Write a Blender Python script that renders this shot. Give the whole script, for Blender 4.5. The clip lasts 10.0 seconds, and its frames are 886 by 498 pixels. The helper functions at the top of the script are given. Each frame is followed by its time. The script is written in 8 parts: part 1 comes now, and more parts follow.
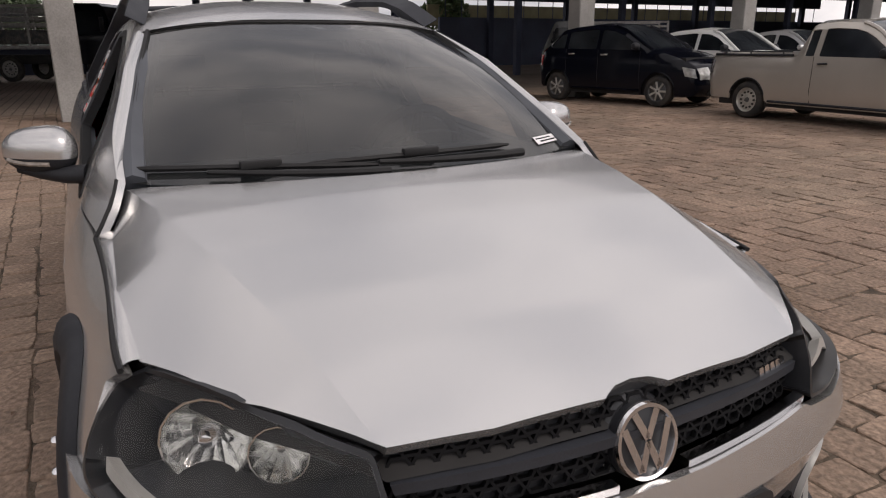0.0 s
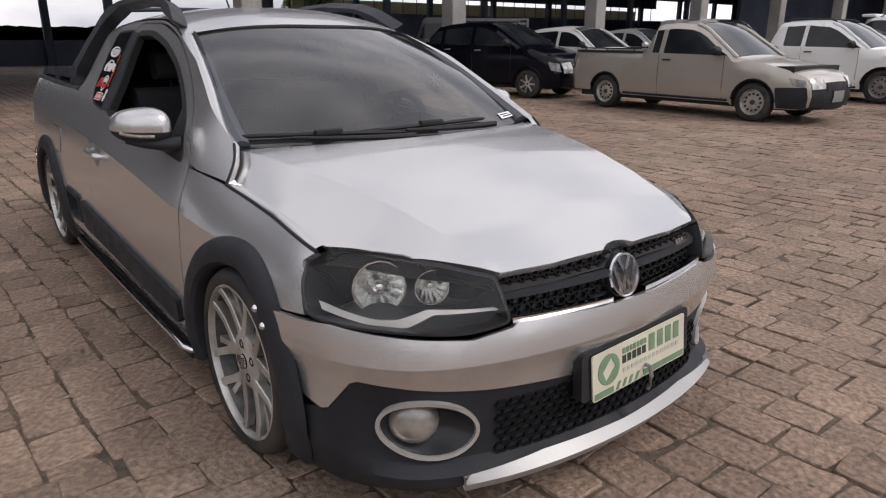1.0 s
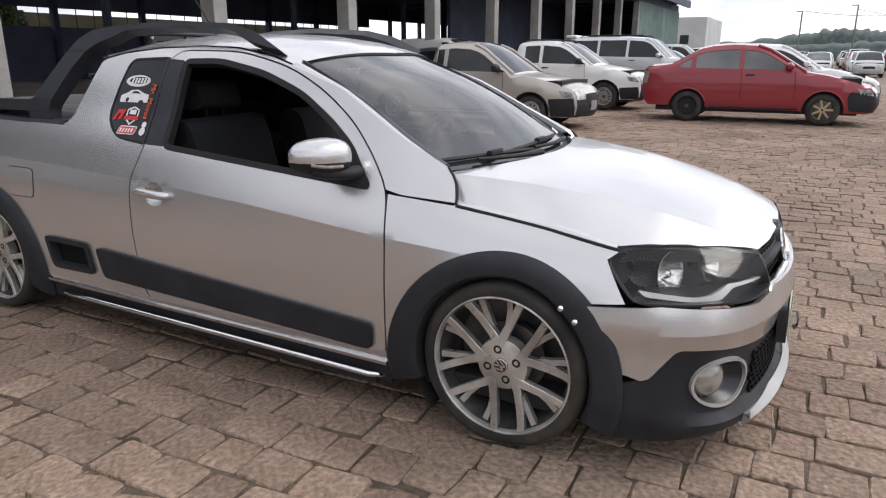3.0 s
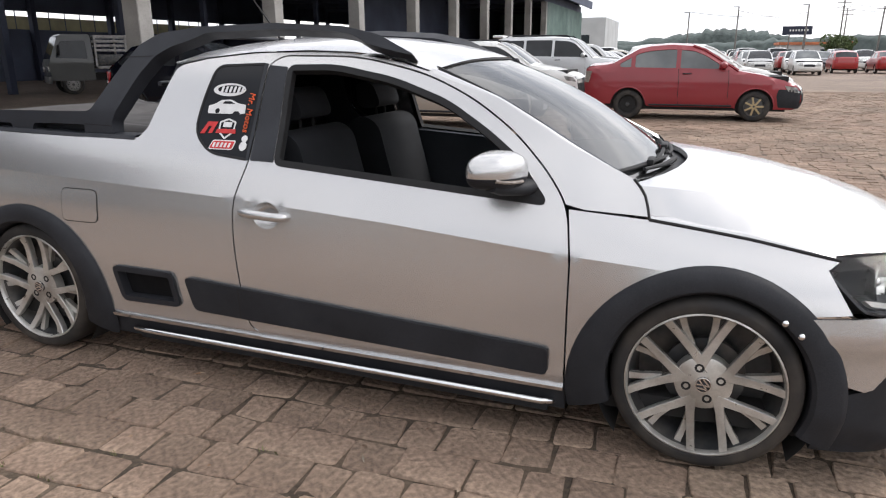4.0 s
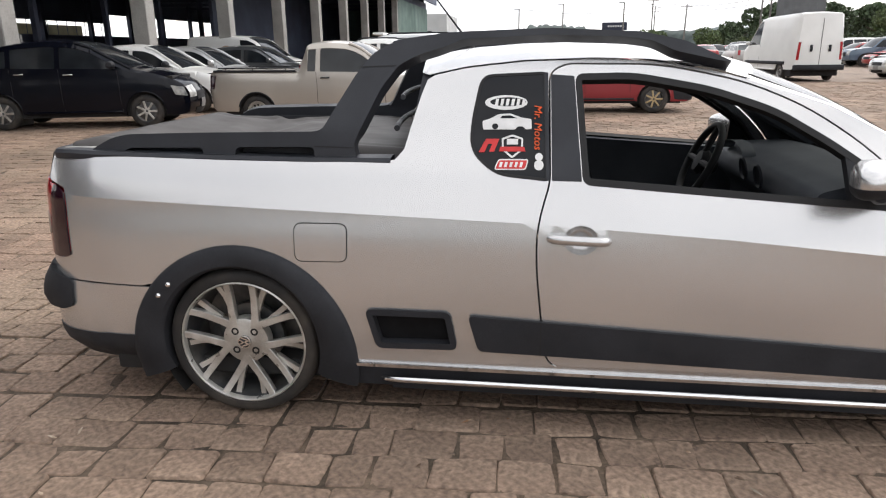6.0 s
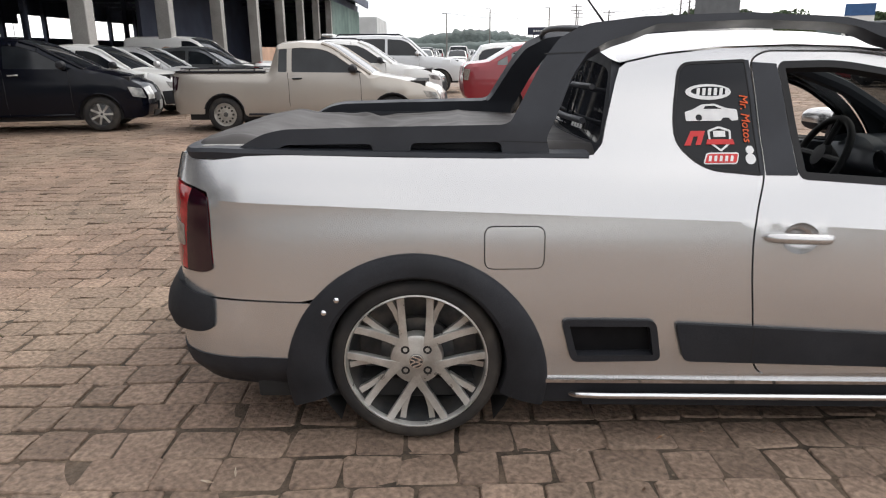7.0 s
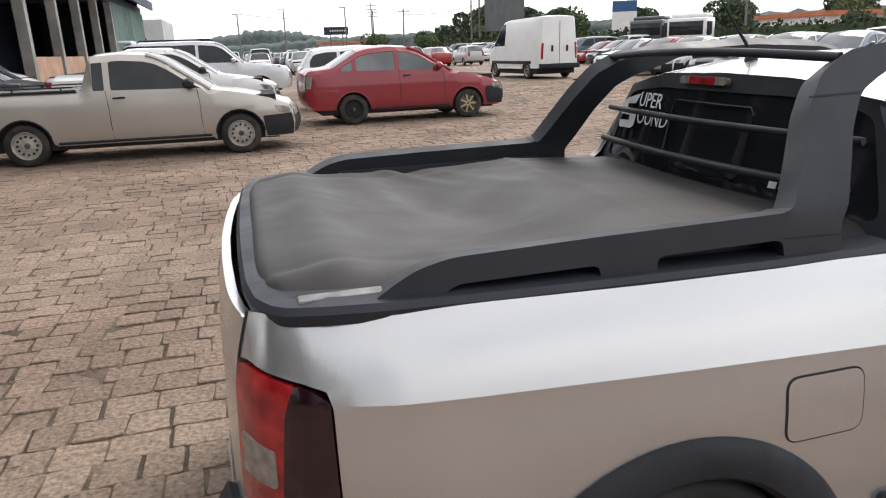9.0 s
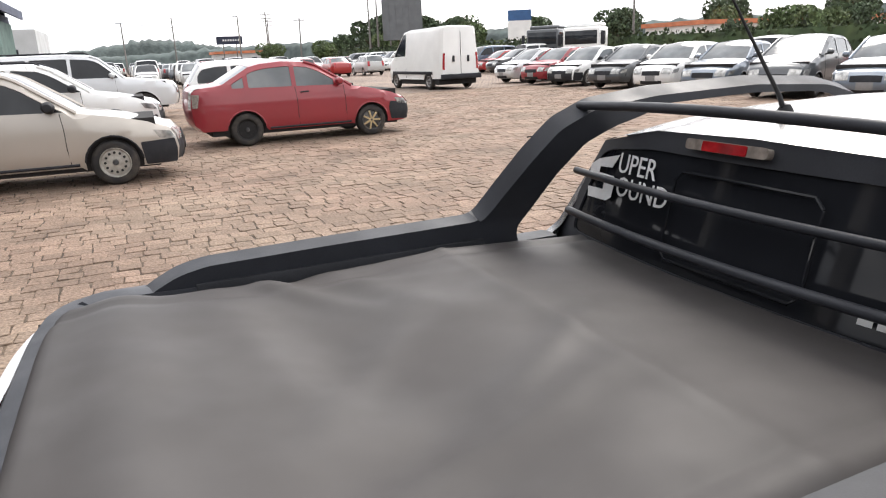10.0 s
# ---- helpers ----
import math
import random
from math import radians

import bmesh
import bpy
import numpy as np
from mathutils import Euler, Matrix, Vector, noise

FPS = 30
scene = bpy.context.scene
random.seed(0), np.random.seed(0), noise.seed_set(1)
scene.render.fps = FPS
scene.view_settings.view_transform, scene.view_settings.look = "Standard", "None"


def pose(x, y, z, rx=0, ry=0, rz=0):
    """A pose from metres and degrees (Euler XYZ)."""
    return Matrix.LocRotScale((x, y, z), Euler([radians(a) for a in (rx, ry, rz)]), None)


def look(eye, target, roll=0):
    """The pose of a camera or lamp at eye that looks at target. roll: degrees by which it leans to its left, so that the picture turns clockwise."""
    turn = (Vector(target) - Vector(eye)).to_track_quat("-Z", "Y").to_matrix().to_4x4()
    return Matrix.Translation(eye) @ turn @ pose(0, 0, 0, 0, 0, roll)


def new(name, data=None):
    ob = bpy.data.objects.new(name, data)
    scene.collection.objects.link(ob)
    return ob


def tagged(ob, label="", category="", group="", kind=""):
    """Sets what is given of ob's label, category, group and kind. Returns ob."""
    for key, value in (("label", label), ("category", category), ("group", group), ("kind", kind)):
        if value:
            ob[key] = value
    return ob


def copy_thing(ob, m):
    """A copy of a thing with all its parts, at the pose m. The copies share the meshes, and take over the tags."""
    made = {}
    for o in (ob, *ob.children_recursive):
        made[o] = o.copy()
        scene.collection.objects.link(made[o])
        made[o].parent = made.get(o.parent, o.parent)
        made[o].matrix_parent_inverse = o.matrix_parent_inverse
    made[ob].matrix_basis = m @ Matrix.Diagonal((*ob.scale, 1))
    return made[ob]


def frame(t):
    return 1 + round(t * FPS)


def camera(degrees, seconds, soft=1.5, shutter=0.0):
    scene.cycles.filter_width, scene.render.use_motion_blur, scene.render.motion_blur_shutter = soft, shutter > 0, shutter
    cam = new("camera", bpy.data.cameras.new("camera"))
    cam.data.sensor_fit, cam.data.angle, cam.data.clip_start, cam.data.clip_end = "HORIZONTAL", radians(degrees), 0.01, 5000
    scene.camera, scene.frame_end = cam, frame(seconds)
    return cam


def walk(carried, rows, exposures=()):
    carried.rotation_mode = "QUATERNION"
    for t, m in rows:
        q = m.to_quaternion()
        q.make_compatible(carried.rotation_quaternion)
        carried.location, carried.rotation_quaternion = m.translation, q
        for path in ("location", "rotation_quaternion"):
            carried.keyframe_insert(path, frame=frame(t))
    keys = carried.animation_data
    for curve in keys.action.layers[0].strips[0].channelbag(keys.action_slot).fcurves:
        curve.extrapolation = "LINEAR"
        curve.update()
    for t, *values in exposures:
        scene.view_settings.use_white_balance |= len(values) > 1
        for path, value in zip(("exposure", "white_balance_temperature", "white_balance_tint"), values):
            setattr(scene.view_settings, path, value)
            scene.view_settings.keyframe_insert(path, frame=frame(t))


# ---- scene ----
cam = camera(65.9, 10.0, 1.15)
PATH = [
    (0, (1.424, -0.689, 1.179), (-0.284, 0.178, 0.604), -0.3),
    (0.5, (1.703, -1.053, 1.2), (0.103, 0.002, 0.629), -0.2),
    (1, (1.814, -1.466, 1.206), (0.315, -0.281, 0.616), 0.2),
    (1.5, (1.686, -1.827, 1.224), (0.314, -0.499, 0.628), 0.4),
    (2, (1.448, -2.253, 1.254), (0.257, -0.748, 0.693), 0.4),
    (2.2, (1.344, -2.322, 1.253), (0.199, -0.78, 0.695), 0.3),
    (3.3, (0.542, -2.776, 1.245), (-0.253, -1.024, 0.699), 0.1),
    (3.5, (0.378, -2.827, 1.244), (-0.352, -1.048, 0.695), 0.1),
    (4, (-0.096, -2.865, 1.267), (-0.757, -1.058, 0.72), -0.1),
    (4.5, (-0.498, -3.041, 1.325), (-1.069, -1.202, 0.786), -0.2),
    (5, (-0.868, -3.058, 1.304), (-1.404, -1.21, 0.758), -0.5),
    (5.2, (-1.046, -3.036, 1.298), (-1.51, -1.165, 0.763), -0.5),
    (6.3, (-1.991, -3.015, 1.32), (-2.177, -1.106, 0.755), -0.5),
    (6.5, (-2.155, -2.967, 1.297), (-2.32, -1.053, 0.742), -0.3),
    (7, (-2.642, -2.86, 1.264), (-2.661, -0.938, 0.713), -0.4),
    (7.5, (-3.059, -2.734, 1.277), (-3.022, -0.813, 0.721), -0.9),
    (8, (-3.305, -2.508, 1.308), (-3.186, -0.589, 0.757), -1.5),
    (8.5, (-3.466, -2.211, 1.321), (-3.104, -0.324, 0.766), -1.7),
    (9, (-3.491, -1.772, 1.386), (-2.978, 0.078, 0.822), -2.0),
    (9.5, (-3.435, -1.352, 1.476), (-2.825, 0.469, 0.918), -2.0),
    (10, (-3.275, -1.018, 1.484), (-2.508, 0.744, 0.932), -2.4),
]
EXPOSURES = ((0, -0.05, 6800, 16), (0.5, 0.05, 6600, 16), (1.5, 0.28, 6350, 15), (2.2, 0.41, 6250, 14), (3.5, 0.57, 6300, 12), (5, 0.87, 6500, 10), (6.5, 0.79, 6500, 10), (7, 0.75, 6500, 10), (7.5, 0.67, 6500, 10), (8.5, 0.61, 6400, 10), (9, 0.67, 6400, 10), (9.5, 0.95, 6500, 10), (10, 1.13, 6500, 11))
walk(cam, [(t, look(eye, target, roll)) for t, eye, target, roll in PATH], EXPOSURES)
from mathutils import geometry

# ---- sky and sun: a bright, thinly overcast afternoon ----
world = bpy.data.worlds.new("overcast_sky")
scene.world = world
world.use_nodes = True
wn, wl = world.node_tree.nodes, world.node_tree.links
sky = wn.new("ShaderNodeTexSky")
sky.sky_type, sky.sun_disc, sky.sun_elevation, sky.sun_rotation = "NISHITA", False, radians(46), radians(50)
sky.air_density, sky.dust_density, sky.ozone_density = 1.0, 4.0, 1.0
coord = wn.new("ShaderNodeTexCoord")
stretch = wn.new("ShaderNodeMapping")
stretch.inputs["Scale"].default_value = (1.2, 1.2, 3.4)
clouds = wn.new("ShaderNodeTexNoise")
clouds.inputs["Scale"].default_value, clouds.inputs["Detail"].default_value, clouds.inputs["Roughness"].default_value = 2.2, 6.0, 0.55
veil = wn.new("ShaderNodeValToRGB")
veil.color_ramp.elements[0].position, veil.color_ramp.elements[0].color = 0.36, (6.4, 6.7, 7.3, 1)
veil.color_ramp.elements[1].position, veil.color_ramp.elements[1].color = 0.62, (13.2, 13.0, 12.9, 1)
cover = wn.new("ShaderNodeMix")
cover.data_type = "RGBA"
cover.inputs["Factor"].default_value = 0.88
wl.new(coord.outputs["Generated"], stretch.inputs["Vector"])
wl.new(stretch.outputs["Vector"], clouds.inputs["Vector"])
wl.new(clouds.outputs["Fac"], veil.inputs["Fac"])
wl.new(sky.outputs["Color"], cover.inputs["A"])
# the cloud is thinner, and so brighter, on the side of the sun
toward_sun = wn.new("ShaderNodeVectorMath")
toward_sun.operation = "DOT_PRODUCT"
toward_sun.inputs[1].default_value = (0.77, 0.64, 0.0)
wl.new(coord.outputs["Generated"], toward_sun.inputs[0])
thin = wn.new("ShaderNodeMapRange")
thin.inputs["From Min"].default_value, thin.inputs["From Max"].default_value = -1.0, 1.0
thin.inputs["To Min"].default_value, thin.inputs["To Max"].default_value = 0.74, 1.14
wl.new(toward_sun.outputs["Value"], thin.inputs["Value"])
shade_of_cloud = wn.new("ShaderNodeVectorMath")
shade_of_cloud.operation = "SCALE"
wl.new(veil.outputs["Color"], shade_of_cloud.inputs[0])
wl.new(thin.outputs["Result"], shade_of_cloud.inputs["Scale"])
wl.new(shade_of_cloud.outputs["Vector"], cover.inputs["B"])
wl.new(cover.outputs["Result"], wn["Background"].inputs["Color"])
wn["Background"].inputs["Strength"].default_value = 0.10
sun_data = bpy.data.lights.new("sun", "SUN")
sun_data.energy, sun_data.angle, sun_data.color = 1.15, radians(25), (1.0, 0.95, 0.88)
sun = new("sun", sun_data)
sun.matrix_world = look((6.0, 5.0, 8.0), (0, 0, 0))

# ---- materials ----
def material(name, color, rough=0.5, metal=0.0, coat=0.0, spec=0.5, var=0.0, scale=8.0, fine=0.0, fine_scale=120.0, bump=0.0, bump_scale=60.0, rvar=0.0, tint=None, per_object=0.0, per_island=0.0, transmission=0.0, ior=1.45, dist=0.004):
    """Painted, plastic, metal or mineral surface with stains at a large scale and grain at a fine one."""
    m = bpy.data.materials.new(name)
    m.use_nodes = True
    n, l = m.node_tree.nodes, m.node_tree.links
    b = n["Principled BSDF"]
    b.inputs["Base Color"].default_value = (*color, 1)
    b.inputs["Roughness"].default_value, b.inputs["Metallic"].default_value = rough, metal
    b.inputs["Coat Weight"].default_value, b.inputs["Coat Roughness"].default_value = coat, 0.06
    b.inputs["Specular IOR Level"].default_value, b.inputs["IOR"].default_value = spec, ior
    b.inputs["Transmission Weight"].default_value = transmission
    place = n.new("ShaderNodeTexCoord")
    out = None

    def noise_node(size, detail):
        t = n.new("ShaderNodeTexNoise")
        t.inputs["Scale"].default_value, t.inputs["Detail"].default_value = size, detail
        l.new(place.outputs["Object"], t.inputs["Vector"])
        return t

    def blend(fac, amount, low, high, prev):
        span = n.new("ShaderNodeMapRange")
        span.inputs["From Min"].default_value, span.inputs["From Max"].default_value = 0.3, 0.7
        span.inputs["To Min"].default_value, span.inputs["To Max"].default_value = 1 - amount, 1 + amount
        l.new(fac, span.inputs["Value"])
        hue = n.new("ShaderNodeHueSaturation")
        hue.inputs["Color"].default_value = (*color, 1)
        if prev is not None:
            l.new(prev, hue.inputs["Color"])
        l.new(span.outputs["Result"], hue.inputs["Value"])
        return hue.outputs["Color"]

    if tint is not None:
        t = noise_node(scale * 0.6, 3)
        ramp = n.new("ShaderNodeMapRange")
        ramp.inputs["From Min"].default_value, ramp.inputs["From Max"].default_value = 0.42, 0.66
        l.new(t.outputs["Fac"], ramp.inputs["Value"])
        mix = n.new("ShaderNodeMix")
        mix.data_type = "RGBA"
        mix.inputs["A"].default_value, mix.inputs["B"].default_value = (*color, 1), (*tint, 1)
        l.new(ramp.outputs["Result"], mix.inputs["Factor"])
        out = mix.outputs["Result"]
    if var:
        out = blend(noise_node(scale, 4).outputs["Fac"], var, 0, 0, out)
    if fine:
        out = blend(noise_node(fine_scale, 2).outputs["Fac"], fine, 0, 0, out)
    for amount, node, socket in ((per_object, "ShaderNodeObjectInfo", "Random"), (per_island, "ShaderNodeNewGeometry", "Random Per Island")):
        if amount:
            info = n.new(node)
            span = n.new("ShaderNodeMapRange")
            span.inputs["To Min"].default_value, span.inputs["To Max"].default_value = 1 - amount, 1 + amount
            l.new(info.outputs[socket], span.inputs["Value"])
            hue = n.new("ShaderNodeHueSaturation")
            hue.inputs["Color"].default_value = (*color, 1)
            if out is not None:
                l.new(out, hue.inputs["Color"])
            l.new(span.outputs["Result"], hue.inputs["Value"])
            out = hue.outputs["Color"]
    if out is not None:
        l.new(out, b.inputs["Base Color"])
    if rvar:
        t = noise_node(scale * 1.7, 5)
        span = n.new("ShaderNodeMapRange")
        span.inputs["From Min"].default_value, span.inputs["From Max"].default_value = 0.3, 0.7
        span.inputs["To Min"].default_value, span.inputs["To Max"].default_value = max(rough - rvar, 0.02), rough + rvar
        l.new(t.outputs["Fac"], span.inputs["Value"])
        l.new(span.outputs["Result"], b.inputs["Roughness"])
    if bump:
        t = noise_node(bump_scale, 4)
        bp = n.new("ShaderNodeBump")
        bp.inputs["Strength"].default_value, bp.inputs["Distance"].default_value = bump, dist
        l.new(t.outputs["Fac"], bp.inputs["Height"])
        l.new(bp.outputs["Normal"], b.inputs["Normal"])
    return m


def paint(name, color, metal=0.35, rough=0.34):
    return material(name, color, rough=rough, metal=metal, coat=0.7, var=0.05, scale=1.5, fine=0.05, fine_scale=900, rvar=0.05)


SILVER = material("silver_metallic_paint", (0.58, 0.576, 0.574), rough=0.27, metal=0.80, coat=0.5, var=0.03, scale=1.3)
DARK_PLASTIC = material("textured_black_plastic", (0.021, 0.022, 0.026), rough=0.62, spec=0.32, var=0.25, scale=5, fine=0.2, fine_scale=300, bump=0.25, bump_scale=700, dist=0.001, rvar=0.12)
GREY_PLASTIC = material("grey_black_plastic", (0.026, 0.028, 0.034), rough=0.5, spec=0.35, var=0.2, scale=5, fine=0.12, fine_scale=400, bump=0.15, bump_scale=500, dist=0.001, rvar=0.1)
BLACK = material("black_rubber_and_gap_shade", (0.010, 0.010, 0.011), rough=0.7, var=0.2, scale=20)
# near-black stands in for shade in gaps and wells; dark steel on rims
GAP = material("dark_steel_and_gap_shade", (0.022, 0.021, 0.021), rough=0.9, var=0.2, scale=10)
RUBBER = material("tyre_rubber", (0.018, 0.017, 0.017), rough=0.75, var=0.3, scale=12, tint=(0.045, 0.038, 0.032), bump=0.3, bump_scale=150, dist=0.001)
CHROME = material("chrome", (0.75, 0.75, 0.76), rough=0.12, metal=1.0, var=0.06, scale=14, rvar=0.06)
ALLOY = material("diamond_cut_alloy", (0.58, 0.57, 0.54), rough=0.36, metal=0.65, var=0.12, scale=14, fine=0.06, fine_scale=200, tint=(0.36, 0.34, 0.31), rvar=0.1)
ALLOY_IN = material("painted_alloy_inside", (0.075, 0.078, 0.082), rough=0.45, metal=0.6, var=0.25, scale=18, tint=(0.14, 0.13, 0.12))
STEEL = material("steel_rim", (0.30, 0.29, 0.28), rough=0.45, metal=0.7, var=0.25, scale=14)
GLASS = material("tinted_glass", (0.014, 0.015, 0.018), rough=0.04, spec=0.24, var=0.2, scale=3, rvar=0.03)
SCREEN = material("windscreen_glass", (0.034, 0.035, 0.036), rough=0.06, spec=0.7, coat=0.7, var=0.3, scale=1.4, tint=(0.052, 0.052, 0.050), rvar=0.04)
CLEAR = material("clear_lens", (0.9, 0.9, 0.9), rough=0.02, transmission=1.0, ior=1.36)
GRILLE_BLACK = material("matt_grille_black", (0.007, 0.007, 0.008), rough=0.7, spec=0.15, var=0.2, scale=20)
REFLECTOR = material("lamp_reflector", (0.72, 0.72, 0.70), rough=0.16, metal=1.0, var=0.2, scale=60, bump=0.3, bump_scale=90)
LAMP_BLACK = material("lamp_housing", (0.020, 0.021, 0.024), rough=0.32, var=0.2, scale=10)
n_, l_ = CLEAR.node_tree.nodes, CLEAR.node_tree.links
see, shine, both_ways = n_.new("ShaderNodeBsdfTransparent"), n_.new("ShaderNodeBsdfGlossy"), n_.new("ShaderNodeMixShader")
see.inputs["Color"].default_value = (0.96, 0.96, 0.95, 1)
shine.inputs["Roughness"].default_value, both_ways.inputs["Fac"].default_value = 0.04, 0.035
l_.new(see.outputs[0], both_ways.inputs[1])
l_.new(shine.outputs[0], both_ways.inputs[2])
l_.new(both_ways.outputs[0], n_["Material Output"].inputs["Surface"])
# the windscreen lets some light into the cabin
n_, l_ = SCREEN.node_tree.nodes, SCREEN.node_tree.links
see, both_ways = n_.new("ShaderNodeBsdfTransparent"), n_.new("ShaderNodeMixShader")
see.inputs["Color"].default_value, both_ways.inputs["Fac"].default_value = (0.62, 0.65, 0.64, 1), 0.30
l_.new(n_["Principled BSDF"].outputs[0], both_ways.inputs[1])
l_.new(see.outputs[0], both_ways.inputs[2])
l_.new(both_ways.outputs[0], n_["Material Output"].inputs["Surface"])
RED_LENS = material("red_lamp_lens", (0.26, 0.010, 0.014), rough=0.12, coat=0.6, var=0.35, scale=22, tint=(0.42, 0.020, 0.022))
DARK_RED = material("dark_red_lamp_lens", (0.020, 0.004, 0.009), rough=0.12, coat=0.6, var=0.2, scale=16)
CLEAR_LENS = material("grey_lamp_lens", (0.22, 0.19, 0.165), rough=0.2, coat=0.5, var=0.35, scale=40)
FOG_GLASS = material("hazy_fog_lamp_glass", (0.34, 0.32, 0.29), rough=0.22, metal=0.35, coat=0.6, var=0.35, scale=18, tint=(0.20, 0.19, 0.17))
WHITE_STICKER = material("white_sticker", (0.72, 0.72, 0.72), rough=0.5, var=0.08, scale=30)
RED_STICKER = material("red_sticker", (0.55, 0.03, 0.03), rough=0.5, var=0.1, scale=30)
ORANGE_STICKER = material("orange_sticker", (0.72, 0.10, 0.015), rough=0.5, var=0.1, scale=30)
TONNEAU = material("dull_vinyl_cover", (0.045, 0.041, 0.040), rough=0.58, spec=0.36, var=0.10, scale=3, tint=(0.053, 0.048, 0.046), bump=0.12, bump_scale=900, dist=0.0006, rvar=0.08)
FABRIC = material("seat_fabric", (0.012, 0.013, 0.016), rough=0.9, var=0.2, scale=9, bump=0.4, bump_scale=400, dist=0.001)
TRIM_IN = material("cabin_plastic", (0.066, 0.072, 0.084), rough=0.6, var=0.15, scale=6, bump=0.15, bump_scale=400, dist=0.001)
PLATE_WHITE = material("cream_plate", (0.60, 0.57, 0.46), rough=0.45, var=0.08, scale=12)
PLATE_GREEN = material("green_print", (0.16, 0.25, 0.15), rough=0.5, var=0.12, scale=30)
PLATE_DARK = material("dark_print", (0.03, 0.05, 0.035), rough=0.5, var=0.1, scale=30)


# ---- mesh helpers ----
RIGHT, UP, FRONT = (0, -1, 0), (0, 0, 1), (1, 0, 0)


def finish(bm, angle=38.0):
    """Smooth faces with hard edges where they meet at more than the angle."""
    limit = radians(angle)
    for f in bm.faces:
        f.smooth = True
    for e in bm.edges:
        if len(e.link_faces) == 2 and e.calc_face_angle(0) > limit:
            e.smooth = False
    return bm


def part(name, bm, material_, parent=None, label="", angle=38.0):
    """Links a bmesh as one mesh object under a thing or a part."""
    finish(bm, angle)
    me = bpy.data.meshes.new(name)
    bm.to_mesh(me)
    bm.free()
    for m in (material_ if isinstance(material_, (list, tuple)) else (material_,)):
        me.materials.append(m)
    ob = new(name, me)
    if parent is not None:
        ob.parent = parent
    if label:
        tagged(ob, label)
    return ob


def thing(name, label, category, m=None, group="", kind=""):
    ob = new(name)
    ob.empty_display_size = 0.2
    if m is not None:
        ob.matrix_basis = m
    return tagged(ob, label, category, group, kind)


def mirrored(bm):
    """A copy of a bmesh on the other side of the middle plane y = 0."""
    out = bm.copy()
    for v in out.verts:
        v.co.y = -v.co.y
    bmesh.ops.reverse_faces(out, faces=out.faces[:])
    return out


def both(name, bm, material_, parent, label="", angle=38.0):
    """A part and its mirror image: right one first."""
    other = mirrored(bm)
    return part(name, bm, material_, parent, label, angle), part(name, other, material_, parent, label, angle)


def inside(p, poly):
    x, y, hit = p[0], p[1], False
    for i in range(len(poly)):
        (x1, y1), (x2, y2) = poly[i - 1][:2], poly[i][:2]
        if (y1 > y) != (y2 > y) and x < (x2 - x1) * (y - y1) / (y2 - y1) + x1:
            hit = not hit
    return hit


def area2(poly):
    return sum(poly[i - 1][0] * poly[i][1] - poly[i][0] * poly[i - 1][1] for i in range(len(poly))) / 2


def rounded(poly, r, steps=5):
    """The polygon with its corners rounded; r may be one radius or one for each corner."""
    out = []
    for i, p in enumerate(poly):
        rr = r[i] if isinstance(r, (list, tuple)) else r
        p, a, b = Vector(p[:2]), Vector(poly[i - 1][:2]), Vector(poly[(i + 1) % len(poly)][:2])
        u, v = (a - p), (b - p)
        cut = min(rr, u.length * 0.48, v.length * 0.48)
        if cut < 1e-4:
            out.append(tuple(p))
            continue
        s, e = p + u.normalized() * cut, p + v.normalized() * cut
        for k in range(steps + 1):
            t = k / steps
            out.append(tuple(s * (1 - t) ** 2 + p * 2 * t * (1 - t) + e * t * t))
    return out


def grown(poly, d):
    """The polygon moved outwards by d (inwards where d is negative)."""
    sign, out = (1 if area2(poly) > 0 else -1), []
    for i, p in enumerate(poly):
        p, a, b = Vector(p[:2]), Vector(poly[i - 1][:2]), Vector(poly[(i + 1) % len(poly)][:2])
        u, v = (p - a), (b - p)
        if u.length < 1e-6 or v.length < 1e-6:
            out.append(tuple(p))
            continue
        n1, n2 = Vector((u.y, -u.x)).normalized() * sign, Vector((v.y, -v.x)).normalized() * sign
        n = n1 + n2
        n = n / max(n.length_squared / 2, 0.5)
        out.append(tuple(p + n * d))
    return out


def arc(cx, cy, r, a0, a1, n=14):
    return [(cx + r * math.cos(radians(a0 + (a1 - a0) * k / n)), cy + r * math.sin(radians(a0 + (a1 - a0) * k / n))) for k in range(n + 1)]


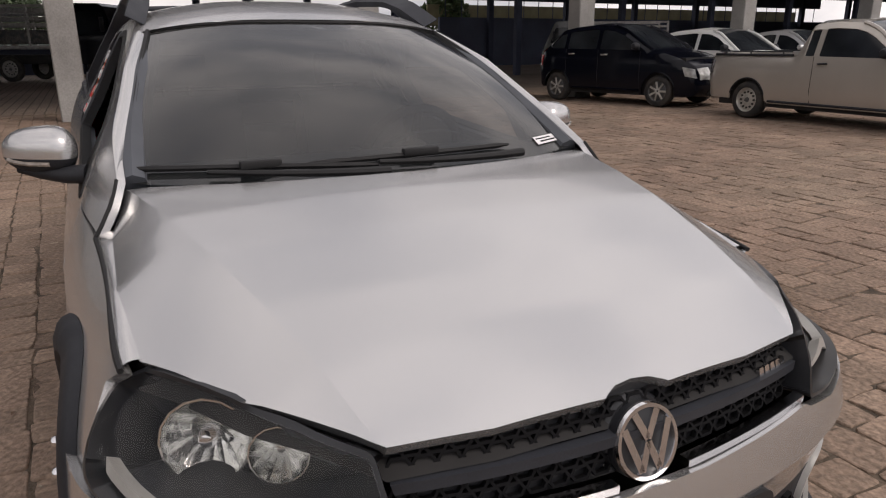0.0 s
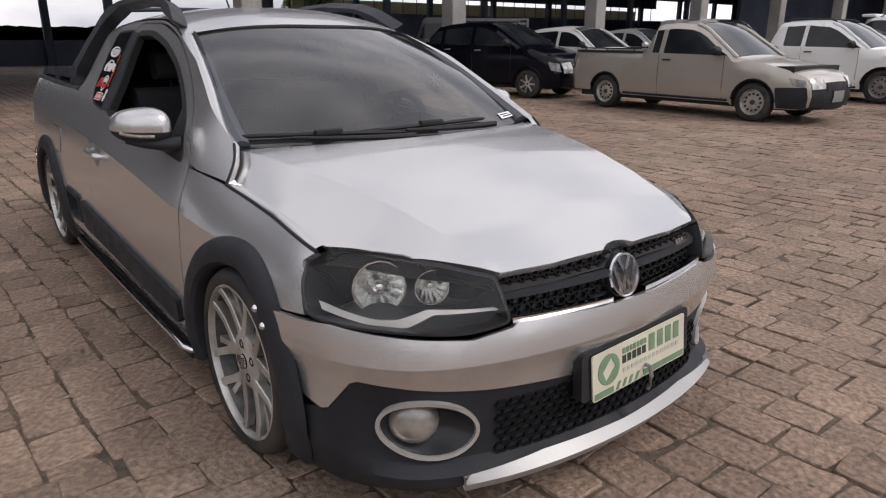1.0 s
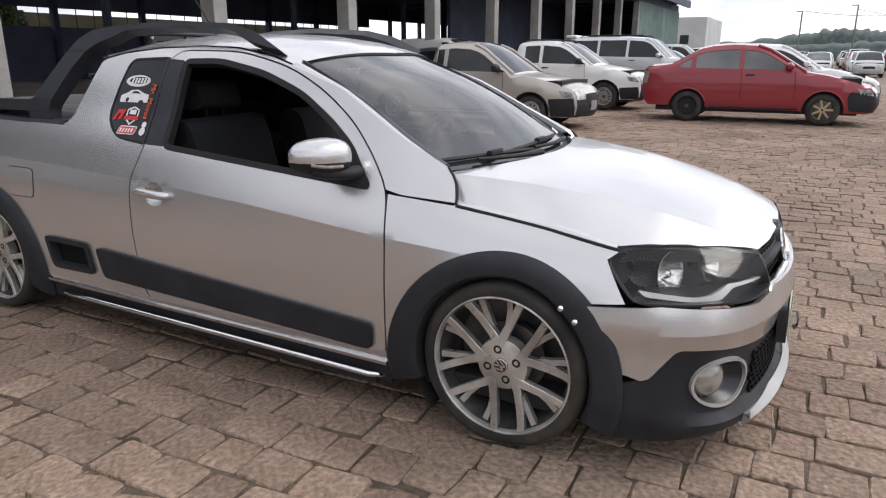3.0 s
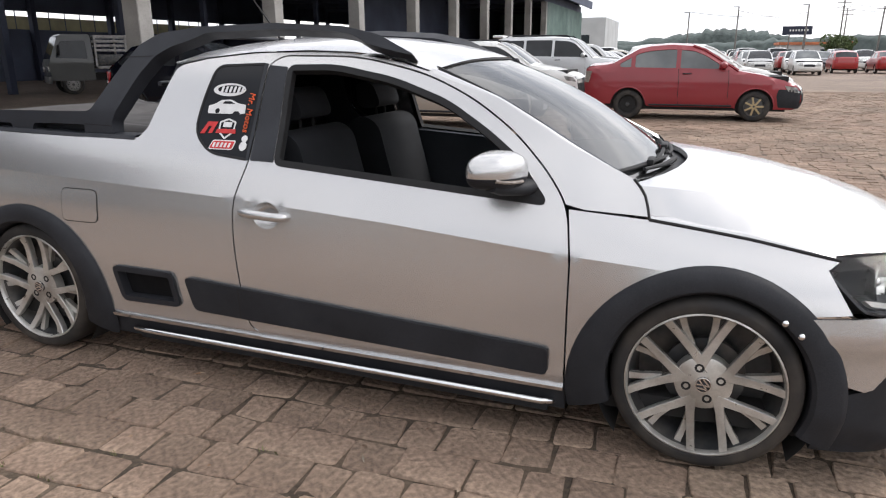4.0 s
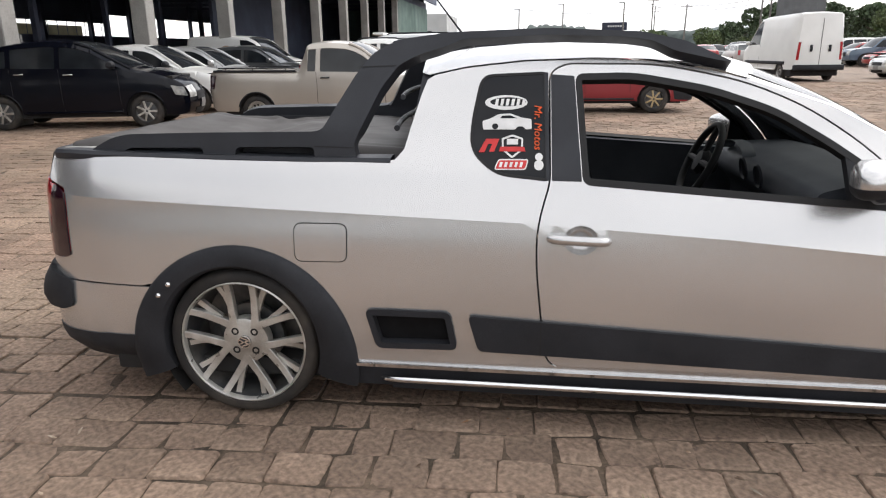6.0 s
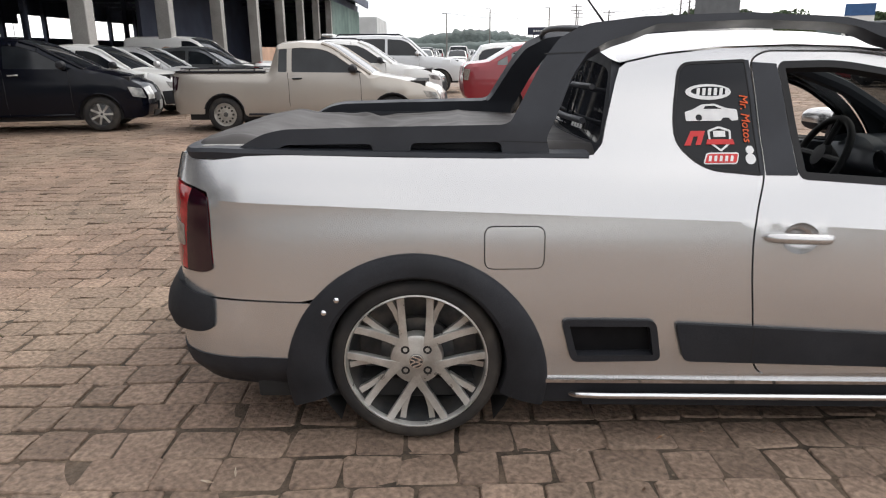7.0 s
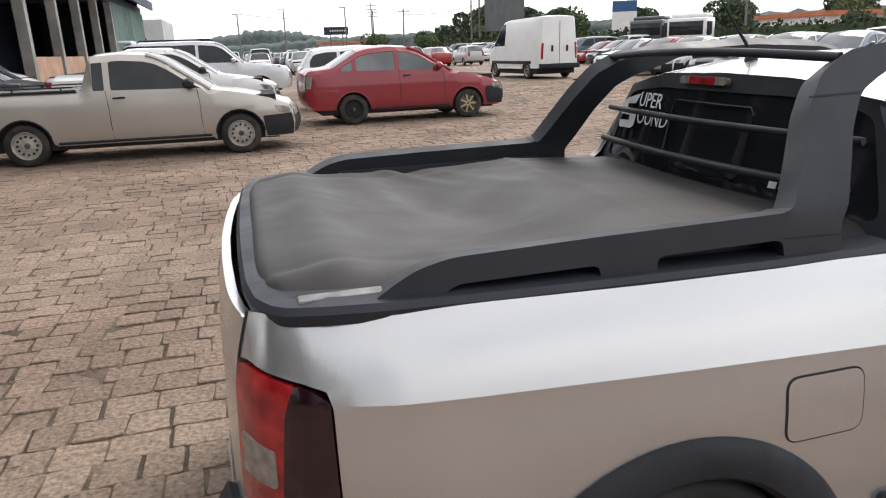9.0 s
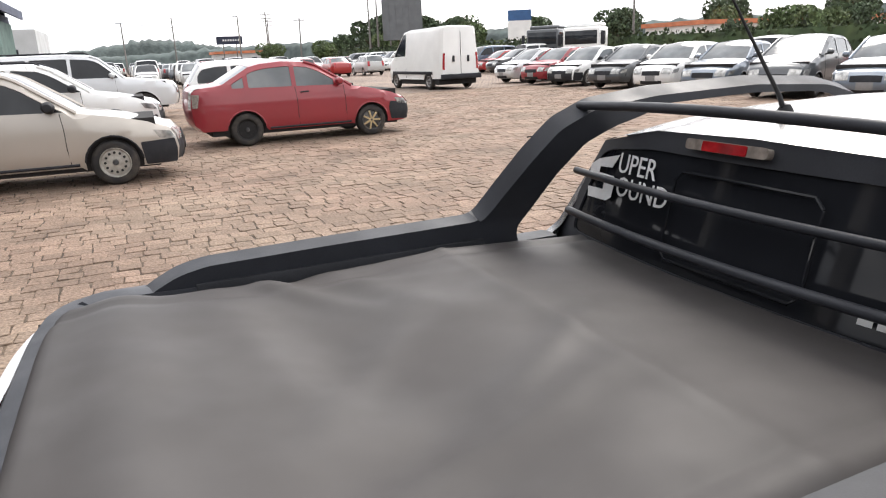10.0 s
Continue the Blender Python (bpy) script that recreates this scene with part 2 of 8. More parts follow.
def flat_mesh(outline, step, holes=(), lines=()):
    """Triangles that fill an outline with holes: 2D points and triples."""
    points, edges, rings = [], [], []
    for ring in (outline, *holes):
        first, clean = len(points), []
        for i in range(len(ring)):
            a, b = Vector(ring[i][:2]), Vector(ring[(i + 1) % len(ring)][:2])
            k = max(1, int((b - a).length / step + 0.5))
            clean += [a + (b - a) * j / k for j in range(k) if (b - a).length > 1e-5]
        points += clean
        edges += [(first + i, first + (i + 1) % len(clean)) for i in range(len(clean))]
        rings.append([tuple(p) for p in clean])
    loops = np.array([tuple(p) for p in points])
    marks = set()
    for line in lines:
        last = None
        for i in range(len(line) - 1):
            a, b = Vector(line[i][:2]), Vector(line[i + 1][:2])
            k = max(1, int((b - a).length / step + 0.5))
            for j in range(k + (1 if i == len(line) - 2 else 0)):
                p = a + (b - a) * j / k
                if inside(p, rings[0]) and not any(inside(p, r) for r in rings[1:]) and ((loops - tuple(p)) ** 2).sum(1).min() > (0.2 * step) ** 2:
                    points.append(p)
                    if last is not None:
                        edges.append((last, len(points) - 1))
                    last = len(points) - 1
                    marks.add((round(p.x, 5), round(p.y, 5)))
                else:
                    last = None
    border = np.array([tuple(p) for p in points])
    lo, hi = border.min(0), border.max(0)
    for j, y in enumerate(np.arange(lo[1] + step / 2, hi[1], step)):
        for x in np.arange(lo[0] + step * (0.5 if j % 2 else 0.25), hi[0], step):
            if inside((x, y), rings[0]) and not any(inside((x, y), h) for h in rings[1:]) and ((border - (x, y)) ** 2).sum(1).min() > (0.45 * step) ** 2:
                points.append(Vector((x, y)))
    v, _, f, *_ = geometry.delaunay_2d_cdt(points, edges, [], 0, 1e-6)
    keep = []
    for t in f:
        c = sum((v[i] for i in t), Vector((0, 0))) / 3
        a, b = v[t[1]] - v[t[0]], v[t[2]] - v[t[0]]
        if abs(a.x * b.y - a.y * b.x) > 1e-7 and inside(c, rings[0]) and not any(inside(c, h) for h in rings[1:]):
            keep.append(t)
    return v, keep, marks


def panel(outline, place, step=0.03, holes=(), depth=0.012, toward=None, closed=False, lines=()):
    """A sheet on a curved surface: the outline in the surface's two coordinates, place() to lay it in space, with edges turned in by depth. toward: a direction that the outside faces."""
    v, tris, marks = flat_mesh(outline, step, holes, lines)
    bm = bmesh.new()
    vs = [bm.verts.new(place(p[0], p[1])) for p in v]
    for t in tris:
        if len(set(t)) == 3:
            bm.faces.new([vs[i] for i in t])
    if marks:
        on = {vs[i] for i, p in enumerate(v) if (round(p[0], 5), round(p[1], 5)) in marks}
        for e in bm.edges:
            if e.verts[0] in on and e.verts[1] in on:
                e.smooth = False
    for w in [w for w in bm.verts if not w.link_faces]:
        bm.verts.remove(w)
    bm.normal_update()
    if toward is not None:
        total = sum((f.normal * f.calc_area() for f in bm.faces), Vector())
        if total.dot(Vector(toward)) < 0:
            bmesh.ops.reverse_faces(bm, faces=bm.faces[:])
            bm.normal_update()
    if depth:
        inward = {}
        for w in bm.verts:
            n = sum((f.normal * f.calc_area() for f in w.link_faces), Vector())
            inward[w] = w.co - (n.normalized() if n.length > 1e-9 else w.normal) * depth
        rim = [e for e in bm.edges if len(e.link_faces) == 1]
        low = {}
        for e in rim:
            for w in e.verts:
                if w not in low:
                    low[w] = bm.verts.new(inward[w])
        for e in rim:
            a, b = e.verts
            face = e.link_faces[0]
            order = [lp.vert for lp in face.loops]
            i = order.index(a)
            if order[(i + 1) % 3] == b:
                a, b = b, a
            bm.faces.new((a, b, low[b], low[a]))
        if closed:
            back = [f for f in bm.faces if len(f.verts) == 3]
            for w in list(inward):
                if w not in low:
                    low[w] = bm.verts.new(inward[w])
            for f in back:
                bm.faces.new([low[w] for w in reversed(f.verts)])
        bm.normal_update()
    return bm


def box_bm(lo, hi, bevel=0.0, seg=2, bm=None):
    new_bm = bmesh.new()
    bmesh.ops.create_cube(new_bm, size=1)
    for v in new_bm.verts:
        v.co = Vector([lo[i] + (v.co[i] + 0.5) * (hi[i] - lo[i]) for i in range(3)])
    if bevel:
        bmesh.ops.bevel(new_bm, geom=new_bm.edges[:], offset=bevel, segments=seg, affect="EDGES", profile=0.5)
    return merged(bm, new_bm) if bm is not None else new_bm


def merged(bm, other):
    me = bpy.data.meshes.new("scratch")
    other.to_mesh(me)
    other.free()
    bm.from_mesh(me)
    bpy.data.meshes.remove(me)
    return bm


def turned(profile, axis_m, seg=40, closed=False):
    """A lathe round the local z axis: profile of (radius, height) points, laid by the matrix axis_m."""
    bm = bmesh.new()
    rings = []
    for k in range(seg):
        a = 2 * math.pi * k / seg
        rings.append([bm.verts.new(axis_m @ Vector((r * math.cos(a), r * math.sin(a), h))) for r, h in profile])
    n = len(profile)
    for k in range(seg):
        a, b = rings[k], rings[(k + 1) % seg]
        for i in range(n if closed else n - 1):
            j = (i + 1) % n
            try:
                bm.faces.new((a[i], b[i], b[j], a[j]))
            except ValueError:
                pass
    bmesh.ops.remove_doubles(bm, verts=bm.verts[:], dist=1e-5)
    bmesh.ops.recalc_face_normals(bm, faces=bm.faces[:])
    return bm


def tube(points, r, seg=10, cap=True, flat=1.0):
    """A round bar along points; r may be one radius or one for each point."""
    bm = bmesh.new()
    pts = [Vector(p) for p in points]
    rings = []
    for i, p in enumerate(pts):
        d = (pts[min(i + 1, len(pts) - 1)] - pts[max(i - 1, 0)]).normalized()
        side = d.cross(Vector((0, 0, 1)))
        if side.length < 0.05:
            side = d.cross(Vector((0, 1, 0)))
        side.normalize()
        up = side.cross(d)
        rr = r[i] if isinstance(r, (list, tuple)) else r
        rings.append([bm.verts.new(p + (side * math.cos(2 * math.pi * k / seg) + up * math.sin(2 * math.pi * k / seg) * flat) * rr) for k in range(seg)])
    for a, b in zip(rings, rings[1:]):
        for k in range(seg):
            bm.faces.new((a[k], a[(k + 1) % seg], b[(k + 1) % seg], b[k]))
    if cap:
        bm.faces.new(rings[0][::-1])
        bm.faces.new(rings[-1])
    bmesh.ops.recalc_face_normals(bm, faces=bm.faces[:])
    return bm


def sheet(fn, us, vs, toward=None):
    """A grid of quads over fn(u, v)."""
    bm = bmesh.new()
    g = [[bm.verts.new(fn(u, v)) for v in vs] for u in us]
    for i in range(len(us) - 1):
        for j in range(len(vs) - 1):
            bm.faces.new((g[i][j], g[i + 1][j], g[i + 1][j + 1], g[i][j + 1]))
    bm.normal_update()
    if toward is not None and sum((f.normal * f.calc_area() for f in bm.faces), Vector()).dot(Vector(toward)) < 0:
        bmesh.ops.reverse_faces(bm, faces=bm.faces[:])
    return bm


def span(a, b, n):
    return [a + (b - a) * k / n for k in range(n + 1)]


def lettering(name, text, size, m, material_, parent, label="", thick=0.001, shear=0.0, align="LEFT"):
    """Raised letters as a mesh, laid in the plane of the matrix m."""
    cu = bpy.data.curves.new("letters", "FONT")
    cu.body, cu.size, cu.extrude, cu.shear, cu.align_x, cu.resolution_u = text, size, thick, shear, align, 3
    ob = bpy.data.objects.new("letters", cu)
    scene.collection.objects.link(ob)
    bpy.context.view_layer.update()
    me = bpy.data.meshes.new_from_object(ob.evaluated_get(bpy.context.evaluated_depsgraph_get()))
    bpy.data.objects.remove(ob)
    bpy.data.curves.remove(cu)
    me.transform(m)
    me.materials.clear()
    me.materials.append(material_)
    out = new(name, me)
    out.parent = parent
    if label:
        tagged(out, label)
    return out

# ---- ground, shed, hedge and distance ----
CONCRETE = material("weathered_concrete", (0.30, 0.29, 0.275), rough=0.85, var=0.18, scale=1.2, fine=0.12, fine_scale=40, tint=(0.22, 0.21, 0.20), bump=0.3, bump_scale=30)
SHED_STEEL = material("dark_blue_grey_steel", (0.0572, 0.0676, 0.1040), rough=0.7, var=0.25, scale=1.0, fine=0.1, fine_scale=30)
SHED_WALL = material("dark_shed_wall", (0.1040, 0.1196, 0.1690), rough=0.85, var=0.2, scale=0.6, fine=0.1, fine_scale=20)
YELLOW_SHEET = material("pale_yellow_sheet", (0.30, 0.265, 0.145), rough=0.8, var=0.2, scale=1.5)
GREEN_SHEET = material("faded_green_sheeting", (0.13, 0.19, 0.17), rough=0.6, var=0.2, scale=0.8, fine=0.1, fine_scale=25)
TAN_WALL = material("tan_low_wall", (0.42, 0.27, 0.19), rough=0.85, var=0.2, scale=1.2, fine=0.1, fine_scale=25)
PALE_WALL = material("pale_grey_render", (0.46, 0.47, 0.47), rough=0.85, var=0.12, scale=0.5, fine=0.08, fine_scale=15)
WOOD_POLE = material("grey_pole", (0.16, 0.15, 0.14), rough=0.85, var=0.2, scale=3)
# crown greens are lightened in the colour to stand in for distant haze
LEAF = material("leaf_green", (0.075, 0.110, 0.042), rough=0.7, var=0.4, scale=1.1, tint=(0.11, 0.14, 0.06), per_island=0.45)
LEAF_DARK = material("hazed_dark_leaf_green", (0.062, 0.088, 0.048), rough=0.75, var=0.4, scale=0.9, tint=(0.05, 0.075, 0.03), per_island=0.45)
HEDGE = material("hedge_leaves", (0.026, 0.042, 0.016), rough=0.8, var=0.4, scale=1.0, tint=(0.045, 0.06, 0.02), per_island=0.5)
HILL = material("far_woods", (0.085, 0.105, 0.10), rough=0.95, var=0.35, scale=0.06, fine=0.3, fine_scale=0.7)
ROOF_TILE = material("orange_roof_tiles", (0.45, 0.16, 0.08), rough=0.85, var=0.2, scale=1.0)
BARK = material("bark", (0.09, 0.07, 0.055), rough=0.9, var=0.3, scale=6, bump=0.5, bump_scale=20)
SIGN_GREY = material("grey_sign_back", (0.13, 0.135, 0.14), rough=0.7, var=0.15, scale=1.0)
SIGN_BLUE = material("blue_sign", (0.03, 0.09, 0.22), rough=0.5, var=0.1, scale=2.0)
SIGN_NAVY = material("navy_sign", (0.015, 0.02, 0.04), rough=0.5, var=0.1, scale=2.0)
WHITE_WALL = material("white_wall", (0.70, 0.70, 0.68), rough=0.8, var=0.1, scale=0.6)


def paver_far():
    """Stone setts from far off: rows with staggered joints, patchy colours, dirt between."""
    m = bpy.data.materials.new("distant_setts")
    m.use_nodes = True
    n, l = m.node_tree.nodes, m.node_tree.links
    b = n["Principled BSDF"]
    pos = n.new("ShaderNodeTexCoord")
    bricks = n.new("ShaderNodeTexBrick")
    bricks.offset, bricks.squash = 0.5, 1.0
    for k, v in (("Scale", 1.0), ("Mortar Size", 0.013), ("Mortar Smooth", 0.4), ("Brick Width", 0.19), ("Row Height", 0.175), ("Bias", 0.0)):
        bricks.inputs[k].default_value = v
    bricks.inputs["Color1"].default_value, bricks.inputs["Color2"].default_value, bricks.inputs["Mortar"].default_value = (0.225, 0.166, 0.130, 1), (0.265, 0.200, 0.155, 1), (0.075, 0.056, 0.040, 1)
    warp = n.new("ShaderNodeTexNoise")
    warp.inputs["Scale"].default_value, warp.inputs["Detail"].default_value = 3.0, 2.0
    add = n.new("ShaderNodeVectorMath")
    add.operation = "MULTIPLY_ADD"
    add.inputs[1].default_value = (0.06, 0.06, 0)
    l.new(pos.outputs["Object"], warp.inputs["Vector"])
    l.new(warp.outputs["Color"], add.inputs[0])
    l.new(pos.outputs["Object"], add.inputs[2])
    l.new(add.outputs["Vector"], bricks.inputs["Vector"])
    patch = n.new("ShaderNodeTexNoise")
    patch.inputs["Scale"].default_value, patch.inputs["Detail"].default_value = 0.35, 6.0
    l.new(pos.outputs["Object"], patch.inputs["Vector"])
    spanv = n.new("ShaderNodeMapRange")
    spanv.inputs["From Min"].default_value, spanv.inputs["From Max"].default_value, spanv.inputs["To Min"].default_value, spanv.inputs["To Max"].default_value = 0.3, 0.7, 0.78, 1.25
    l.new(patch.outputs["Fac"], spanv.inputs["Value"])
    hue = n.new("ShaderNodeHueSaturation")
    l.new(bricks.outputs["Color"], hue.inputs["Color"])
    l.new(spanv.outputs["Result"], hue.inputs["Value"])
    l.new(hue.outputs["Color"], b.inputs["Base Color"])
    b.inputs["Roughness"].default_value = 0.85
    bp = n.new("ShaderNodeBump")
    bp.inputs["Strength"].default_value, bp.inputs["Distance"].default_value = 0.6, 0.02
    l.new(bricks.outputs["Fac"], bp.inputs["Height"])
    bp.invert = True
    l.new(bp.outputs["Normal"], b.inputs["Normal"])
    return m


SOIL = material("dark_joint_soil", (0.075, 0.057, 0.041), rough=0.95, var=0.55, scale=4, fine=0.3, fine_scale=60, tint=(0.120, 0.086, 0.060), bump=0.6, bump_scale=90, dist=0.01)
NEAR = (-13.0, -5.5, 12.0, 24.0)
gb = bmesh.new()
xs, ys = (-600.0, NEAR[0], NEAR[2], 600.0), (-300.0, NEAR[1], NEAR[3], 900.0)
grid = {}
for i, x in enumerate(xs):
    for j, y in enumerate(ys):
        grid[i, j] = gb.verts.new((x, y, -0.009))
for i in range(3):
    for j in range(3):
        f = gb.faces.new((grid[i, j], grid[i + 1, j], grid[i + 1, j + 1], grid[i, j + 1]))
        f.material_index = 1 if (i, j) == (1, 1) else 0
ground = part("ground", gb, (paver_far(), SOIL))
tagged(ground, "sett-paved open lot of brownish stone", "ground", kind="structure")

# shed: a row of concrete pillars in front, steel roof, back wall with an open band
SHED_X, SHED_BACK, EAVE = -11.5, -33.0, 5.05
shed = thing("shed", "long open-fronted storage shed with concrete pillars and a dark roof", "shed", kind="structure")


def post(x, y, w, h, mat, name="pillar"):
    return part(name, box_bm((x - w / 2, y - w / 2, -0.02), (x + w / 2, y + w / 2, h), 0.02, 1), mat, shed)


for k in range(-5, 14):
    post(SHED_X, -0.9 + 5.13 * k, 0.42, EAVE, CONCRETE)
    post(SHED_BACK + 0.3, -0.9 + 5.13 * k, 0.30, 5.6, SHED_STEEL, "rear_post")
    post(-22.0, -0.9 + 5.13 * k, 0.24, 5.6, SHED_STEEL, "middle_post")
    tr = bmesh.new()
    y = -0.9 + 5.13 * k
    merged(tr, box_bm((SHED_BACK, y - 0.08, 5.05), (SHED_X, y + 0.08, 5.25)))
    merged(tr, box_bm((SHED_BACK, y - 0.08, 5.75), (SHED_X, y + 0.08, 5.90)))
    for i in range(14):
        x = SHED_BACK + 1.5 * i
        merged(tr, tube([(x, y, 5.2), (x + 0.75, y, 5.8), (x + 1.5, y, 5.2)], 0.04, 5))
    part("roof_truss", tr, SHED_STEEL, shed)
y0, y1 = -28.0, 66.3
part("eave_beam", box_bm((SHED_X - 0.16, y0, EAVE), (SHED_X + 0.16, y1, EAVE + 0.55)), SHED_STEEL, shed)
roof_bm = sheet(lambda x, y: (x, y, 6.0 + 0.03 * (SHED_X - x) + 0.03 * math.cos(y * 22.0)), span(SHED_X + 1.2, SHED_BACK - 1.0, 3), span(y0, y1, 600), UP)
part("roof_sheet", roof_bm, SHED_STEEL, shed)
part("fascia", box_bm((SHED_X + 1.05, y0, EAVE + 0.35), (SHED_X + 1.2, y1, 6.02)), SHED_STEEL, shed)
part("rear_wall_low", box_bm((SHED_BACK - 0.1, 16.6, 0), (SHED_BACK + 0.1, y1, 2.55)), SHED_WALL, shed)
part("rear_wall_low", box_bm((SHED_BACK - 0.1, 10.2, 0), (SHED_BACK + 0.1, 16.6, 1.85)), SHED_WALL, shed)
part("rear_wall_low", box_bm((SHED_BACK - 0.1, -14.0, 0), (SHED_BACK + 0.1, 10.2, 1.05)), SHED_WALL, shed)
part("rear_wall_high", box_bm((SHED_BACK - 0.1, 16.6, 3.45), (SHED_BACK + 0.1, 47.5, 6.3)), SHED_WALL, shed)
part("rear_wall_high", box_bm((SHED_BACK - 0.1, 47.5, 4.1), (SHED_BACK + 0.1, y1, 6.3)), SHED_WALL, shed)
part("pale_band", box_bm((SHED_BACK - 2.3, 17.0, 2.2), (SHED_BACK - 2.2, 48.0, 3.32)), YELLOW_SHEET, shed)
for k in range(31):
    y = 17.0 + 1.0 * k
    part("band_bar", tube([(SHED_BACK, y, 2.35), (SHED_BACK, y, 3.45)], 0.025, 5), SHED_STEEL, shed)
part("inner_wall", box_bm((-28.2, -15.0, 0), (-28.0, -3.4, 6.2)), SHED_WALL, shed)
part("side_wall", box_bm((SHED_BACK, y1 - 0.2, 0), (SHED_X, y1, 6.2)), GREEN_SHEET, shed)
part("rear_closing_wall", box_bm((SHED_BACK, y0, 0), (SHED_X - 12, y0 + 0.2, 6.2)), SHED_WALL, shed)
# closed far end: sheeting over a low wall
for k in range(6, 13):
    ya = -0.9 + 5.13 * k + 0.21
    part("low_wall", box_bm((SHED_X - 0.1, ya, -0.02), (SHED_X + 0.1, ya + 4.7, 1.6)), TAN_WALL, shed)
part("sheeting", sheet(lambda z, y: (SHED_X + 0.24 + 0.03 * math.cos(y * 26.0), y, z), (1.6, EAVE), span(50.6, 66.2, 260), FRONT), GREEN_SHEET, shed)
inner = bmesh.new()
merged(inner, box_bm((SHED_X - 8.0, 36.0, 0.0), (SHED_X - 7.8, 66.0, 6.0)))
part("partition", inner, SHED_WALL, shed)

# pale building beyond the shed, and low buildings far off
def far_house(name, label, lo, hi, wall, roof=None, rows=1, cols=4, face=-1):
    h = thing(name, label, "building", kind="structure")
    part("wall", box_bm(lo, hi), wall, h)
    if roof is not None:
        part("roof", box_bm((lo[0] - 0.4, lo[1] - 0.4, hi[2]), (hi[0] + 0.4, hi[1] + 0.4, hi[2] + 0.5)), roof, h)
    for r_ in range(rows):
        for c in range(cols):
            x = lo[0] + (c + 0.5) * (hi[0] - lo[0]) / cols
            z = lo[2] + (r_ + 0.55) * (hi[2] - lo[2]) / rows
            part("window", box_bm((x - 0.5, lo[1] - 0.06, z - 0.5), (x + 0.5, lo[1] + 0.02, z + 0.5)), CAR_GLASS_FAR, h)
    return h


CAR_GLASS_FAR = material("far_window_glass", (0.03, 0.035, 0.04), rough=0.15, var=0.2, scale=2)
far_house("warehouse", "pale grey flat-roofed warehouse beyond the shed", (-21.0, 86.0, 0), (-11.5, 100.0, 5.6), PALE_WALL, None, 1, 2)
far_house("house", "low house with an orange tiled roof", (14.0, 150.0, 0), (26.0, 160.0, 3.0), PALE_WALL, ROOF_TILE, 1, 4)
far_house("house", "low house with an orange tiled roof", (58.0, 62.0, 0), (72.0, 72.0, 3.4), WHITE_WALL, ROOF_TILE, 1, 4)
far_house("house", "white house behind the hedge", (62.0, 48.0, 0), (76.0, 56.0, 3.0), WHITE_WALL, ROOF_TILE, 1, 4)
far_house("house", "house with an orange roof among trees", (42.0, 118.0, 0), (49.0, 128.0, 3.6), PALE_WALL, ROOF_TILE, 1, 4)

# signs and poles
def sign(name, label, x, y, head, w, z0, z1, mat, legs, band=None, bars=0, lattice=False):
    s = thing(name, label, "sign", at_far(x, y, head))
    part("board", box_bm((-0.15, -w / 2, z0), (0.15, w / 2, z1), 0.03, 1), mat, s)
    for k in range(legs):
        yy = (k + 0.5) * w / legs - w / 2
        part("leg", box_bm((0.15, yy - 0.1, -0.02), (0.35, yy + 0.1, z1), 0.01, 1), WOOD_POLE, s)
    if band is not None:
        part("band", box_bm((-0.19, -w / 2, z1 - (z1 - z0) * 0.32), (-0.15, w / 2, z1 - 0.02)), band, s)
    for k in range(bars):
        yy = -w / 2 + w * (0.26 + 0.68 * k / max(bars, 1))
        part("lettering_bar", box_bm((-0.19, -yy - w * 0.03, z0 + 0.4 * (z1 - z0)), (-0.15, -yy + w * 0.02, z0 + 0.62 * (z1 - z0))), WHITE_WALL, s)
    if lattice:
        for k in range(7):
            yy = -w / 2 + w * k / 6
            part("rib", box_bm((-0.22, yy - 0.04, z0), (-0.15, yy + 0.04, z1)), SIGN_GREY, s)
    return s


def at_far(x, y, head):
    return pose(x, y, 0, 0, 0, head)


sign("billboard", "dark grey back of a large billboard on posts", 31.0, 88.0, 65, 5.2, 3.3, 8.6, SIGN_GREY, 3, None, 0, True)
sign("tower_sign", "white and blue roadside sign tower", 50.0, 90.0, 60, 3.4, 2.4, 7.0, WHITE_WALL, 2, SIGN_BLUE)
sign("shop_sign", "dark navy sign board with pale lettering", 15.5, 140.0, 85, 4.8, 4.6, 6.1, SIGN_NAVY, 2, None, 7)


def pole(x, y, h, arms, lean=0.0, lamp=False):
    p = thing("utility_pole", "grey utility pole with crossarms" if not lamp else "tall grey steel lamp post by the lot", "pole", at_far(x, y, 0))
    part("shaft", tube([(0, 0, -0.02), (lean * 0.5, 0, h / 2), (lean, 0, h)], [0.16, 0.13, 0.10], 8), WOOD_POLE, p)
    for k in range(arms):
        z = h - 0.4 - 0.7 * k
        part("crossarm", box_bm((lean - 1.0, -0.06, z - 0.06), (lean + 1.0, 0.06, z + 0.06)), WOOD_POLE, p)
    if lamp:
        part("lamp_head", box_bm((-0.9, -0.1, h - 0.05), (0.1, 0.1, h + 0.08), 0.03, 1), SIGN_GREY, p)


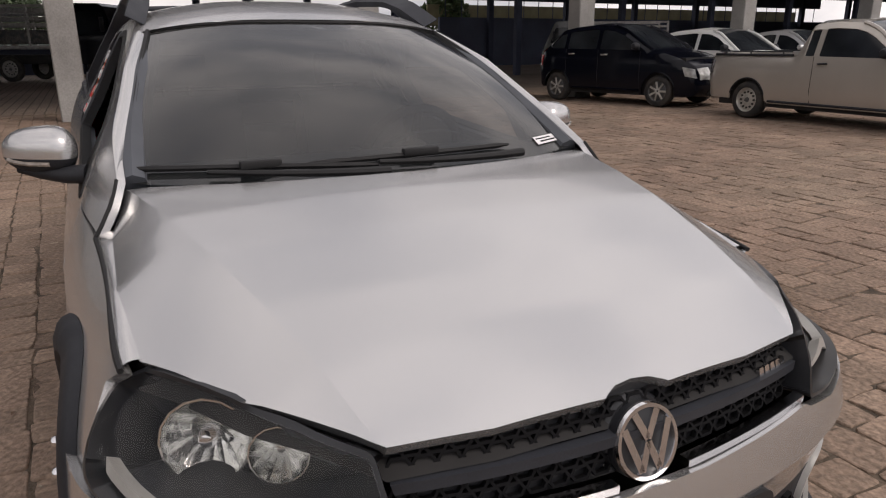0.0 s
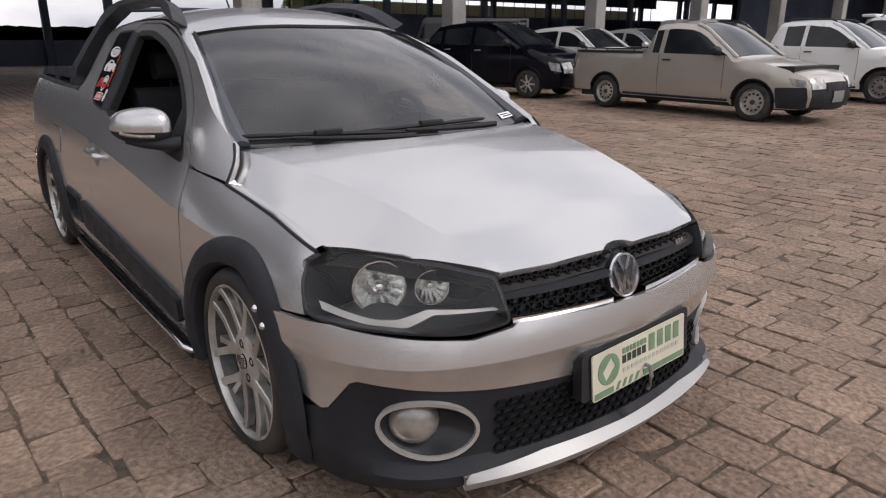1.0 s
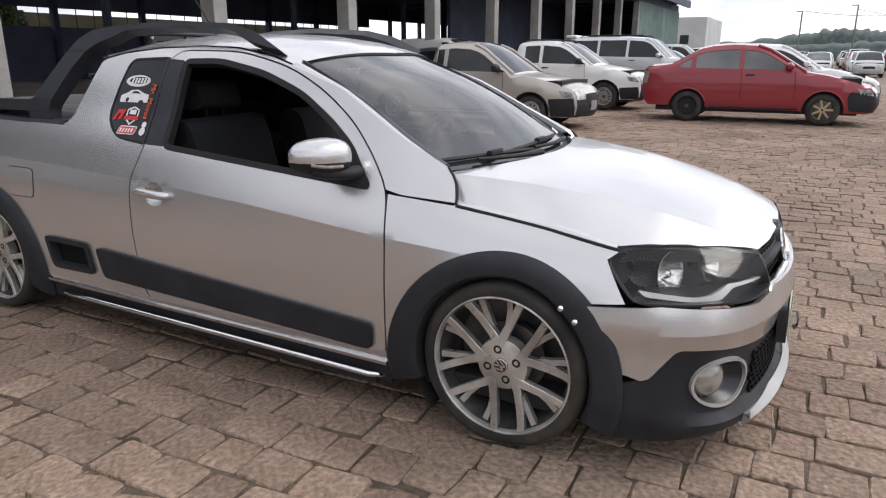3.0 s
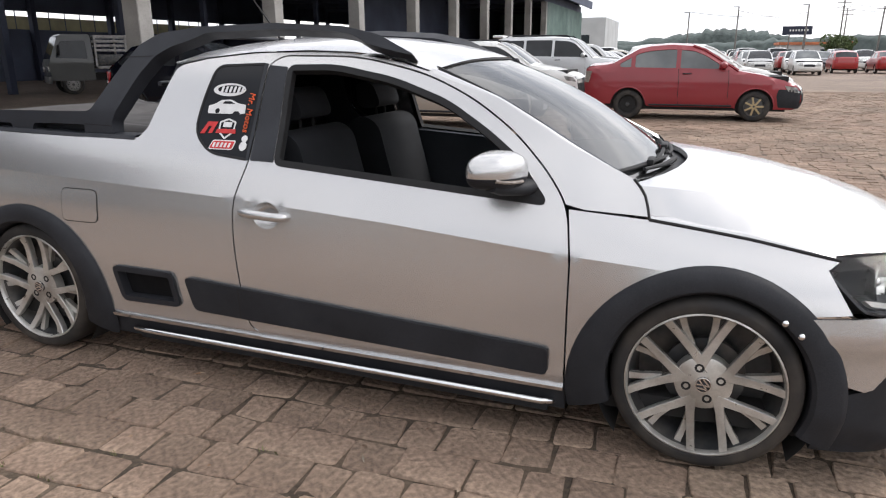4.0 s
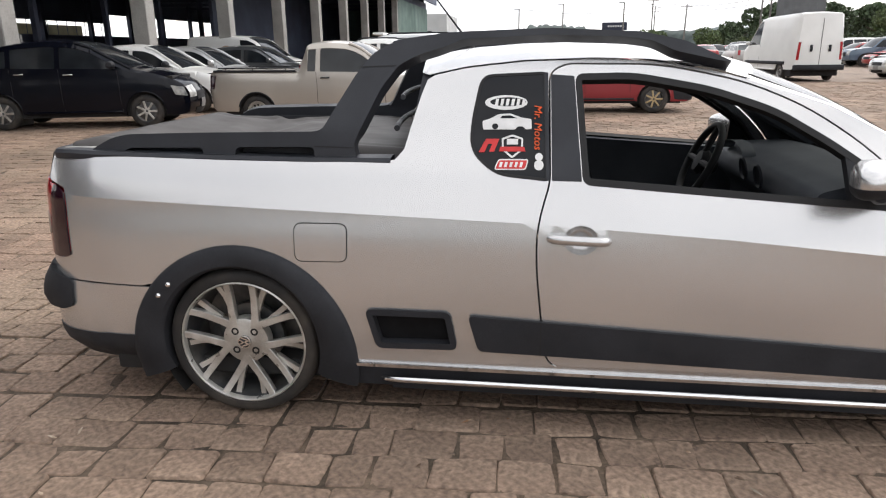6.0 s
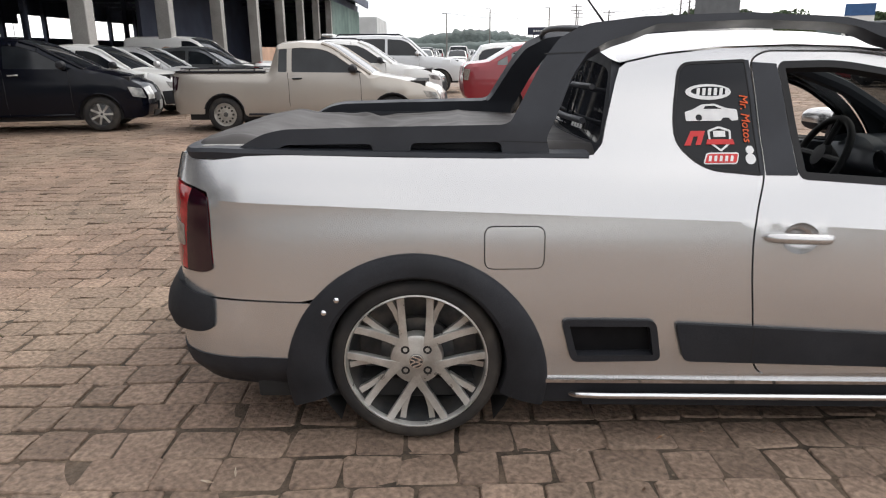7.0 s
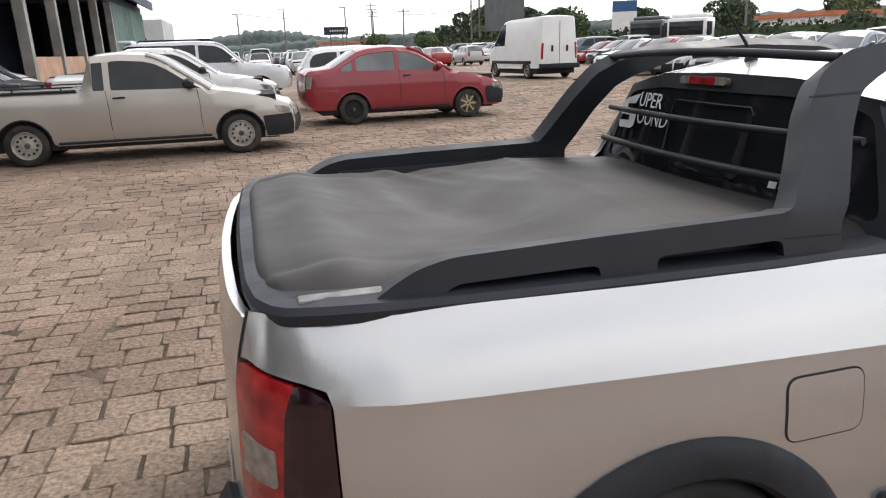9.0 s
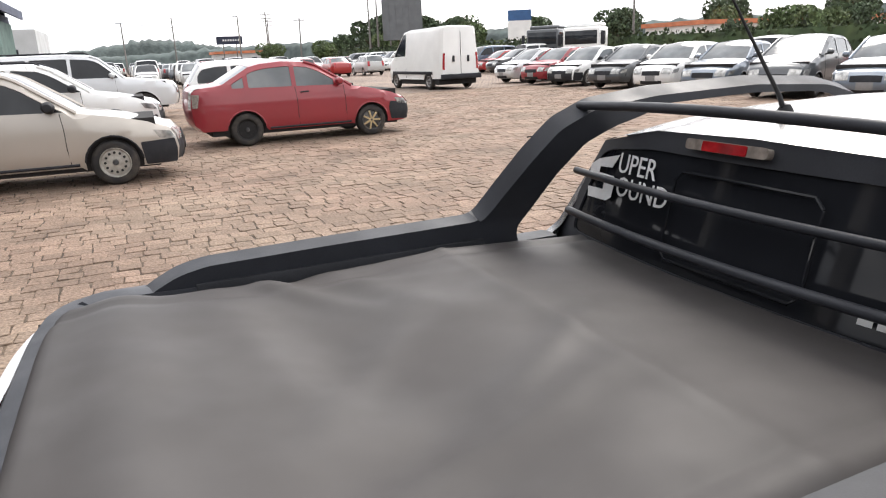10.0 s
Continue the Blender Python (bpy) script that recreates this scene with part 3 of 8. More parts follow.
for x, y, h, a, ln, lp in ((20.5, 128.0, 9.6, 2, 0, False), (24.0, 118.0, 8.0, 1, 0.2, False), (36.5, 110.0, 12.5, 0, 0.3, False), (14.5, 120.0, 8.5, 0, 0, True), (5.0, 130.0, 9.0, 0, 0, True), (29.0, 96.0, 9.0, 0, 0, True), (52.0, 67.0, 9.5, 1, 0, False), (-3.0, 135.0, 8.5, 0, 0, True), (28.5, 91.0, 8.6, 0, 0, False), (23.0, 140.0, 9.0, 2, 0, False)):
    pole(x, y, h, a, ln, lp)
wires = bmesh.new()
for a, b, z in (((20.5, 128.0), (36.5, 110.0), 9.0), ((20.5, 128.0), (36.5, 110.0), 8.3), ((20.5, 128.0), (-3.0, 135.0), 8.6), ((23.0, 140.0), (5.0, 130.0), 8.4)):
    merged(wires, tube([(a[0] + (b[0] - a[0]) * t, a[1] + (b[1] - a[1]) * t, z - 1.2 * math.sin(math.pi * t)) for t in span(0, 1, 10)], 0.03, 4))
tagged(part("power_lines", wires, BLACK), "sagging power lines between the poles", "cable", kind="stuff")


# plants
def clumps(bm, centre, radius, count, size, rg, flat=1.0):
    """Leaf clumps: small bent quads scattered through an uneven crown."""
    for _ in range(count):
        while True:
            p = Vector((rg.uniform(-1, 1), rg.uniform(-1, 1), rg.uniform(-1, 1)))
            if 0.2 < p.length < 1:
                break
        p = p.normalized() * p.length ** 0.35
        o = Vector(centre) + Vector((p.x * radius, p.y * radius, p.z * radius * flat))
        q = Euler((rg.uniform(0, 6.3), rg.uniform(0, 6.3), rg.uniform(0, 6.3))).to_matrix()
        s = size * rg.uniform(0.5, 1.4)
        vs = [bm.verts.new(o + q @ Vector(c) * s) for c in ((-0.5, 0, 0), (-0.1, 0.45, 0.15), (0.5, 0.1, 0), (0.1, -0.45, 0.12))]
        bm.faces.new(vs)


def tree(x, y, h, r, mat, seed, label="bushy green tree at the edge of the lot"):
    rg = random.Random(seed)
    t = thing("tree", label, "tree", at_far(x, y, rg.uniform(0, 360)))
    tb = tube([(0, 0, -0.05), (0.08 * r, 0, h * 0.25), (0.0, 0.05 * r, h * 0.55), (0, 0, h * 0.8)], [0.05 * h, 0.04 * h, 0.03 * h, 0.012 * h], 8)
    for k in range(5):
        a = 6.283 * k / 5 + rg.uniform(-0.4, 0.4)
        z = h * rg.uniform(0.28, 0.5)
        merged(tb, tube([(0, 0, z), (0.4 * r * math.cos(a), 0.4 * r * math.sin(a), z + 0.16 * h), (0.75 * r * math.cos(a), 0.75 * r * math.sin(a), z + 0.26 * h)], [0.022 * h, 0.015 * h, 0.006 * h], 6))
    part("trunk", tb, BARK, t)
    cb = bmesh.new()
    for k in range(9):
        a, rr = rg.uniform(0, 6.28), r * rg.uniform(0.1, 0.62)
        clumps(cb, (rr * math.cos(a), rr * math.sin(a), h * rg.uniform(0.45, 0.86)), r * rg.uniform(0.34, 0.56), 360, 0.105 * r, rg, 0.8)
    part("crown", cb, mat, t)
    return t


tr_rng = random.Random(11)
for x, y, h, r, mat in ((45.0, 39.5, 3.6, 2.6, LEAF), (52.0, 42.0, 3.8, 2.6, LEAF), (58.0, 44.0, 4.2, 2.8, LEAF_DARK), (38.0, 38.0, 2.8, 1.6, LEAF_DARK), (66.0, 66.0, 5.6, 3.2, LEAF), (60.0, 80.0, 6.5, 3.8, LEAF_DARK), (68.0, 90.0, 7.0, 4.2, LEAF_DARK), (56.0, 96.0, 6.4, 4.0, LEAF_DARK), (46.0, 98.0, 5.6, 3.6, LEAF),
                        (40.0, 104.0, 6.6, 4.2, LEAF_DARK), (34.0, 104.0, 4.4, 3.0, LEAF), (29.0, 108.0, 4.4, 3.2, LEAF_DARK), (24.5, 104.0, 3.6, 2.6, LEAF), (72.0, 56.0, 5.5, 3.4, LEAF_DARK), (80.0, 60.0, 7.0, 4.0, LEAF_DARK), (66.0, 40.0, 5.6, 3.4, LEAF), (74.0, 44.0, 7.2, 4.0, LEAF_DARK), (78.0, 78.0, 7.6, 4.4, LEAF_DARK), (70.0, 30.0, 6.0, 3.6, LEAF_DARK), (36.0, 114.0, 7.4, 4.4, LEAF_DARK), (18.0, 112.0, 3.6, 2.4, LEAF), (50.0, 110.0, 7.0, 4.6, LEAF_DARK), (-36.0, 18.5, 4.6, 2.0, LEAF), (-44.0, -4.0, 4.5, 2.2, LEAF_DARK)):
    tree(x, y, h, r, mat, int(tr_rng.random() * 1000))
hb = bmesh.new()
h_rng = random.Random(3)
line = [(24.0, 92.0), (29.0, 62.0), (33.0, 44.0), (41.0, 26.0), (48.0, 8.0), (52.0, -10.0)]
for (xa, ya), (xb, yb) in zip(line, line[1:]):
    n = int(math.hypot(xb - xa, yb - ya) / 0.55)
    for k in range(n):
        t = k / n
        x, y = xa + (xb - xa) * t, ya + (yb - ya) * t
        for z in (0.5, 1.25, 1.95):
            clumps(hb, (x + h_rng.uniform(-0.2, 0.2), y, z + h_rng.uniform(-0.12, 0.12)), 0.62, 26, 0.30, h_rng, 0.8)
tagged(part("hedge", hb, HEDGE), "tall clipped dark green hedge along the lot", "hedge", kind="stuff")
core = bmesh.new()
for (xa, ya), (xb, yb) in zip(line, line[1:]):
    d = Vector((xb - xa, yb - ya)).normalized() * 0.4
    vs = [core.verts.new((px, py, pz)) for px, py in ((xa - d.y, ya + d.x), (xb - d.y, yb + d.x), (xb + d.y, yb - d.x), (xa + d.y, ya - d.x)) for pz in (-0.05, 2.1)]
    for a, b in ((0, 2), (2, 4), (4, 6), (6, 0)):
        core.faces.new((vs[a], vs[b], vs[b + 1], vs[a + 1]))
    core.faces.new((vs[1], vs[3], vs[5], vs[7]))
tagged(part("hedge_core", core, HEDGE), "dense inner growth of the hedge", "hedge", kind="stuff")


def ridge(name, label, pts, depth, mat, seed):
    rg = random.Random(seed)
    bm = bmesh.new()
    prev = None
    n = 160
    px, py, ph = zip(*pts)
    for k in range(n + 1):
        t = k / n * (len(pts) - 1)
        x, y, h = (float(np.interp(t, range(len(pts)), a)) for a in (px, py, ph))
        h *= 1 + 0.10 * noise.noise(Vector((k * 0.35, seed, 0))) + 0.07 * rg.uniform(-1, 1)
        row = [bm.verts.new((x, y, -0.05)), bm.verts.new((x, y + 1.0, h * 0.75)), bm.verts.new((x, y + depth * 0.3, h)), bm.verts.new((x, y + depth, -0.05))]
        if prev:
            for a in range(3):
                bm.faces.new((prev[a], row[a], row[a + 1], prev[a + 1]))
        prev = row
    tagged(part(name, bm, mat), label, "hill", kind="structure")


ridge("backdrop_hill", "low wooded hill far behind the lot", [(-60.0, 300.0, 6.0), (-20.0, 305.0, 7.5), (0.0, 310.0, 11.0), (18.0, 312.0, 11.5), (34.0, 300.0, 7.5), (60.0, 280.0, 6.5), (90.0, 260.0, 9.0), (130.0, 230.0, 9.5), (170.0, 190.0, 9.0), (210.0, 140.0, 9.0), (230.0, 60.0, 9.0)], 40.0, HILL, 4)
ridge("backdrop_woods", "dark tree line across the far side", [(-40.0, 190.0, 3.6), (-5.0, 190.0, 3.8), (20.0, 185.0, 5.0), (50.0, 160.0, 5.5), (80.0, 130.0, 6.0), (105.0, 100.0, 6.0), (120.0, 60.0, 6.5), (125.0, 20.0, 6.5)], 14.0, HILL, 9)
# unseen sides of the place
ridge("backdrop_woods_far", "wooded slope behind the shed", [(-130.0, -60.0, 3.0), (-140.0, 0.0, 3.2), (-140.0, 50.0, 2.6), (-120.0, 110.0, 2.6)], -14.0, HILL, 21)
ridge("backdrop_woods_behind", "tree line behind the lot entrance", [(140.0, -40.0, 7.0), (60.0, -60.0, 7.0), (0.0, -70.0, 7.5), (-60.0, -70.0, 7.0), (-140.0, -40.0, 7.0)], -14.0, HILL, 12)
# ---- shape of the silver pickup: x forward from the front axle, y to its left, z up ----
SX = (-3.62, -3.4, -3.2, -2.75, -0.45, 0, 0.32, 0.45, 0.6)
SZ = (0.12, 0.3, 0.5, 0.6, 0.7, 0.88, 1.04, 1.12, 1.27, 1.32)
SY = (
    (0.664, 0.745, 0.767, 0.781, 0.782, 0.783, 0.77, 0.731, 0.663),
    (0.675, 0.776, 0.801, 0.812, 0.809, 0.807, 0.795, 0.765, 0.703),
    (0.674, 0.778, 0.803, 0.813, 0.809, 0.803, 0.793, 0.762, 0.699),
    (0.675, 0.776, 0.798, 0.805, 0.801, 0.791, 0.77, 0.734, 0.672),
    (0.665, 0.774, 0.79, 0.801, 0.783, 0.742, 0.705, 0.654, 0.61),
    (0.643, 0.744, 0.752, 0.749, 0.705, 0.594, 0.574, 0.602, 0.558),
    (0.58, 0.649, 0.658, 0.653, 0.614, 0.513, 0.49, 0.555, 0.52),
    (0.55, 0.61, 0.624, 0.61, 0.589, 0.585, 0.557, 0.526, 0.501),
    (0.487, 0.526, 0.537, 0.526, 0.502, 0.502, 0.491, 0.478, 0.461),
    (0.45, 0.469, 0.472, 0.464, 0.437, 0.441, 0.44, 0.44, 0.42),
)


def smoothed(a, rounds, axis):
    """A table with its corners rounded, each round over three neighbours."""
    a = np.moveaxis(a, axis, 0)
    for _ in range(rounds):
        p = np.concatenate([2 * a[:1] - a[1:2], a, 2 * a[-1:] - a[-2:-1]])
        a = (p[:-2] + 2 * p[1:-1] + p[2:]) / 4
    return np.moveaxis(a, 0, axis)


GX, GZ = np.arange(-3.62, 0.601, 0.02), np.arange(0.12, 1.321, 0.02)
_rows = np.array([np.interp(GX, SX, row) for row in SY])
SIDE = smoothed(smoothed(np.array([np.interp(GZ, SZ, col) for col in _rows.T]), 14, 0), 8, 1)


def table(grid, x0, z0, step, x, z):
    """Bilinear look-up in a regular grid."""
    fx = min(max((x - x0) / step, 0), grid.shape[0] - 1.001)
    fz = min(max((z - z0) / step, 0), grid.shape[1] - 1.001)
    i, j = int(fx), int(fz)
    a, b = fx - i, fz - j
    return ((grid[i, j] * (1 - a) + grid[i + 1, j] * a) * (1 - b) + (grid[i, j + 1] * (1 - a) + grid[i + 1, j + 1] * a) * b)


def crease_z(x):
    """Height of the crease along the body side."""
    return float(np.interp(x, (-3.45, -2.5, -1.66, -1.05, -0.46, 0.1), (0.825, 0.785, 0.75, 0.71, 0.66, 0.62)))


def side_y(x, z):
    """Half width of the body at a place along it and a height."""
    y = table(SIDE, -3.62, 0.12, 0.02, x, z)
    d = z - crease_z(x)
    fade = float(np.interp(x, (-3.5, -3.3, -0.25, 0.05), (0.3, 1, 1, 0)))
    y += fade * (0.011 * math.exp(d / 0.055) if d < 0 else 0.011 * math.exp(-d / 0.10))
    if z < 0.5:
        y += 0.006 * math.exp(-((z - 0.235) / 0.03) ** 2)
    return y


def side_r(x, z, out=0.0):
    return (x, -side_y(x, z) - out, z)


# front end: plan curve from the right wheel arch round the nose, by signed arc length u (0 at the middle)
NOSE = ((0.25, 0.800), (0.36, 0.788), (0.46, 0.762), (0.56, 0.71), (0.645, 0.63), (0.70, 0.53), (0.742, 0.40), (0.768, 0.26), (0.782, 0.12), (0.786, 0.0))
_n = np.array(NOSE + tuple((x, -y) for x, y in NOSE[-2::-1]))
_t = np.linspace(0, len(_n) - 1, 400)
_n = smoothed(np.stack([np.interp(_t, range(len(_n)), _n[:, k]) for k in (0, 1)], 1), 120, 0)
_len = np.concatenate([[0], np.cumsum(np.hypot(*np.diff(_n, axis=0).T))])
NOSE_U = _len - _len[-1] / 2
NOSE_X, NOSE_Y = _n[:, 0], -_n[:, 1]
NOSE_END = float(NOSE_U[-1])


def nose(u, z=0.5, out=0.0):
    """Point on the front end at arc length u (negative on the car's right) and height z, moved out."""
    x, y = float(np.interp(u, NOSE_U, NOSE_X)), float(np.interp(u, NOSE_U, NOSE_Y))
    dx, dy = (float(np.interp(u + 0.02, NOSE_U, a) - np.interp(u - 0.02, NOSE_U, a)) for a in (NOSE_X, NOSE_Y))
    n = math.hypot(dx, dy) or 1
    return (x + dy / n * out, y - dx / n * out, z)


def bumper_out(u, z):
    """How far the bumper stands out of the plan curve at a height."""
    mid = float(np.interp(z, (0.10, 0.125, 0.155, 0.18, 0.19, 0.24, 0.34, 0.365, 0.40, 0.43, 0.455, 0.472, 0.51, 0.55, 0.60, 0.66, 0.72),
                          (-0.05, -0.005, 0.022, 0.018, -0.016, -0.022, -0.018, -0.012, -0.006, 0.002, 0.012, 0.020, 0.013, 0.002, -0.026, -0.068, -0.14)))
    side = float(np.interp(z, (0.12, 0.20, 0.40, 0.43, 0.472, 0.55, 0.60, 0.66, 0.72), (-0.03, 0.0, -0.004, 0.0, 0.013, 0.0, -0.034, -0.092, -0.17)))
    k = min(max((abs(u) - 0.62) / 0.3, 0), 1)
    k = k * k * (3 - 2 * k)
    return mid * (1 - k) + side * k


def bumper(u, z, out=0.0):
    return nose(u, z, bumper_out(u, z) + out)


# hood
def hood_z(x, y):
    """Height of the hood, with its two creases that run together towards the grille."""
    c = float(np.interp(x, (-0.32, -0.20, 0.0, 0.2, 0.4, 0.55, 0.66, 0.72, 0.78), (0.888, 0.884, 0.866, 0.838, 0.796, 0.752, 0.706, 0.674, 0.640)))
    k = float(np.interp(x, (-0.30, 0.68, 0.80), (0.645, 0.41, 0.37)))
    a = abs(y)
    if a < k:
        return c - 0.022 * (a / k) ** 2
    s = float(np.interp(x, (-0.28, -0.15, 0.1, 0.68), (1.9, 0.95, 0.50, 0.30)))
    return c - 0.022 - s * (a - k) - 0.5 * (a - k) ** 2


# roof
def roof_z(x, y):
    c = float(np.interp(x, (-2.16, -2.08, -1.95, -1.75, -1.5, -1.3, -1.1, -0.97, -0.86), (1.285, 1.302, 1.322, 1.336, 1.340, 1.334, 1.309, 1.280, 1.248)))
    return c - 0.060 * (abs(y) / 0.5) ** 2.6


def roof_half(x):
    """Half width at which the roof meets the side of the cab."""
    y = 0.5
    for _ in range(6):
        y = 0.5 * y + 0.5 * side_y(x, roof_z(x, y))
    return y


def roof_front(y):
    """Where the roof ends at the windscreen."""
    return -0.885 - 0.10 * (abs(y) / 0.5) ** 2


def screen(v, w):
    """Windscreen: v from -1 (right) to 1 across, w from 0 at the cowl to 1 at the roof."""
    y = v * (0.645 + (0.502 - 0.645) * w)
    xb, zb = -0.165 - 0.14 * v * v, 0.852 + 0.020 * v * v
    xt = roof_front(y)
    zt = roof_z(xt, y) - 0.006
    b = 0.035 * math.sin(math.pi * w)
    return (xb + (xt - xb) * w + b * 0.55, y, zb + (zt - zb) * w + b)


# rear end, by signed arc length as the nose
TAIL = ((-3.30, 0.790), (-3.40, 0.770), (-3.47, 0.742), (-3.53, 0.695), (-3.572, 0.61), (-3.592, 0.48), (-3.605, 0.25), (-3.61, 0.0))
_n = np.array(TAIL + tuple((x, -y) for x, y in TAIL[-2::-1]))
_t = np.linspace(0, len(_n) - 1, 400)
_n = smoothed(np.stack([np.interp(_t, range(len(_n)), _n[:, k]) for k in (0, 1)], 1), 100, 0)
_len = np.concatenate([[0], np.cumsum(np.hypot(*np.diff(_n, axis=0).T))])
TAIL_U, TAIL_X, TAIL_Y = _len - _len[-1] / 2, _n[:, 0], -_n[:, 1]
TAIL_END = float(TAIL_U[-1])


def tail(u, z, out=0.0):
    """Point on the rear end; u negative on the car's right."""
    x, y = float(np.interp(u, TAIL_U, TAIL_X)), float(np.interp(u, TAIL_U, TAIL_Y))
    dx, dy = (float(np.interp(u + 0.02, TAIL_U, a) - np.interp(u - 0.02, TAIL_U, a)) for a in (TAIL_X, TAIL_Y))
    n = math.hypot(dx, dy) or 1
    facing = abs(dx / n)
    out += (side_y(-3.30, z) - 0.79) * (0.35 + 0.65 * facing) + float(np.interp(z, (0.15, 0.25, 0.40, 0.495, 0.51), (0.0, 0.008, 0.013, 0.004, 0)))
    return (x - dy / n * out, y + dx / n * out, z)


def skin(p, z, out=0.0):
    """The right body side as one sheet: p is x as far as the tail, then goes on as arc length round the corner."""
    if p > -3.30:
        return side_r(p, z, out)
    return tail(-(TAIL_END - (-3.30 - p)), z, out)


def rear_skin(p, z, out=0.0):
    """As skin, with the bumper's stand-off faded out along the side."""
    return skin(p, z, out + 0.004)

# ---- the silver pickup ----
truck = thing("pickup_truck", "lowered silver pickup truck with black plastic cladding and alloy wheels", "pickup truck")
WHEEL_F, WHEEL_R, TYRE_R = (0.0, 0.285), (-2.753, 0.285), 0.285

DOOR = rounded([(-1.642, 0.246), (-1.668, 0.42), (-1.688, 0.60), (-1.690, 0.74), (-1.648, 0.885), (-1.655, 1.235), (-1.60, 1.262), (-1.28, 1.258), (-1.0, 1.20), (-0.81, 1.118), (-0.65, 1.012), (-0.525, 0.895), (-0.455, 0.80), (-0.432, 0.65), (-0.43, 0.246)],
               [0.05, 0.1, 0.1, 0.07, 0.03, 0.04, 0.03, 0.1, 0.1, 0.08, 0.08, 0.08, 0.06, 0.05, 0.02])
WINDOW = rounded([(-1.532, 0.886), (-1.560, 1.222), (-1.37, 1.225), (-1.12, 1.180), (-0.91, 1.110), (-0.745, 1.013), (-0.636, 0.937), (-0.528, 0.812), (-0.78, 0.830)],
                 [0.02, 0.02, 0.06, 0.06, 0.06, 0.05, 0.04, 0.02, 0.02])
QUARTER = rounded([(-1.925, 0.985), (-1.922, 1.08), (-1.893, 1.228), (-1.673, 1.236), (-1.660, 0.890), (-1.84, 0.908)], [0.10, 0.05, 0.04, 0.01, 0.01, 0.10])
SCOOP = rounded([(-2.287, 0.443), (-1.984, 0.440), (-1.958, 0.298), (-2.248, 0.295)], 0.028)
ARCH_F = arc(0, 0.285, 0.345, 48, 172, 24)
ARCH_R = arc(-2.753, 0.285, 0.345, 142, -7, 26)


def in_side(out):
    return lambda x, z: side_r(x, z, out)


# body side with the pillars: over the cab, along the bed, round the rear arch and back along the door
top_line = [(x, roof_z(x, roof_half(x)) - 0.004) for x in span(-1.0, -2.06, 10)]
door_back = grown(DOOR, 0.006)
low_rear = min((i for i in range(len(door_back)) if door_back[i][0] < -1.6), key=lambda i: door_back[i][1])
cowl = max(i for i in range(len(door_back)) if door_back[i][1] > 0.795 and door_back[i][0] > -0.6)
BODY = ([(-0.205, 0.783), (-0.222, 0.84), (-0.262, 0.889), (-0.48, 0.992), (-0.73, 1.126)] + top_line
        + [(-2.086, 1.214), (-2.104, 1.165), (-2.135, 1.06)] + [(-2.155, 0.985), (-2.185, 0.952), (-2.24, 0.944)] + [(-2.5, 0.943), (-2.8, 0.948), (-3.1, 0.956), (-3.4, 0.970), (-3.50, 0.968), (-3.645, 0.955), (-3.648, 0.875), (-3.61, 0.878)]
        + [(-3.47, 0.858), (-3.425, 0.846), (-3.413, 0.82), (-3.405, 0.62), (-3.42, 0.592), (-3.45, 0.584), (-3.56, 0.580), (-3.648, 0.595), (-3.648, 0.515), (-3.405, 0.506), (-3.12, 0.500)]
        + ARCH_R[1:] + [(-2.37, 0.243), (-1.70, 0.243)] + door_back[low_rear:cowl + 1] + [(-0.40, 0.796)])
CREASE = [(x, crease_z(x)) for x in span(-3.6, -0.12, 60)]
body_bm = panel(BODY, skin, 0.03, [QUARTER, grown(SCOOP, -0.012)], 0.02, RIGHT, False, [CREASE])
both("body_side", body_bm, SILVER, truck)
both("pillar_trim", panel([(-0.44, 0.80), (-0.44, 0.90), (-0.52, 0.955), (-0.73, 1.08), (-1.0, 1.20), (-1.3, 1.25), (-2.05, 1.25), (-2.12, 1.0), (-2.12, 0.30), (-1.72, 0.30)] + door_back[low_rear:cowl + 1], in_side(-0.03), 0.06, [grown(QUARTER, 0.012)], 0, (0, 1, 0)), TRIM_IN, truck, "dark cabin lining")

CUP = [(-1.545 + 0.058 * math.cos(a), 0.700 + 0.049 * math.sin(a)) for a in span(0, 2 * math.pi, 24)[:-1]]
door_bm = panel(DOOR, in_side(0), 0.03, [WINDOW, CUP], 0.02, RIGHT, False, [CREASE])
doors = both("door", door_bm, SILVER, truck)
seal = both("window_seal", panel(grown(WINDOW, 0.010), in_side(0.003), 0.03, [grown(WINDOW, -0.012)], 0.03, RIGHT), BLACK, truck)
trims = both("door_trim", panel(rounded([(-1.64, 0.27), (-1.66, 0.74), (-1.62, 0.875), (-0.78, 0.818), (-0.49, 0.79), (-0.46, 0.27)], 0.03), in_side(-0.05), 0.06, (), 0.02, (0, 1, 0)), TRIM_IN, truck, "dark door lining")
strips = both("pillar_cover", panel(rounded([(-1.645, 0.890), (-1.653, 1.230), (-1.573, 1.224), (-1.546, 0.888)], 0.004), in_side(0.004), 0.03, (), 0.02, RIGHT), GREY_PLASTIC, truck, "black plastic pillar cover")
both("pillar_edge", panel([(-1.676, 1.236), (-1.664, 0.890), (-1.6525, 0.889), (-1.6625, 1.236)], in_side(0.0035), 0.03, (), 0.004, RIGHT), GREY_PLASTIC, truck)
corner = both("mirror_corner", panel(rounded([(-0.525, 0.806), (-0.625, 0.935), (-0.70, 0.985), (-0.69, 0.826)], 0.006), in_side(0.002), 0.03, (), 0.03, RIGHT), DARK_PLASTIC, truck, "black triangle behind the mirror")
quarters = both("quarter_window", panel(grown(QUARTER, -0.004), in_side(0.001), 0.03, (), 0.015, RIGHT), GLASS, truck, "dark tinted glass")
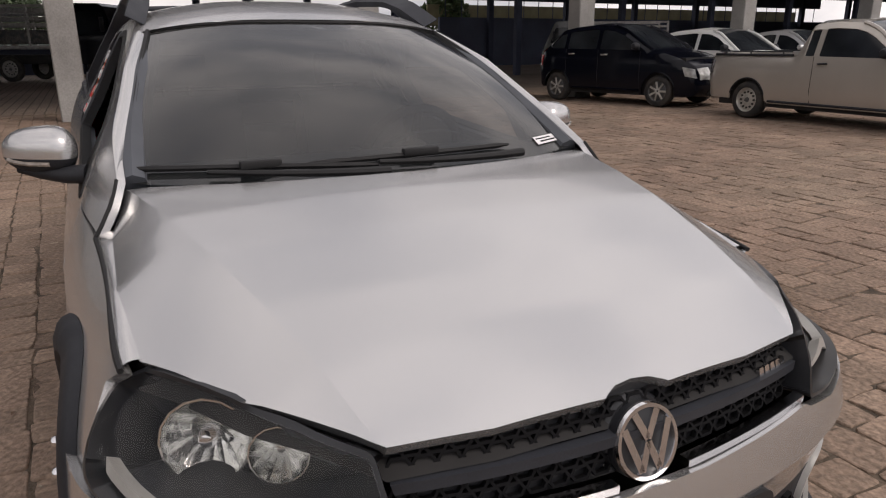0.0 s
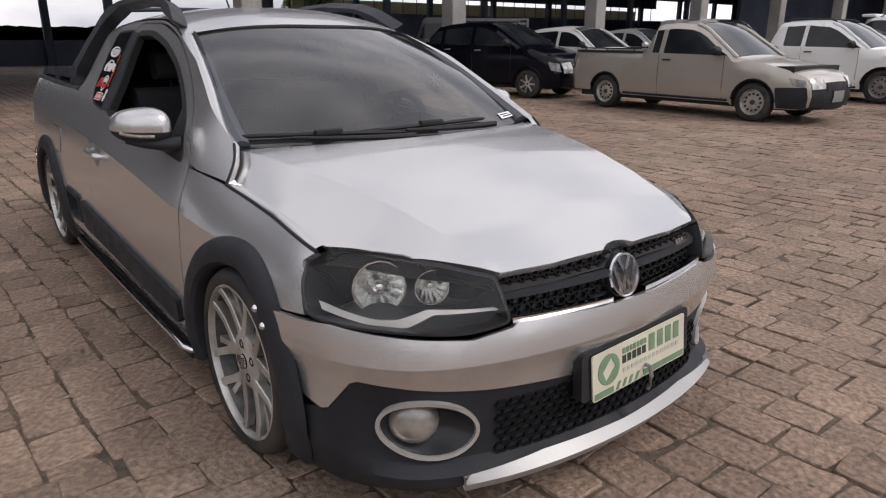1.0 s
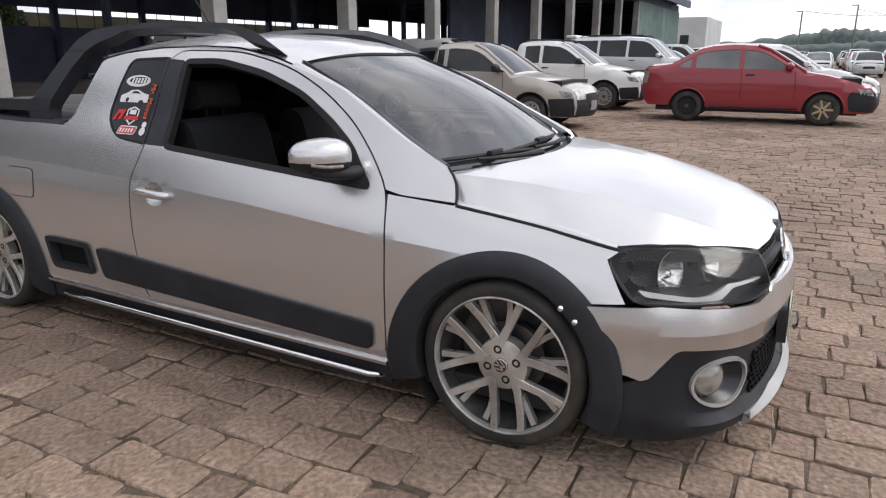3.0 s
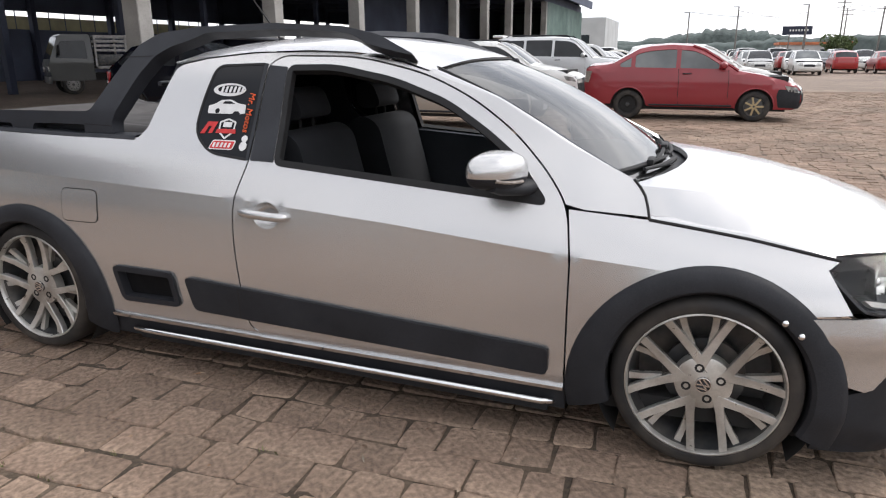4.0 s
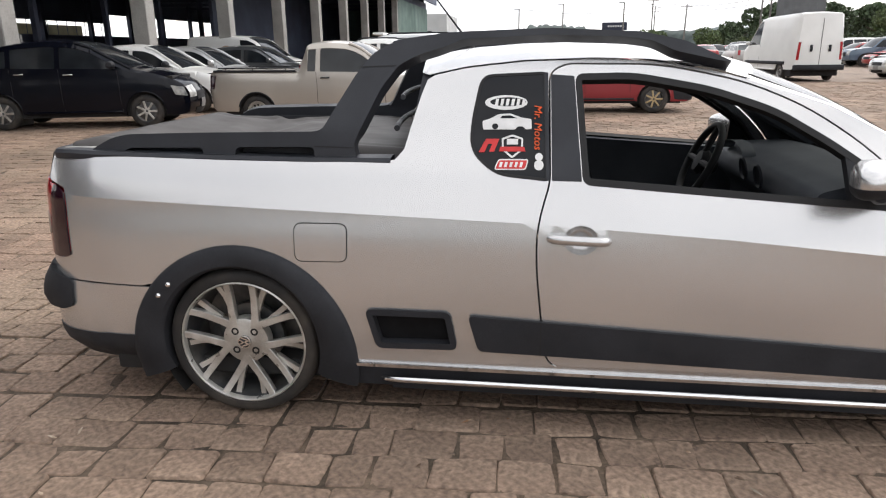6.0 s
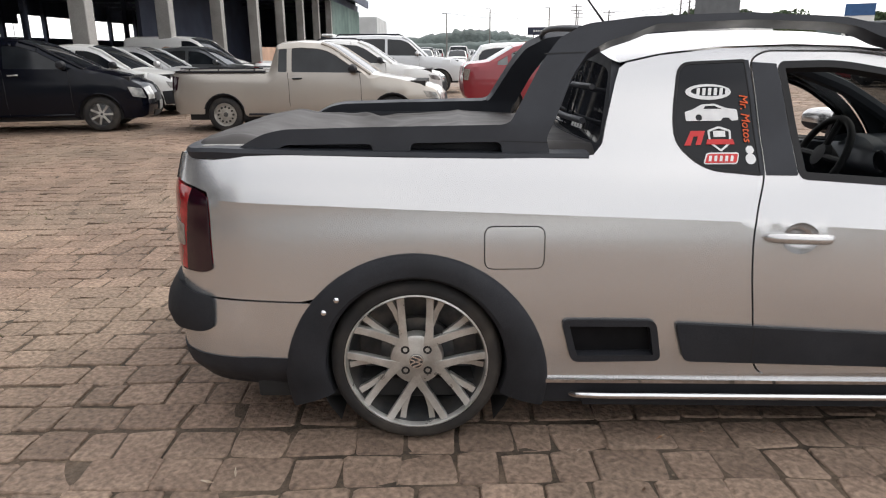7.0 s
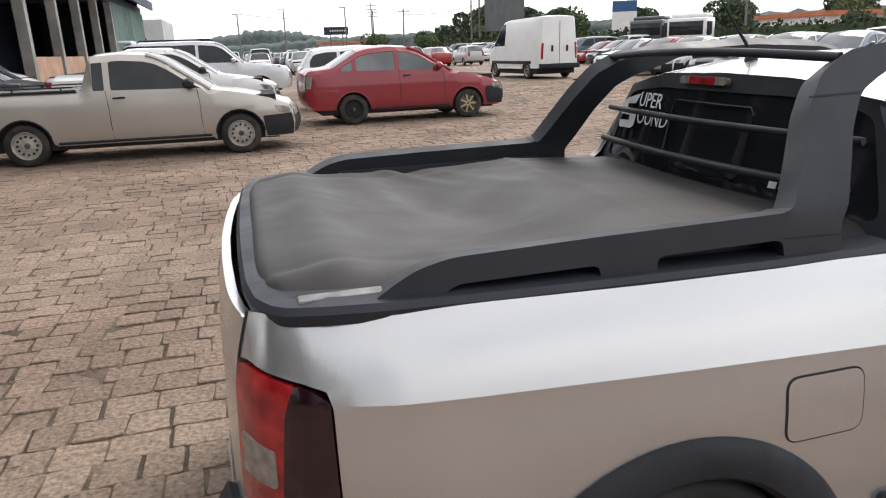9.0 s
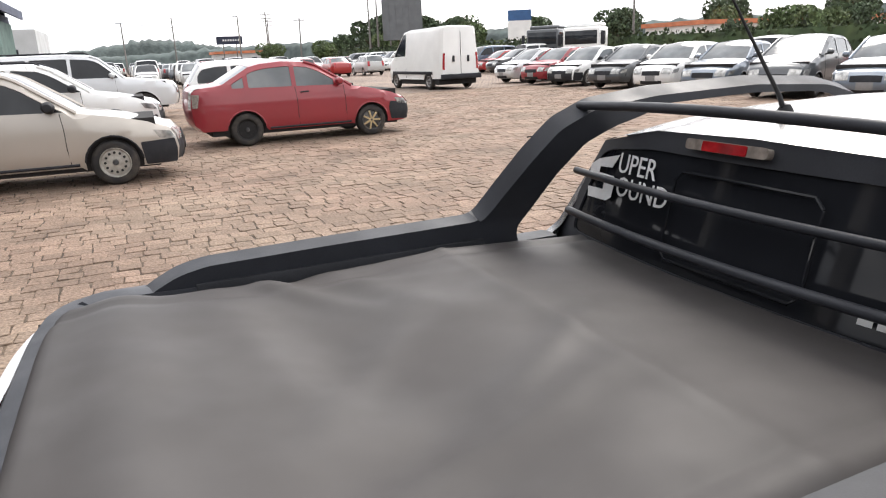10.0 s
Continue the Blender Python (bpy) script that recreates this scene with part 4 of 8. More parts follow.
both("quarter_seal", panel(grown(QUARTER, 0.003), in_side(0.003), 0.03, [grown(QUARTER, -0.006)], 0.01, RIGHT), BLACK, truck)

FUEL = rounded([(-2.530, 0.742), (-2.345, 0.741), (-2.347, 0.611), (-2.530, 0.610)], 0.028)
both_fuel = panel(FUEL, in_side(0.003), 0.03, (), 0.006, RIGHT)
part("fuel_flap", both_fuel, SILVER, truck)
part("fuel_flap_gap", panel(grown(FUEL, 0.0035), in_side(0.0014), 0.02, [grown(FUEL, -0.003)], 0.0, RIGHT), GAP, truck)

# handle: a cup pressed in the door with a bar across it
for side, dr in ((1, doors[0]), (-1, doors[1])):
    cup = sheet(lambda f, a: side_r(-1.545 + 0.0585 * f * math.cos(a), 0.700 + 0.0495 * f * math.sin(a), -0.034 * (1 - f ** 4) - 0.0005), span(0.03, 1, 8), span(0, 2 * math.pi, 24), RIGHT)
    bar = tube([side_r(x, z, o) for x, z, o in ((-1.650, 0.707, -0.004), (-1.647, 0.707, 0.010), (-1.635, 0.707, 0.018), (-1.60, 0.706, 0.022), (-1.545, 0.704, 0.024), (-1.49, 0.702, 0.022), (-1.468, 0.701, 0.018), (-1.459, 0.701, 0.010), (-1.457, 0.701, -0.004))], [0.010, 0.014, 0.0165, 0.017, 0.017, 0.017, 0.0165, 0.014, 0.010], 14, True, 1.0)
    if side < 0:
        cup, bar = mirrored(cup), mirrored(bar)
    part("handle_cup", cup, SILVER, dr)
    part("handle", bar, SILVER, dr)

# sill: black strip, bright moulding and a step rail
both("sill", panel([(-2.38, 0.130), (-2.38, 0.232), (-0.425, 0.214), (-0.425, 0.115)], in_side(-0.008), 0.05, (), 0.05, RIGHT), DARK_PLASTIC, truck)
both("sill_skirt", panel([(-2.37, 0.225), (-2.37, 0.250), (-0.43, 0.250), (-0.43, 0.200)], in_side(-0.004), 0.05, (), 0.03, RIGHT), SILVER, truck)
both("sill_moulding", panel([(-2.36, 0.216), (-2.36, 0.230), (-0.43, 0.206), (-0.43, 0.193)], in_side(0.008), 0.05, (), 0.02, RIGHT), CHROME, truck, "bright sill moulding")
rail = tube([side_r(x, z, o) for x, z, o in [(-2.24, 0.158, -0.02), (-2.22, 0.168, 0.010)] + [(x, 0.171 - 0.022 * (x + 2.2) / 1.7, 0.022) for x in span(-2.15, -0.5, 12)] + [(-0.47, 0.147, 0.008), (-0.46, 0.138, -0.02)]], 0.012, 10)
both("step_rail", rail, CHROME, truck, "thin aluminium step rail")
both("step_rail_base", panel([(-2.2, 0.128), (-2.2, 0.156), (-0.48, 0.136), (-0.48, 0.108)], in_side(0.012), 0.05, (), 0.04, RIGHT), DARK_PLASTIC, truck)
both("underbody", box_bm((-3.3, -0.74, 0.13), (0.45, -0.02, 0.20), 0.01), GAP, truck)

# cladding on the doors
MOULD = rounded([(-1.922, 0.430), (-0.480, 0.345), (-0.482, 0.250), (-1.885, 0.298)], 0.022)
both("side_moulding", panel(MOULD, in_side(0.017), 0.03, (), 0.024, RIGHT), DARK_PLASTIC, truck, "black plastic side moulding")
both("moulding_joint", panel([(-1.672, 0.292), (-1.674, 0.414), (-1.669, 0.414), (-1.667, 0.292)], in_side(0.0178), 0.03, (), 0.0, RIGHT), GAP, truck)
both("side_scoop", panel(SCOOP, in_side(0.013), 0.02, [grown(SCOOP, -0.022)], 0.050, RIGHT), DARK_PLASTIC, truck, "black recessed scoop")
# floor coloured blacker than the frame, to paint in the recess's shade
both("scoop_floor", panel(grown(SCOOP, -0.010), in_side(-0.026), 0.04, (), 0.0, RIGHT), GRILLE_BLACK, truck)

# flared arches
def flare(cx, a0, a1, fore, aft):
    """A black arch that widens towards its feet: rings from the lip inwards to the well."""
    cols = span(a0, a1, 40)
    rows = ((0.388, 0.001), (0.383, 0.012), (0.370, 0.021), (0.340, 0.029), (0.308, 0.029), (0.296, 0.018), (0.292, -0.01), (0.300, -0.20))

    def at(a, k):
        r, o = rows[k]
        if r > 0.30:
            lip = 0.376 + (fore if a < 90 else aft) * (1 - math.sin(radians(a))) ** 1.2
            r = 0.296 + (r - 0.296) * (lip - 0.296) / 0.092
        x, z = cx + r * math.cos(radians(a)), 0.285 + r * math.sin(radians(a))
        r2 = max(r, 0.345)
        x2, z2 = cx + r2 * math.cos(radians(a)), 0.285 + r2 * math.sin(radians(a))
        return (x, -side_y(min(x2, 0.33), max(z2, 0.13)) - o, z)

    return sheet(at, cols, range(len(rows)), RIGHT)


for cx, a0, a1, fore, aft in ((0.0, -24, 199, 0.018, 0.045), (-2.753, -21, 202, 0.052, 0.052)):
    for fl, s in zip(both("wheel_arch", flare(cx, a0, a1, fore, aft), DARK_PLASTIC, truck, "black plastic arch flare"), (1, -1)):
        d = 1 if cx == 0 else -1
        for ang, rr in (((50.5, 0.311), (40.2, 0.319)) if cx == 0 else ((43, 0.338), (33, 0.345))):
            x, z = cx + d * rr * math.cos(radians(ang)), 0.285 + rr * math.sin(radians(ang))
            y = side_y(min(x, 0.33), z) + 0.026
            bolt = turned([(0, 0.010), (0.006, 0.009), (0.010, 0.005), (0.011, 0.0)], pose(x, -y * s, z, 90 * s), 12)
            part("rivet", bolt, CHROME, fl)
for cx in (0.0, -2.753):
    well = sheet(lambda a, y: (cx + 0.335 * math.cos(a), y, 0.285 + 0.335 * math.sin(a)), span(radians(-40), radians(220), 24), (-0.79, -0.70, -0.42))
    both("wheel_well", well, GAP, truck)
    both("well_wall", panel(arc(cx, 0.285, 0.34, 0, 360, 24)[:-1], lambda x, z: (x, -0.43, max(z, 0.12)), 0.1, (), 0, RIGHT), GAP, truck)

# front fender
FENDER = ([(-0.424, 0.246), (-0.426, 0.65), (-0.448, 0.795), (-0.204, 0.774), (0.10, 0.733), (0.335, 0.692), (0.303, 0.667), (0.374, 0.552), (0.285, 0.543)] + [p for p in ARCH_F if p[0] < 0.232] + [(-0.345, 0.246)])
both("front_fender", panel(FENDER, in_side(0), 0.03, (), 0.02, RIGHT, False, [CREASE]), SILVER, truck)
both("fender_gap", panel([(-0.41, 0.25), (-0.41, 0.77), (0.30, 0.66), (0.30, 0.56), (0.0, 0.63), (-0.36, 0.26)], in_side(-0.035), 0.06, (), 0, RIGHT), GAP, truck)

def fender_top(x, k):
    """Rounded top of the fender, from its side up to the edge of the hood."""
    zf = float(np.interp(x, (-0.448, -0.204, 0.10, 0.335), (0.795, 0.774, 0.733, 0.692))) - 0.004
    yh = float(np.interp(x, (-0.232, -0.207, 0.10, 0.325), (0.665, 0.684, 0.690, 0.672))) - 0.004
    a, b = Vector(side_r(x, zf)), Vector((x, -yh, hood_z(x, yh) - 0.0012))
    return a.lerp(b, k) + Vector((0, -0.35, 0.9)) * float(np.interp(x, (-0.2, 0.05, 0.2, 0.33), (0.004, 0.006, 0.007, 0.005))) * math.sin(math.pi * k)


def fender_line(x):
    """Height of the line at which the fender meets the hood."""
    return float(np.interp(x, (-0.448, -0.204, 0.10, 0.335), (0.795, 0.774, 0.733, 0.692)))


# black tubes laid on the seam paint in its shaded gap; no seal here
both("hood_gap", tube([side_r(x, fender_line(x) + 0.001, 0.0005) for x in span(-0.204, 0.335, 24)], 0.0055, 6), BLACK, truck)
both("hood_gap", tube([side_r(x, z, 0.001) for x, z in ((-0.203, 0.776), (-0.210, 0.805), (-0.222, 0.840), (-0.240, 0.866), (-0.262, 0.889))], 0.0045, 6), BLACK, truck)
both("fender_top", sheet(fender_top, span(-0.212, 0.322, 20), span(0, 1, 5), (0, -1, 1)), SILVER, truck)

# hood
hood_half = [(-0.112, 0.0), (-0.120, 0.12), (-0.142, 0.27), (-0.182, 0.42), (-0.228, 0.53), (-0.262, 0.60), (-0.274, 0.640), (-0.232, 0.665), (-0.207, 0.684), (0.10, 0.690), (0.325, 0.672), (0.53, 0.548), (0.675, 0.415), (0.688, 0.40), (0.712, 0.25), (0.722, 0.062), (0.718, 0.056), (0.708, 0.034), (0.704, 0.0)]
HOOD = [(x, -y) for x, y in hood_half] + [(x, y) for x, y in hood_half[-2:0:-1]]
fold = [(x, float(np.interp(x, (-0.30, 0.68, 0.80), (0.645, 0.41, 0.37)))) for x in span(-0.26, 0.70, 30)]
part("hood", panel(HOOD, lambda x, y: (x, y, hood_z(x, y)), 0.03, (), 0.02, UP, False, [fold, [(x, -y) for x, y in fold]]), SILVER, truck)
part("hood_underside", panel(grown(HOOD, 0.006), lambda x, y: (x, y, min(hood_z(x, y) - 0.045, 0.80)), 0.08, (), 0, UP), GAP, truck)

# roof, windscreen and pillars
roof_bm = sheet(lambda w, v: (lambda x: (x, v * roof_half(x), roof_z(x, v * roof_half(x)) + 0.002))(-2.085 + (roof_front(v * 0.5) + 2.085) * w), span(0, 1, 30), span(-1, 1, 30), UP)
part("roof", roof_bm, SILVER, truck)
part("roof_lining", sheet(lambda w, v: (-2.05 + 1.08 * w, v * 0.47, 1.245 - 0.05 * w * w), span(0, 1, 8), span(-1, 1, 8), (0, 0, -1)), TRIM_IN, truck)
part("windscreen", sheet(lambda v, w: screen(v, w), span(-1, 1, 34), span(0.0, 1, 24), (1, 0, 1)), SCREEN, truck, "dark tinted windscreen reflecting the sky")

def body_edge(w):
    pts = [(-0.262, 0.889), (-0.48, 0.992), (-0.73, 1.126), (-1.0, roof_z(-1.0, roof_half(-1.0)) - 0.004)]
    d = [0]
    for a, b in zip(pts, pts[1:]):
        d.append(d[-1] + math.hypot(b[0] - a[0], b[1] - a[1]))
    return (float(np.interp(w * d[-1], d, [p[0] for p in pts])), float(np.interp(w * d[-1], d, [p[1] for p in pts])))


def pillar(w, k):
    a, b = Vector(side_r(*body_edge(w))), Vector(screen(-1 + 0.012, w))
    m = a.lerp(b, k)
    m += Vector((0.35, -0.35, 0.6)) * 0.012 * math.sin(math.pi * k)
    return m


both("a_pillar", sheet(pillar, span(0, 1, 24), span(0, 1, 6), (0.5, -0.5, 1)), SILVER, truck)
both("pillar_lining", tube([Vector(pillar(w, 0.45)) + Vector((-0.012, 0.030, -0.034)) for w in span(0.02, 1, 16)], 0.036, 8), TRIM_IN, truck, "dark pillar lining")
both("screen_seal", tube([Vector(screen(-0.985, w)) + Vector((0, 0, 0.003)) for w in span(0.0, 1, 20)], 0.008, 6), BLACK, truck)
part("screen_seal", tube([Vector(screen(v, 0.995)) + Vector((0, 0, 0.001)) for v in span(-1, 1, 20)], 0.006, 6), BLACK, truck)

# cowl and wipers
part("cowl", sheet(lambda v, k: (screen(v, 0.0)[0] + 0.085 * (1 - k) * (1 - 0.5 * abs(v) ** 6), v * 0.65, 0.842 + 0.016 * k - 0.008 * math.sin(math.pi * k)), span(-1, 1, 20), span(0, 1, 6), UP), DARK_PLASTIC, truck, "dark plastic cowl below the windscreen")


def wiper(v0, v1, w0, w1):
    arm = tube([Vector(screen(v0 + (v1 - v0) * t, w0 + (w1 - w0) * t)) + Vector((0.012, 0, 0.016)) for t in span(0, 1, 10)], [0.012 - 0.006 * t for t in span(0, 1, 10)], 8)
    blade = tube([Vector(screen(v0 + (v1 - v0) * (t * 1.35 + 0.05), w0 + (w1 - w0) * 0.9 + 0.020 + 0.012 * math.sin(math.pi * t))) + Vector((0.008, 0, 0.010)) for t in span(0, 1, 12)], [0.004] + [0.008] * 11 + [0.004], 6)
    spine = box_bm((-0.012, -0.05, -0.008), (0.012, 0.05, 0.012), 0.004)
    c = Vector(screen(v0 + (v1 - v0) * 0.72, w0 + (w1 - w0) * 0.95 + 0.028)) + Vector((0.010, 0, 0.016))
    bmesh.ops.translate(spine, verts=spine.verts[:], vec=c)
    return merged(merged(arm, blade), spine)


part("wiper", wiper(-0.05, -0.72, 0.012, 0.030), BLACK, truck, "black wiper resting on the windscreen")
part("wiper", wiper(0.62, -0.08, 0.012, 0.050), BLACK, truck, "black wiper resting on the windscreen")

# rear wall of the cab with its window
def rear_wall(y, z):
    return (-2.165 + 0.235 * (z - 0.93) + 0.05 * (1 - (y / 0.6) ** 2) * -1, y, z)


wall = [(-side_y(-2.13, z) + 0.014, z) for z in (0.90, 1.02, 1.10, 1.18, 1.235)] + [(-0.30, 1.280), (0.0, 1.288)]
wall += [(-y, z) for y, z in wall[-2::-1]]
BACK_GLASS = rounded([(-0.612, 0.975), (-0.525, 1.200), (-0.47, 1.218), (-0.30, 1.236), (0.30, 1.236), (0.47, 1.218), (0.525, 1.200), (0.612, 0.975)], 0.04)
part("cab_rear_wall", panel(wall, rear_wall, 0.05, [BACK_GLASS], 0.03, (-1, 0, 0)), GREY_PLASTIC, truck, "black-painted rear wall of the cab")
rear_window = part("rear_window", panel(grown(BACK_GLASS, 0.010), lambda y, z: Vector(rear_wall(y, z)) + Vector((0.006, 0, 0)), 0.05, (), 0.01, (-1, 0, 0)), GLASS, truck, "dark tinted rear window")
for y0, y1 in ((-0.19, 0.19),):
    frame_bm = tube([Vector(rear_wall(y, z)) + Vector((-0.006, 0, 0)) for y, z in ((y0, 1.18), (y0 + 0.02, 1.20), (y1 - 0.02, 1.20), (y1, 1.18), (y1, 1.02), (y1 - 0.02, 1.0), (y0 + 0.02, 1.0), (y0, 1.02), (y0, 1.18))], 0.004, 6)
    part("sliding_frame", frame_bm, GLASS, rear_window)
for z, r in ((1.155, 0.0095), (1.045, 0.0110)):
    part("guard_bar", tube([Vector(rear_wall(y, z)) + Vector((-0.055, 0, 0)) for y in span(-0.56, 0.56, 14)], r, 10), GREY_PLASTIC, truck, "black window guard bar")
brake = part("brake_light", panel(rounded([(-0.055, 1.255), (-0.055, 1.278), (0.172, 1.278), (0.172, 1.255)], 0.010), lambda y, z: Vector(rear_wall(y, z)) + Vector((-0.018, 0, 0)), 0.03, (), 0.02, (-1, 0, 0)), CLEAR_LENS, truck, "third brake light")
part("brake_lens", panel(rounded([(-0.004, 1.256), (-0.004, 1.277), (0.118, 1.277), (0.118, 1.256)], 0.004), lambda y, z: Vector(rear_wall(y, z)) + Vector((-0.021, 0, 0)), 0.03, (), 0.01, (-1, 0, 0)), RED_LENS, brake)

def roof_lip(k, v):
    """Silver fold from the rear edge of the roof down to the cab's rear wall."""
    y = v * (roof_half(-2.085) - 0.004)
    top_z = roof_z(-2.085, y) + 0.002
    low_z = float(np.interp(abs(y), (0.0, 0.30, side_y(-2.13, 1.235) - 0.014), (1.290, 1.282, 1.239)))
    low_x = rear_wall(y, low_z)[0] - 0.002
    return (-2.085 + (low_x + 2.085) * k, y, top_z + (low_z - top_z) * k)


part("roof_lip", sheet(roof_lip, span(0, 1, 8), span(-1, 1, 24), (-0.6, 0, 1)), SILVER, truck)

# sports bar: bed rail, upright and roof rail in one black piece on each side
BAR = [(-3.345, 0.955), (-3.29, 0.992), (-3.235, 1.020), (-3.17, 1.034), (-2.90, 1.040), (-2.47, 1.045), (-2.445, 1.055), (-2.34, 1.236), (-2.28, 1.310), (-2.19, 1.354), (-2.0, 1.376), (-1.65, 1.386), (-1.35, 1.370), (-1.20, 1.338), (-1.045, 1.266),
       (-1.10, 1.274), (-1.24, 1.306), (-1.31, 1.340), (-1.40, 1.353), (-1.65, 1.363), (-1.96, 1.352), (-2.03, 1.325), (-2.12, 1.300), (-2.19, 1.264), (-2.245, 1.19), (-2.335, 1.0), (-2.318, 0.948), (-2.475, 0.948), (-2.475, 0.992), (-2.765, 0.990), (-2.765, 0.950), (-2.885, 0.950), (-2.885, 0.988), (-3.17, 0.986), (-3.21, 0.955)]
BAR = rounded(BAR, 0.02, 3)


def bar_y(x, z):
    y = float(np.interp(z, (0.94, 1.05, 1.15, 1.25, 1.33, 1.40), (0.690, 0.672, 0.618, 0.560, 0.520, 0.490)))
    return y


both("sports_bar", panel(BAR, lambda x, z: (x, -bar_y(x, z), z), 0.035, (), 0.062, RIGHT, True), GREY_PLASTIC, truck, "black plastic sports bar and roof rail")
both("bar_joint", panel([(-2.335, 1.258), (-2.332, 1.262), (-2.196, 1.266), (-2.199, 1.262)], lambda x, z: (x, -bar_y(x, z) - 0.0016, z), 0.03, (), 0.0, RIGHT), BLACK, truck)
both("bar_joint", panel([(-2.476, 0.993), (-2.476, 0.996), (-2.330, 0.991), (-2.330, 0.988)], lambda x, z: (x, -bar_y(x, z) - 0.0016, z), 0.03, (), 0.0, RIGHT), BLACK, truck)

part("cross_bar", tube([(-2.205 - 0.035 * math.cos(math.pi * v / 1.04), v, 1.336 + 0.016 * math.cos(math.pi * v / 1.04)) for v in span(-0.50, 0.50, 16)], 0.0115, 12), GREY_PLASTIC, truck, "black bar across the rear of the roof")

# bed edge, cover and tailgate
def bed_cap(t):
    """Along the top of the bed: right front corner, round the tail, by t from 0 to 1."""
    pts = [(-2.20, 0.690), (-2.6, 0.692), (-3.0, 0.694), (-3.3, 0.694), (-3.40, 0.686), (-3.47, 0.655), (-3.503, 0.59), (-3.519, 0.48), (-3.527, 0.25), (-3.530, 0.0)]
    d = [0]
    for a, b in zip(pts, pts[1:]):
        d.append(d[-1] + math.hypot(b[0] - a[0], b[1] - a[1]))
    return (float(np.interp(t * d[-1], d, [p[0] for p in pts])), float(np.interp(t * d[-1], d, [p[1] for p in pts])))


def cap(t, k):
    x, y = bed_cap(t)
    x2, y2 = bed_cap(min(t + 0.01, 1))
    x1, y1 = bed_cap(max(t - 0.01, 0))
    dx, dy = x2 - x1, y2 - y1
    n = math.hypot(dx, dy)
    o, h = ((0.012, -0.020), (0.015, 0.0), (0.006, 0.012), (-0.03, 0.016), (-0.075, 0.014), (-0.085, -0.05))[k]
    base = float(np.interp(x, (-3.56, -3.4, -3.1, -2.5, -2.2), (0.958, 0.968, 0.958, 0.945, 0.945)))
    return (x + dy / n * o, -(y - dx / n * o), base + h)


both("bed_cap", sheet(cap, span(0, 1, 60), range(6), UP), GREY_PLASTIC, truck, "black plastic cap along the bed edge")


def cover_z(x, y):
    """Soft cover: taut at the cab, sagging and wrinkled towards the tail."""
    ridge = -2.592 - 0.01 * y
    z = 0.990 + 0.003 * math.exp(-((x - ridge) / 0.02) ** 2)
    if x > ridge:
        z += 0.004 - 0.055 * (x - ridge)
    else:
        z += 0.006 * math.exp((x - ridge) / 0.06)
    z += 0.018 * math.exp(-((x + 3.36) / 0.07) ** 2)
    z -= 0.045 * math.exp(-((x + 2.98) / 0.21) ** 2) * (1 - (y / 0.62) ** 2)
    for x0, y0, ang, ln, wd, hh in ((-3.03, 0.52, -55, 0.20, 0.028, 0.030), (-2.92, 0.48, -20, 0.24, 0.022, 0.018), (-3.11, 0.18, -80, 0.36, 0.050, 0.026), (-2.92, -0.30, 20, 0.26, 0.036, 0.030), (-2.75, -0.14, 34, 0.34, 0.034, 0.018), (-3.28, 0.30, 80, 0.30, 0.035, 0.010), (-2.95, 0.06, 52, 0.30, 0.040, 0.016), (-3.10, -0.46, 12, 0.30, 0.028, 0.016), (-2.80, 0.34, -65, 0.24, 0.036, 0.014)):
        hh *= 0.34
        c, s_ = math.cos(radians(ang)), math.sin(radians(ang))
        p, q = (x - x0) * c + (y - y0) * s_, -(x - x0) * s_ + (y - y0) * c
        z += hh * math.exp(-(p / ln) ** 2 - (q / wd) ** 2) - 0.6 * hh * math.exp(-(p / ln) ** 2 - ((q - 2.2 * wd) / (1.6 * wd)) ** 2)
    z += 0.0022 * noise.noise(Vector((x * 5, y * 6, 0.3))) + 0.0012 * noise.noise(Vector((x * 17, y * 17, 1.3)))
    return z


def cover(s, v):
    """s runs from the cab to the tail and over its edge."""
    y = v * 0.625
    corner_in = 0.07 * abs(v) ** 8
    x = -2.15 - s if s < 1.335 - corner_in else -3.485 + corner_in
    over = max(0.0, s - (1.335 - corner_in))
    z = cover_z(x, y)
    e = abs(v)
    z -= 0.055 * max(0, (e - 0.87) / 0.13) ** 1.6 + 0.005 * math.exp(-((e - 0.80) / 0.025) ** 2)
    if over > 0:
        x -= 0.034 * math.sin(min(over / 0.08, 1) * math.pi / 2)
        z -= 0.085 * (over / 0.10) ** 1.6
    return (x, y, z)


part("tonneau_cover", sheet(cover, [k * 0.0166 for k in range(89)], span(-1, 1, 84), UP), TONNEAU, truck, "soft black vinyl bed cover with sagging wrinkles", 70)
both("cover_hem", sheet(lambda s, k: (lambda p: (p[0], p[1] + (-0.004) * 1, p[2] - 0.028 * k))(cover(s, -1)), [k * 0.03 for k in range(46)], (0, 1), RIGHT), TONNEAU, truck)
part("cover_strap", box_bm((-3.440, -0.662, 0.962), (-3.290, -0.628, 0.984), 0.005), material("worn_white_strip", (0.22, 0.215, 0.205), rough=0.7, var=0.3, scale=30), truck, "worn pale strip under the cover")
part("tailgate", panel(rounded([(-0.603, 0.52), (-0.603, 0.945), (0.603, 0.945), (0.603, 0.52)], 0.02), lambda u, z: tail(u, z, 0), 0.04, (), 0.02, (-1, 0, 0)), SILVER, truck)
both("tailgate_gap", tube([tail(-0.612, z, 0.0005) for z in span(0.872, 0.955, 6)], 0.003, 6), GAP, truck)
# added dark strip that stands in for the shade in the rail's slots
both("rail_backing", box_bm((-3.20, -0.622, 0.925), (-2.44, -0.612, 0.984), 0.003), DARK_PLASTIC, truck)
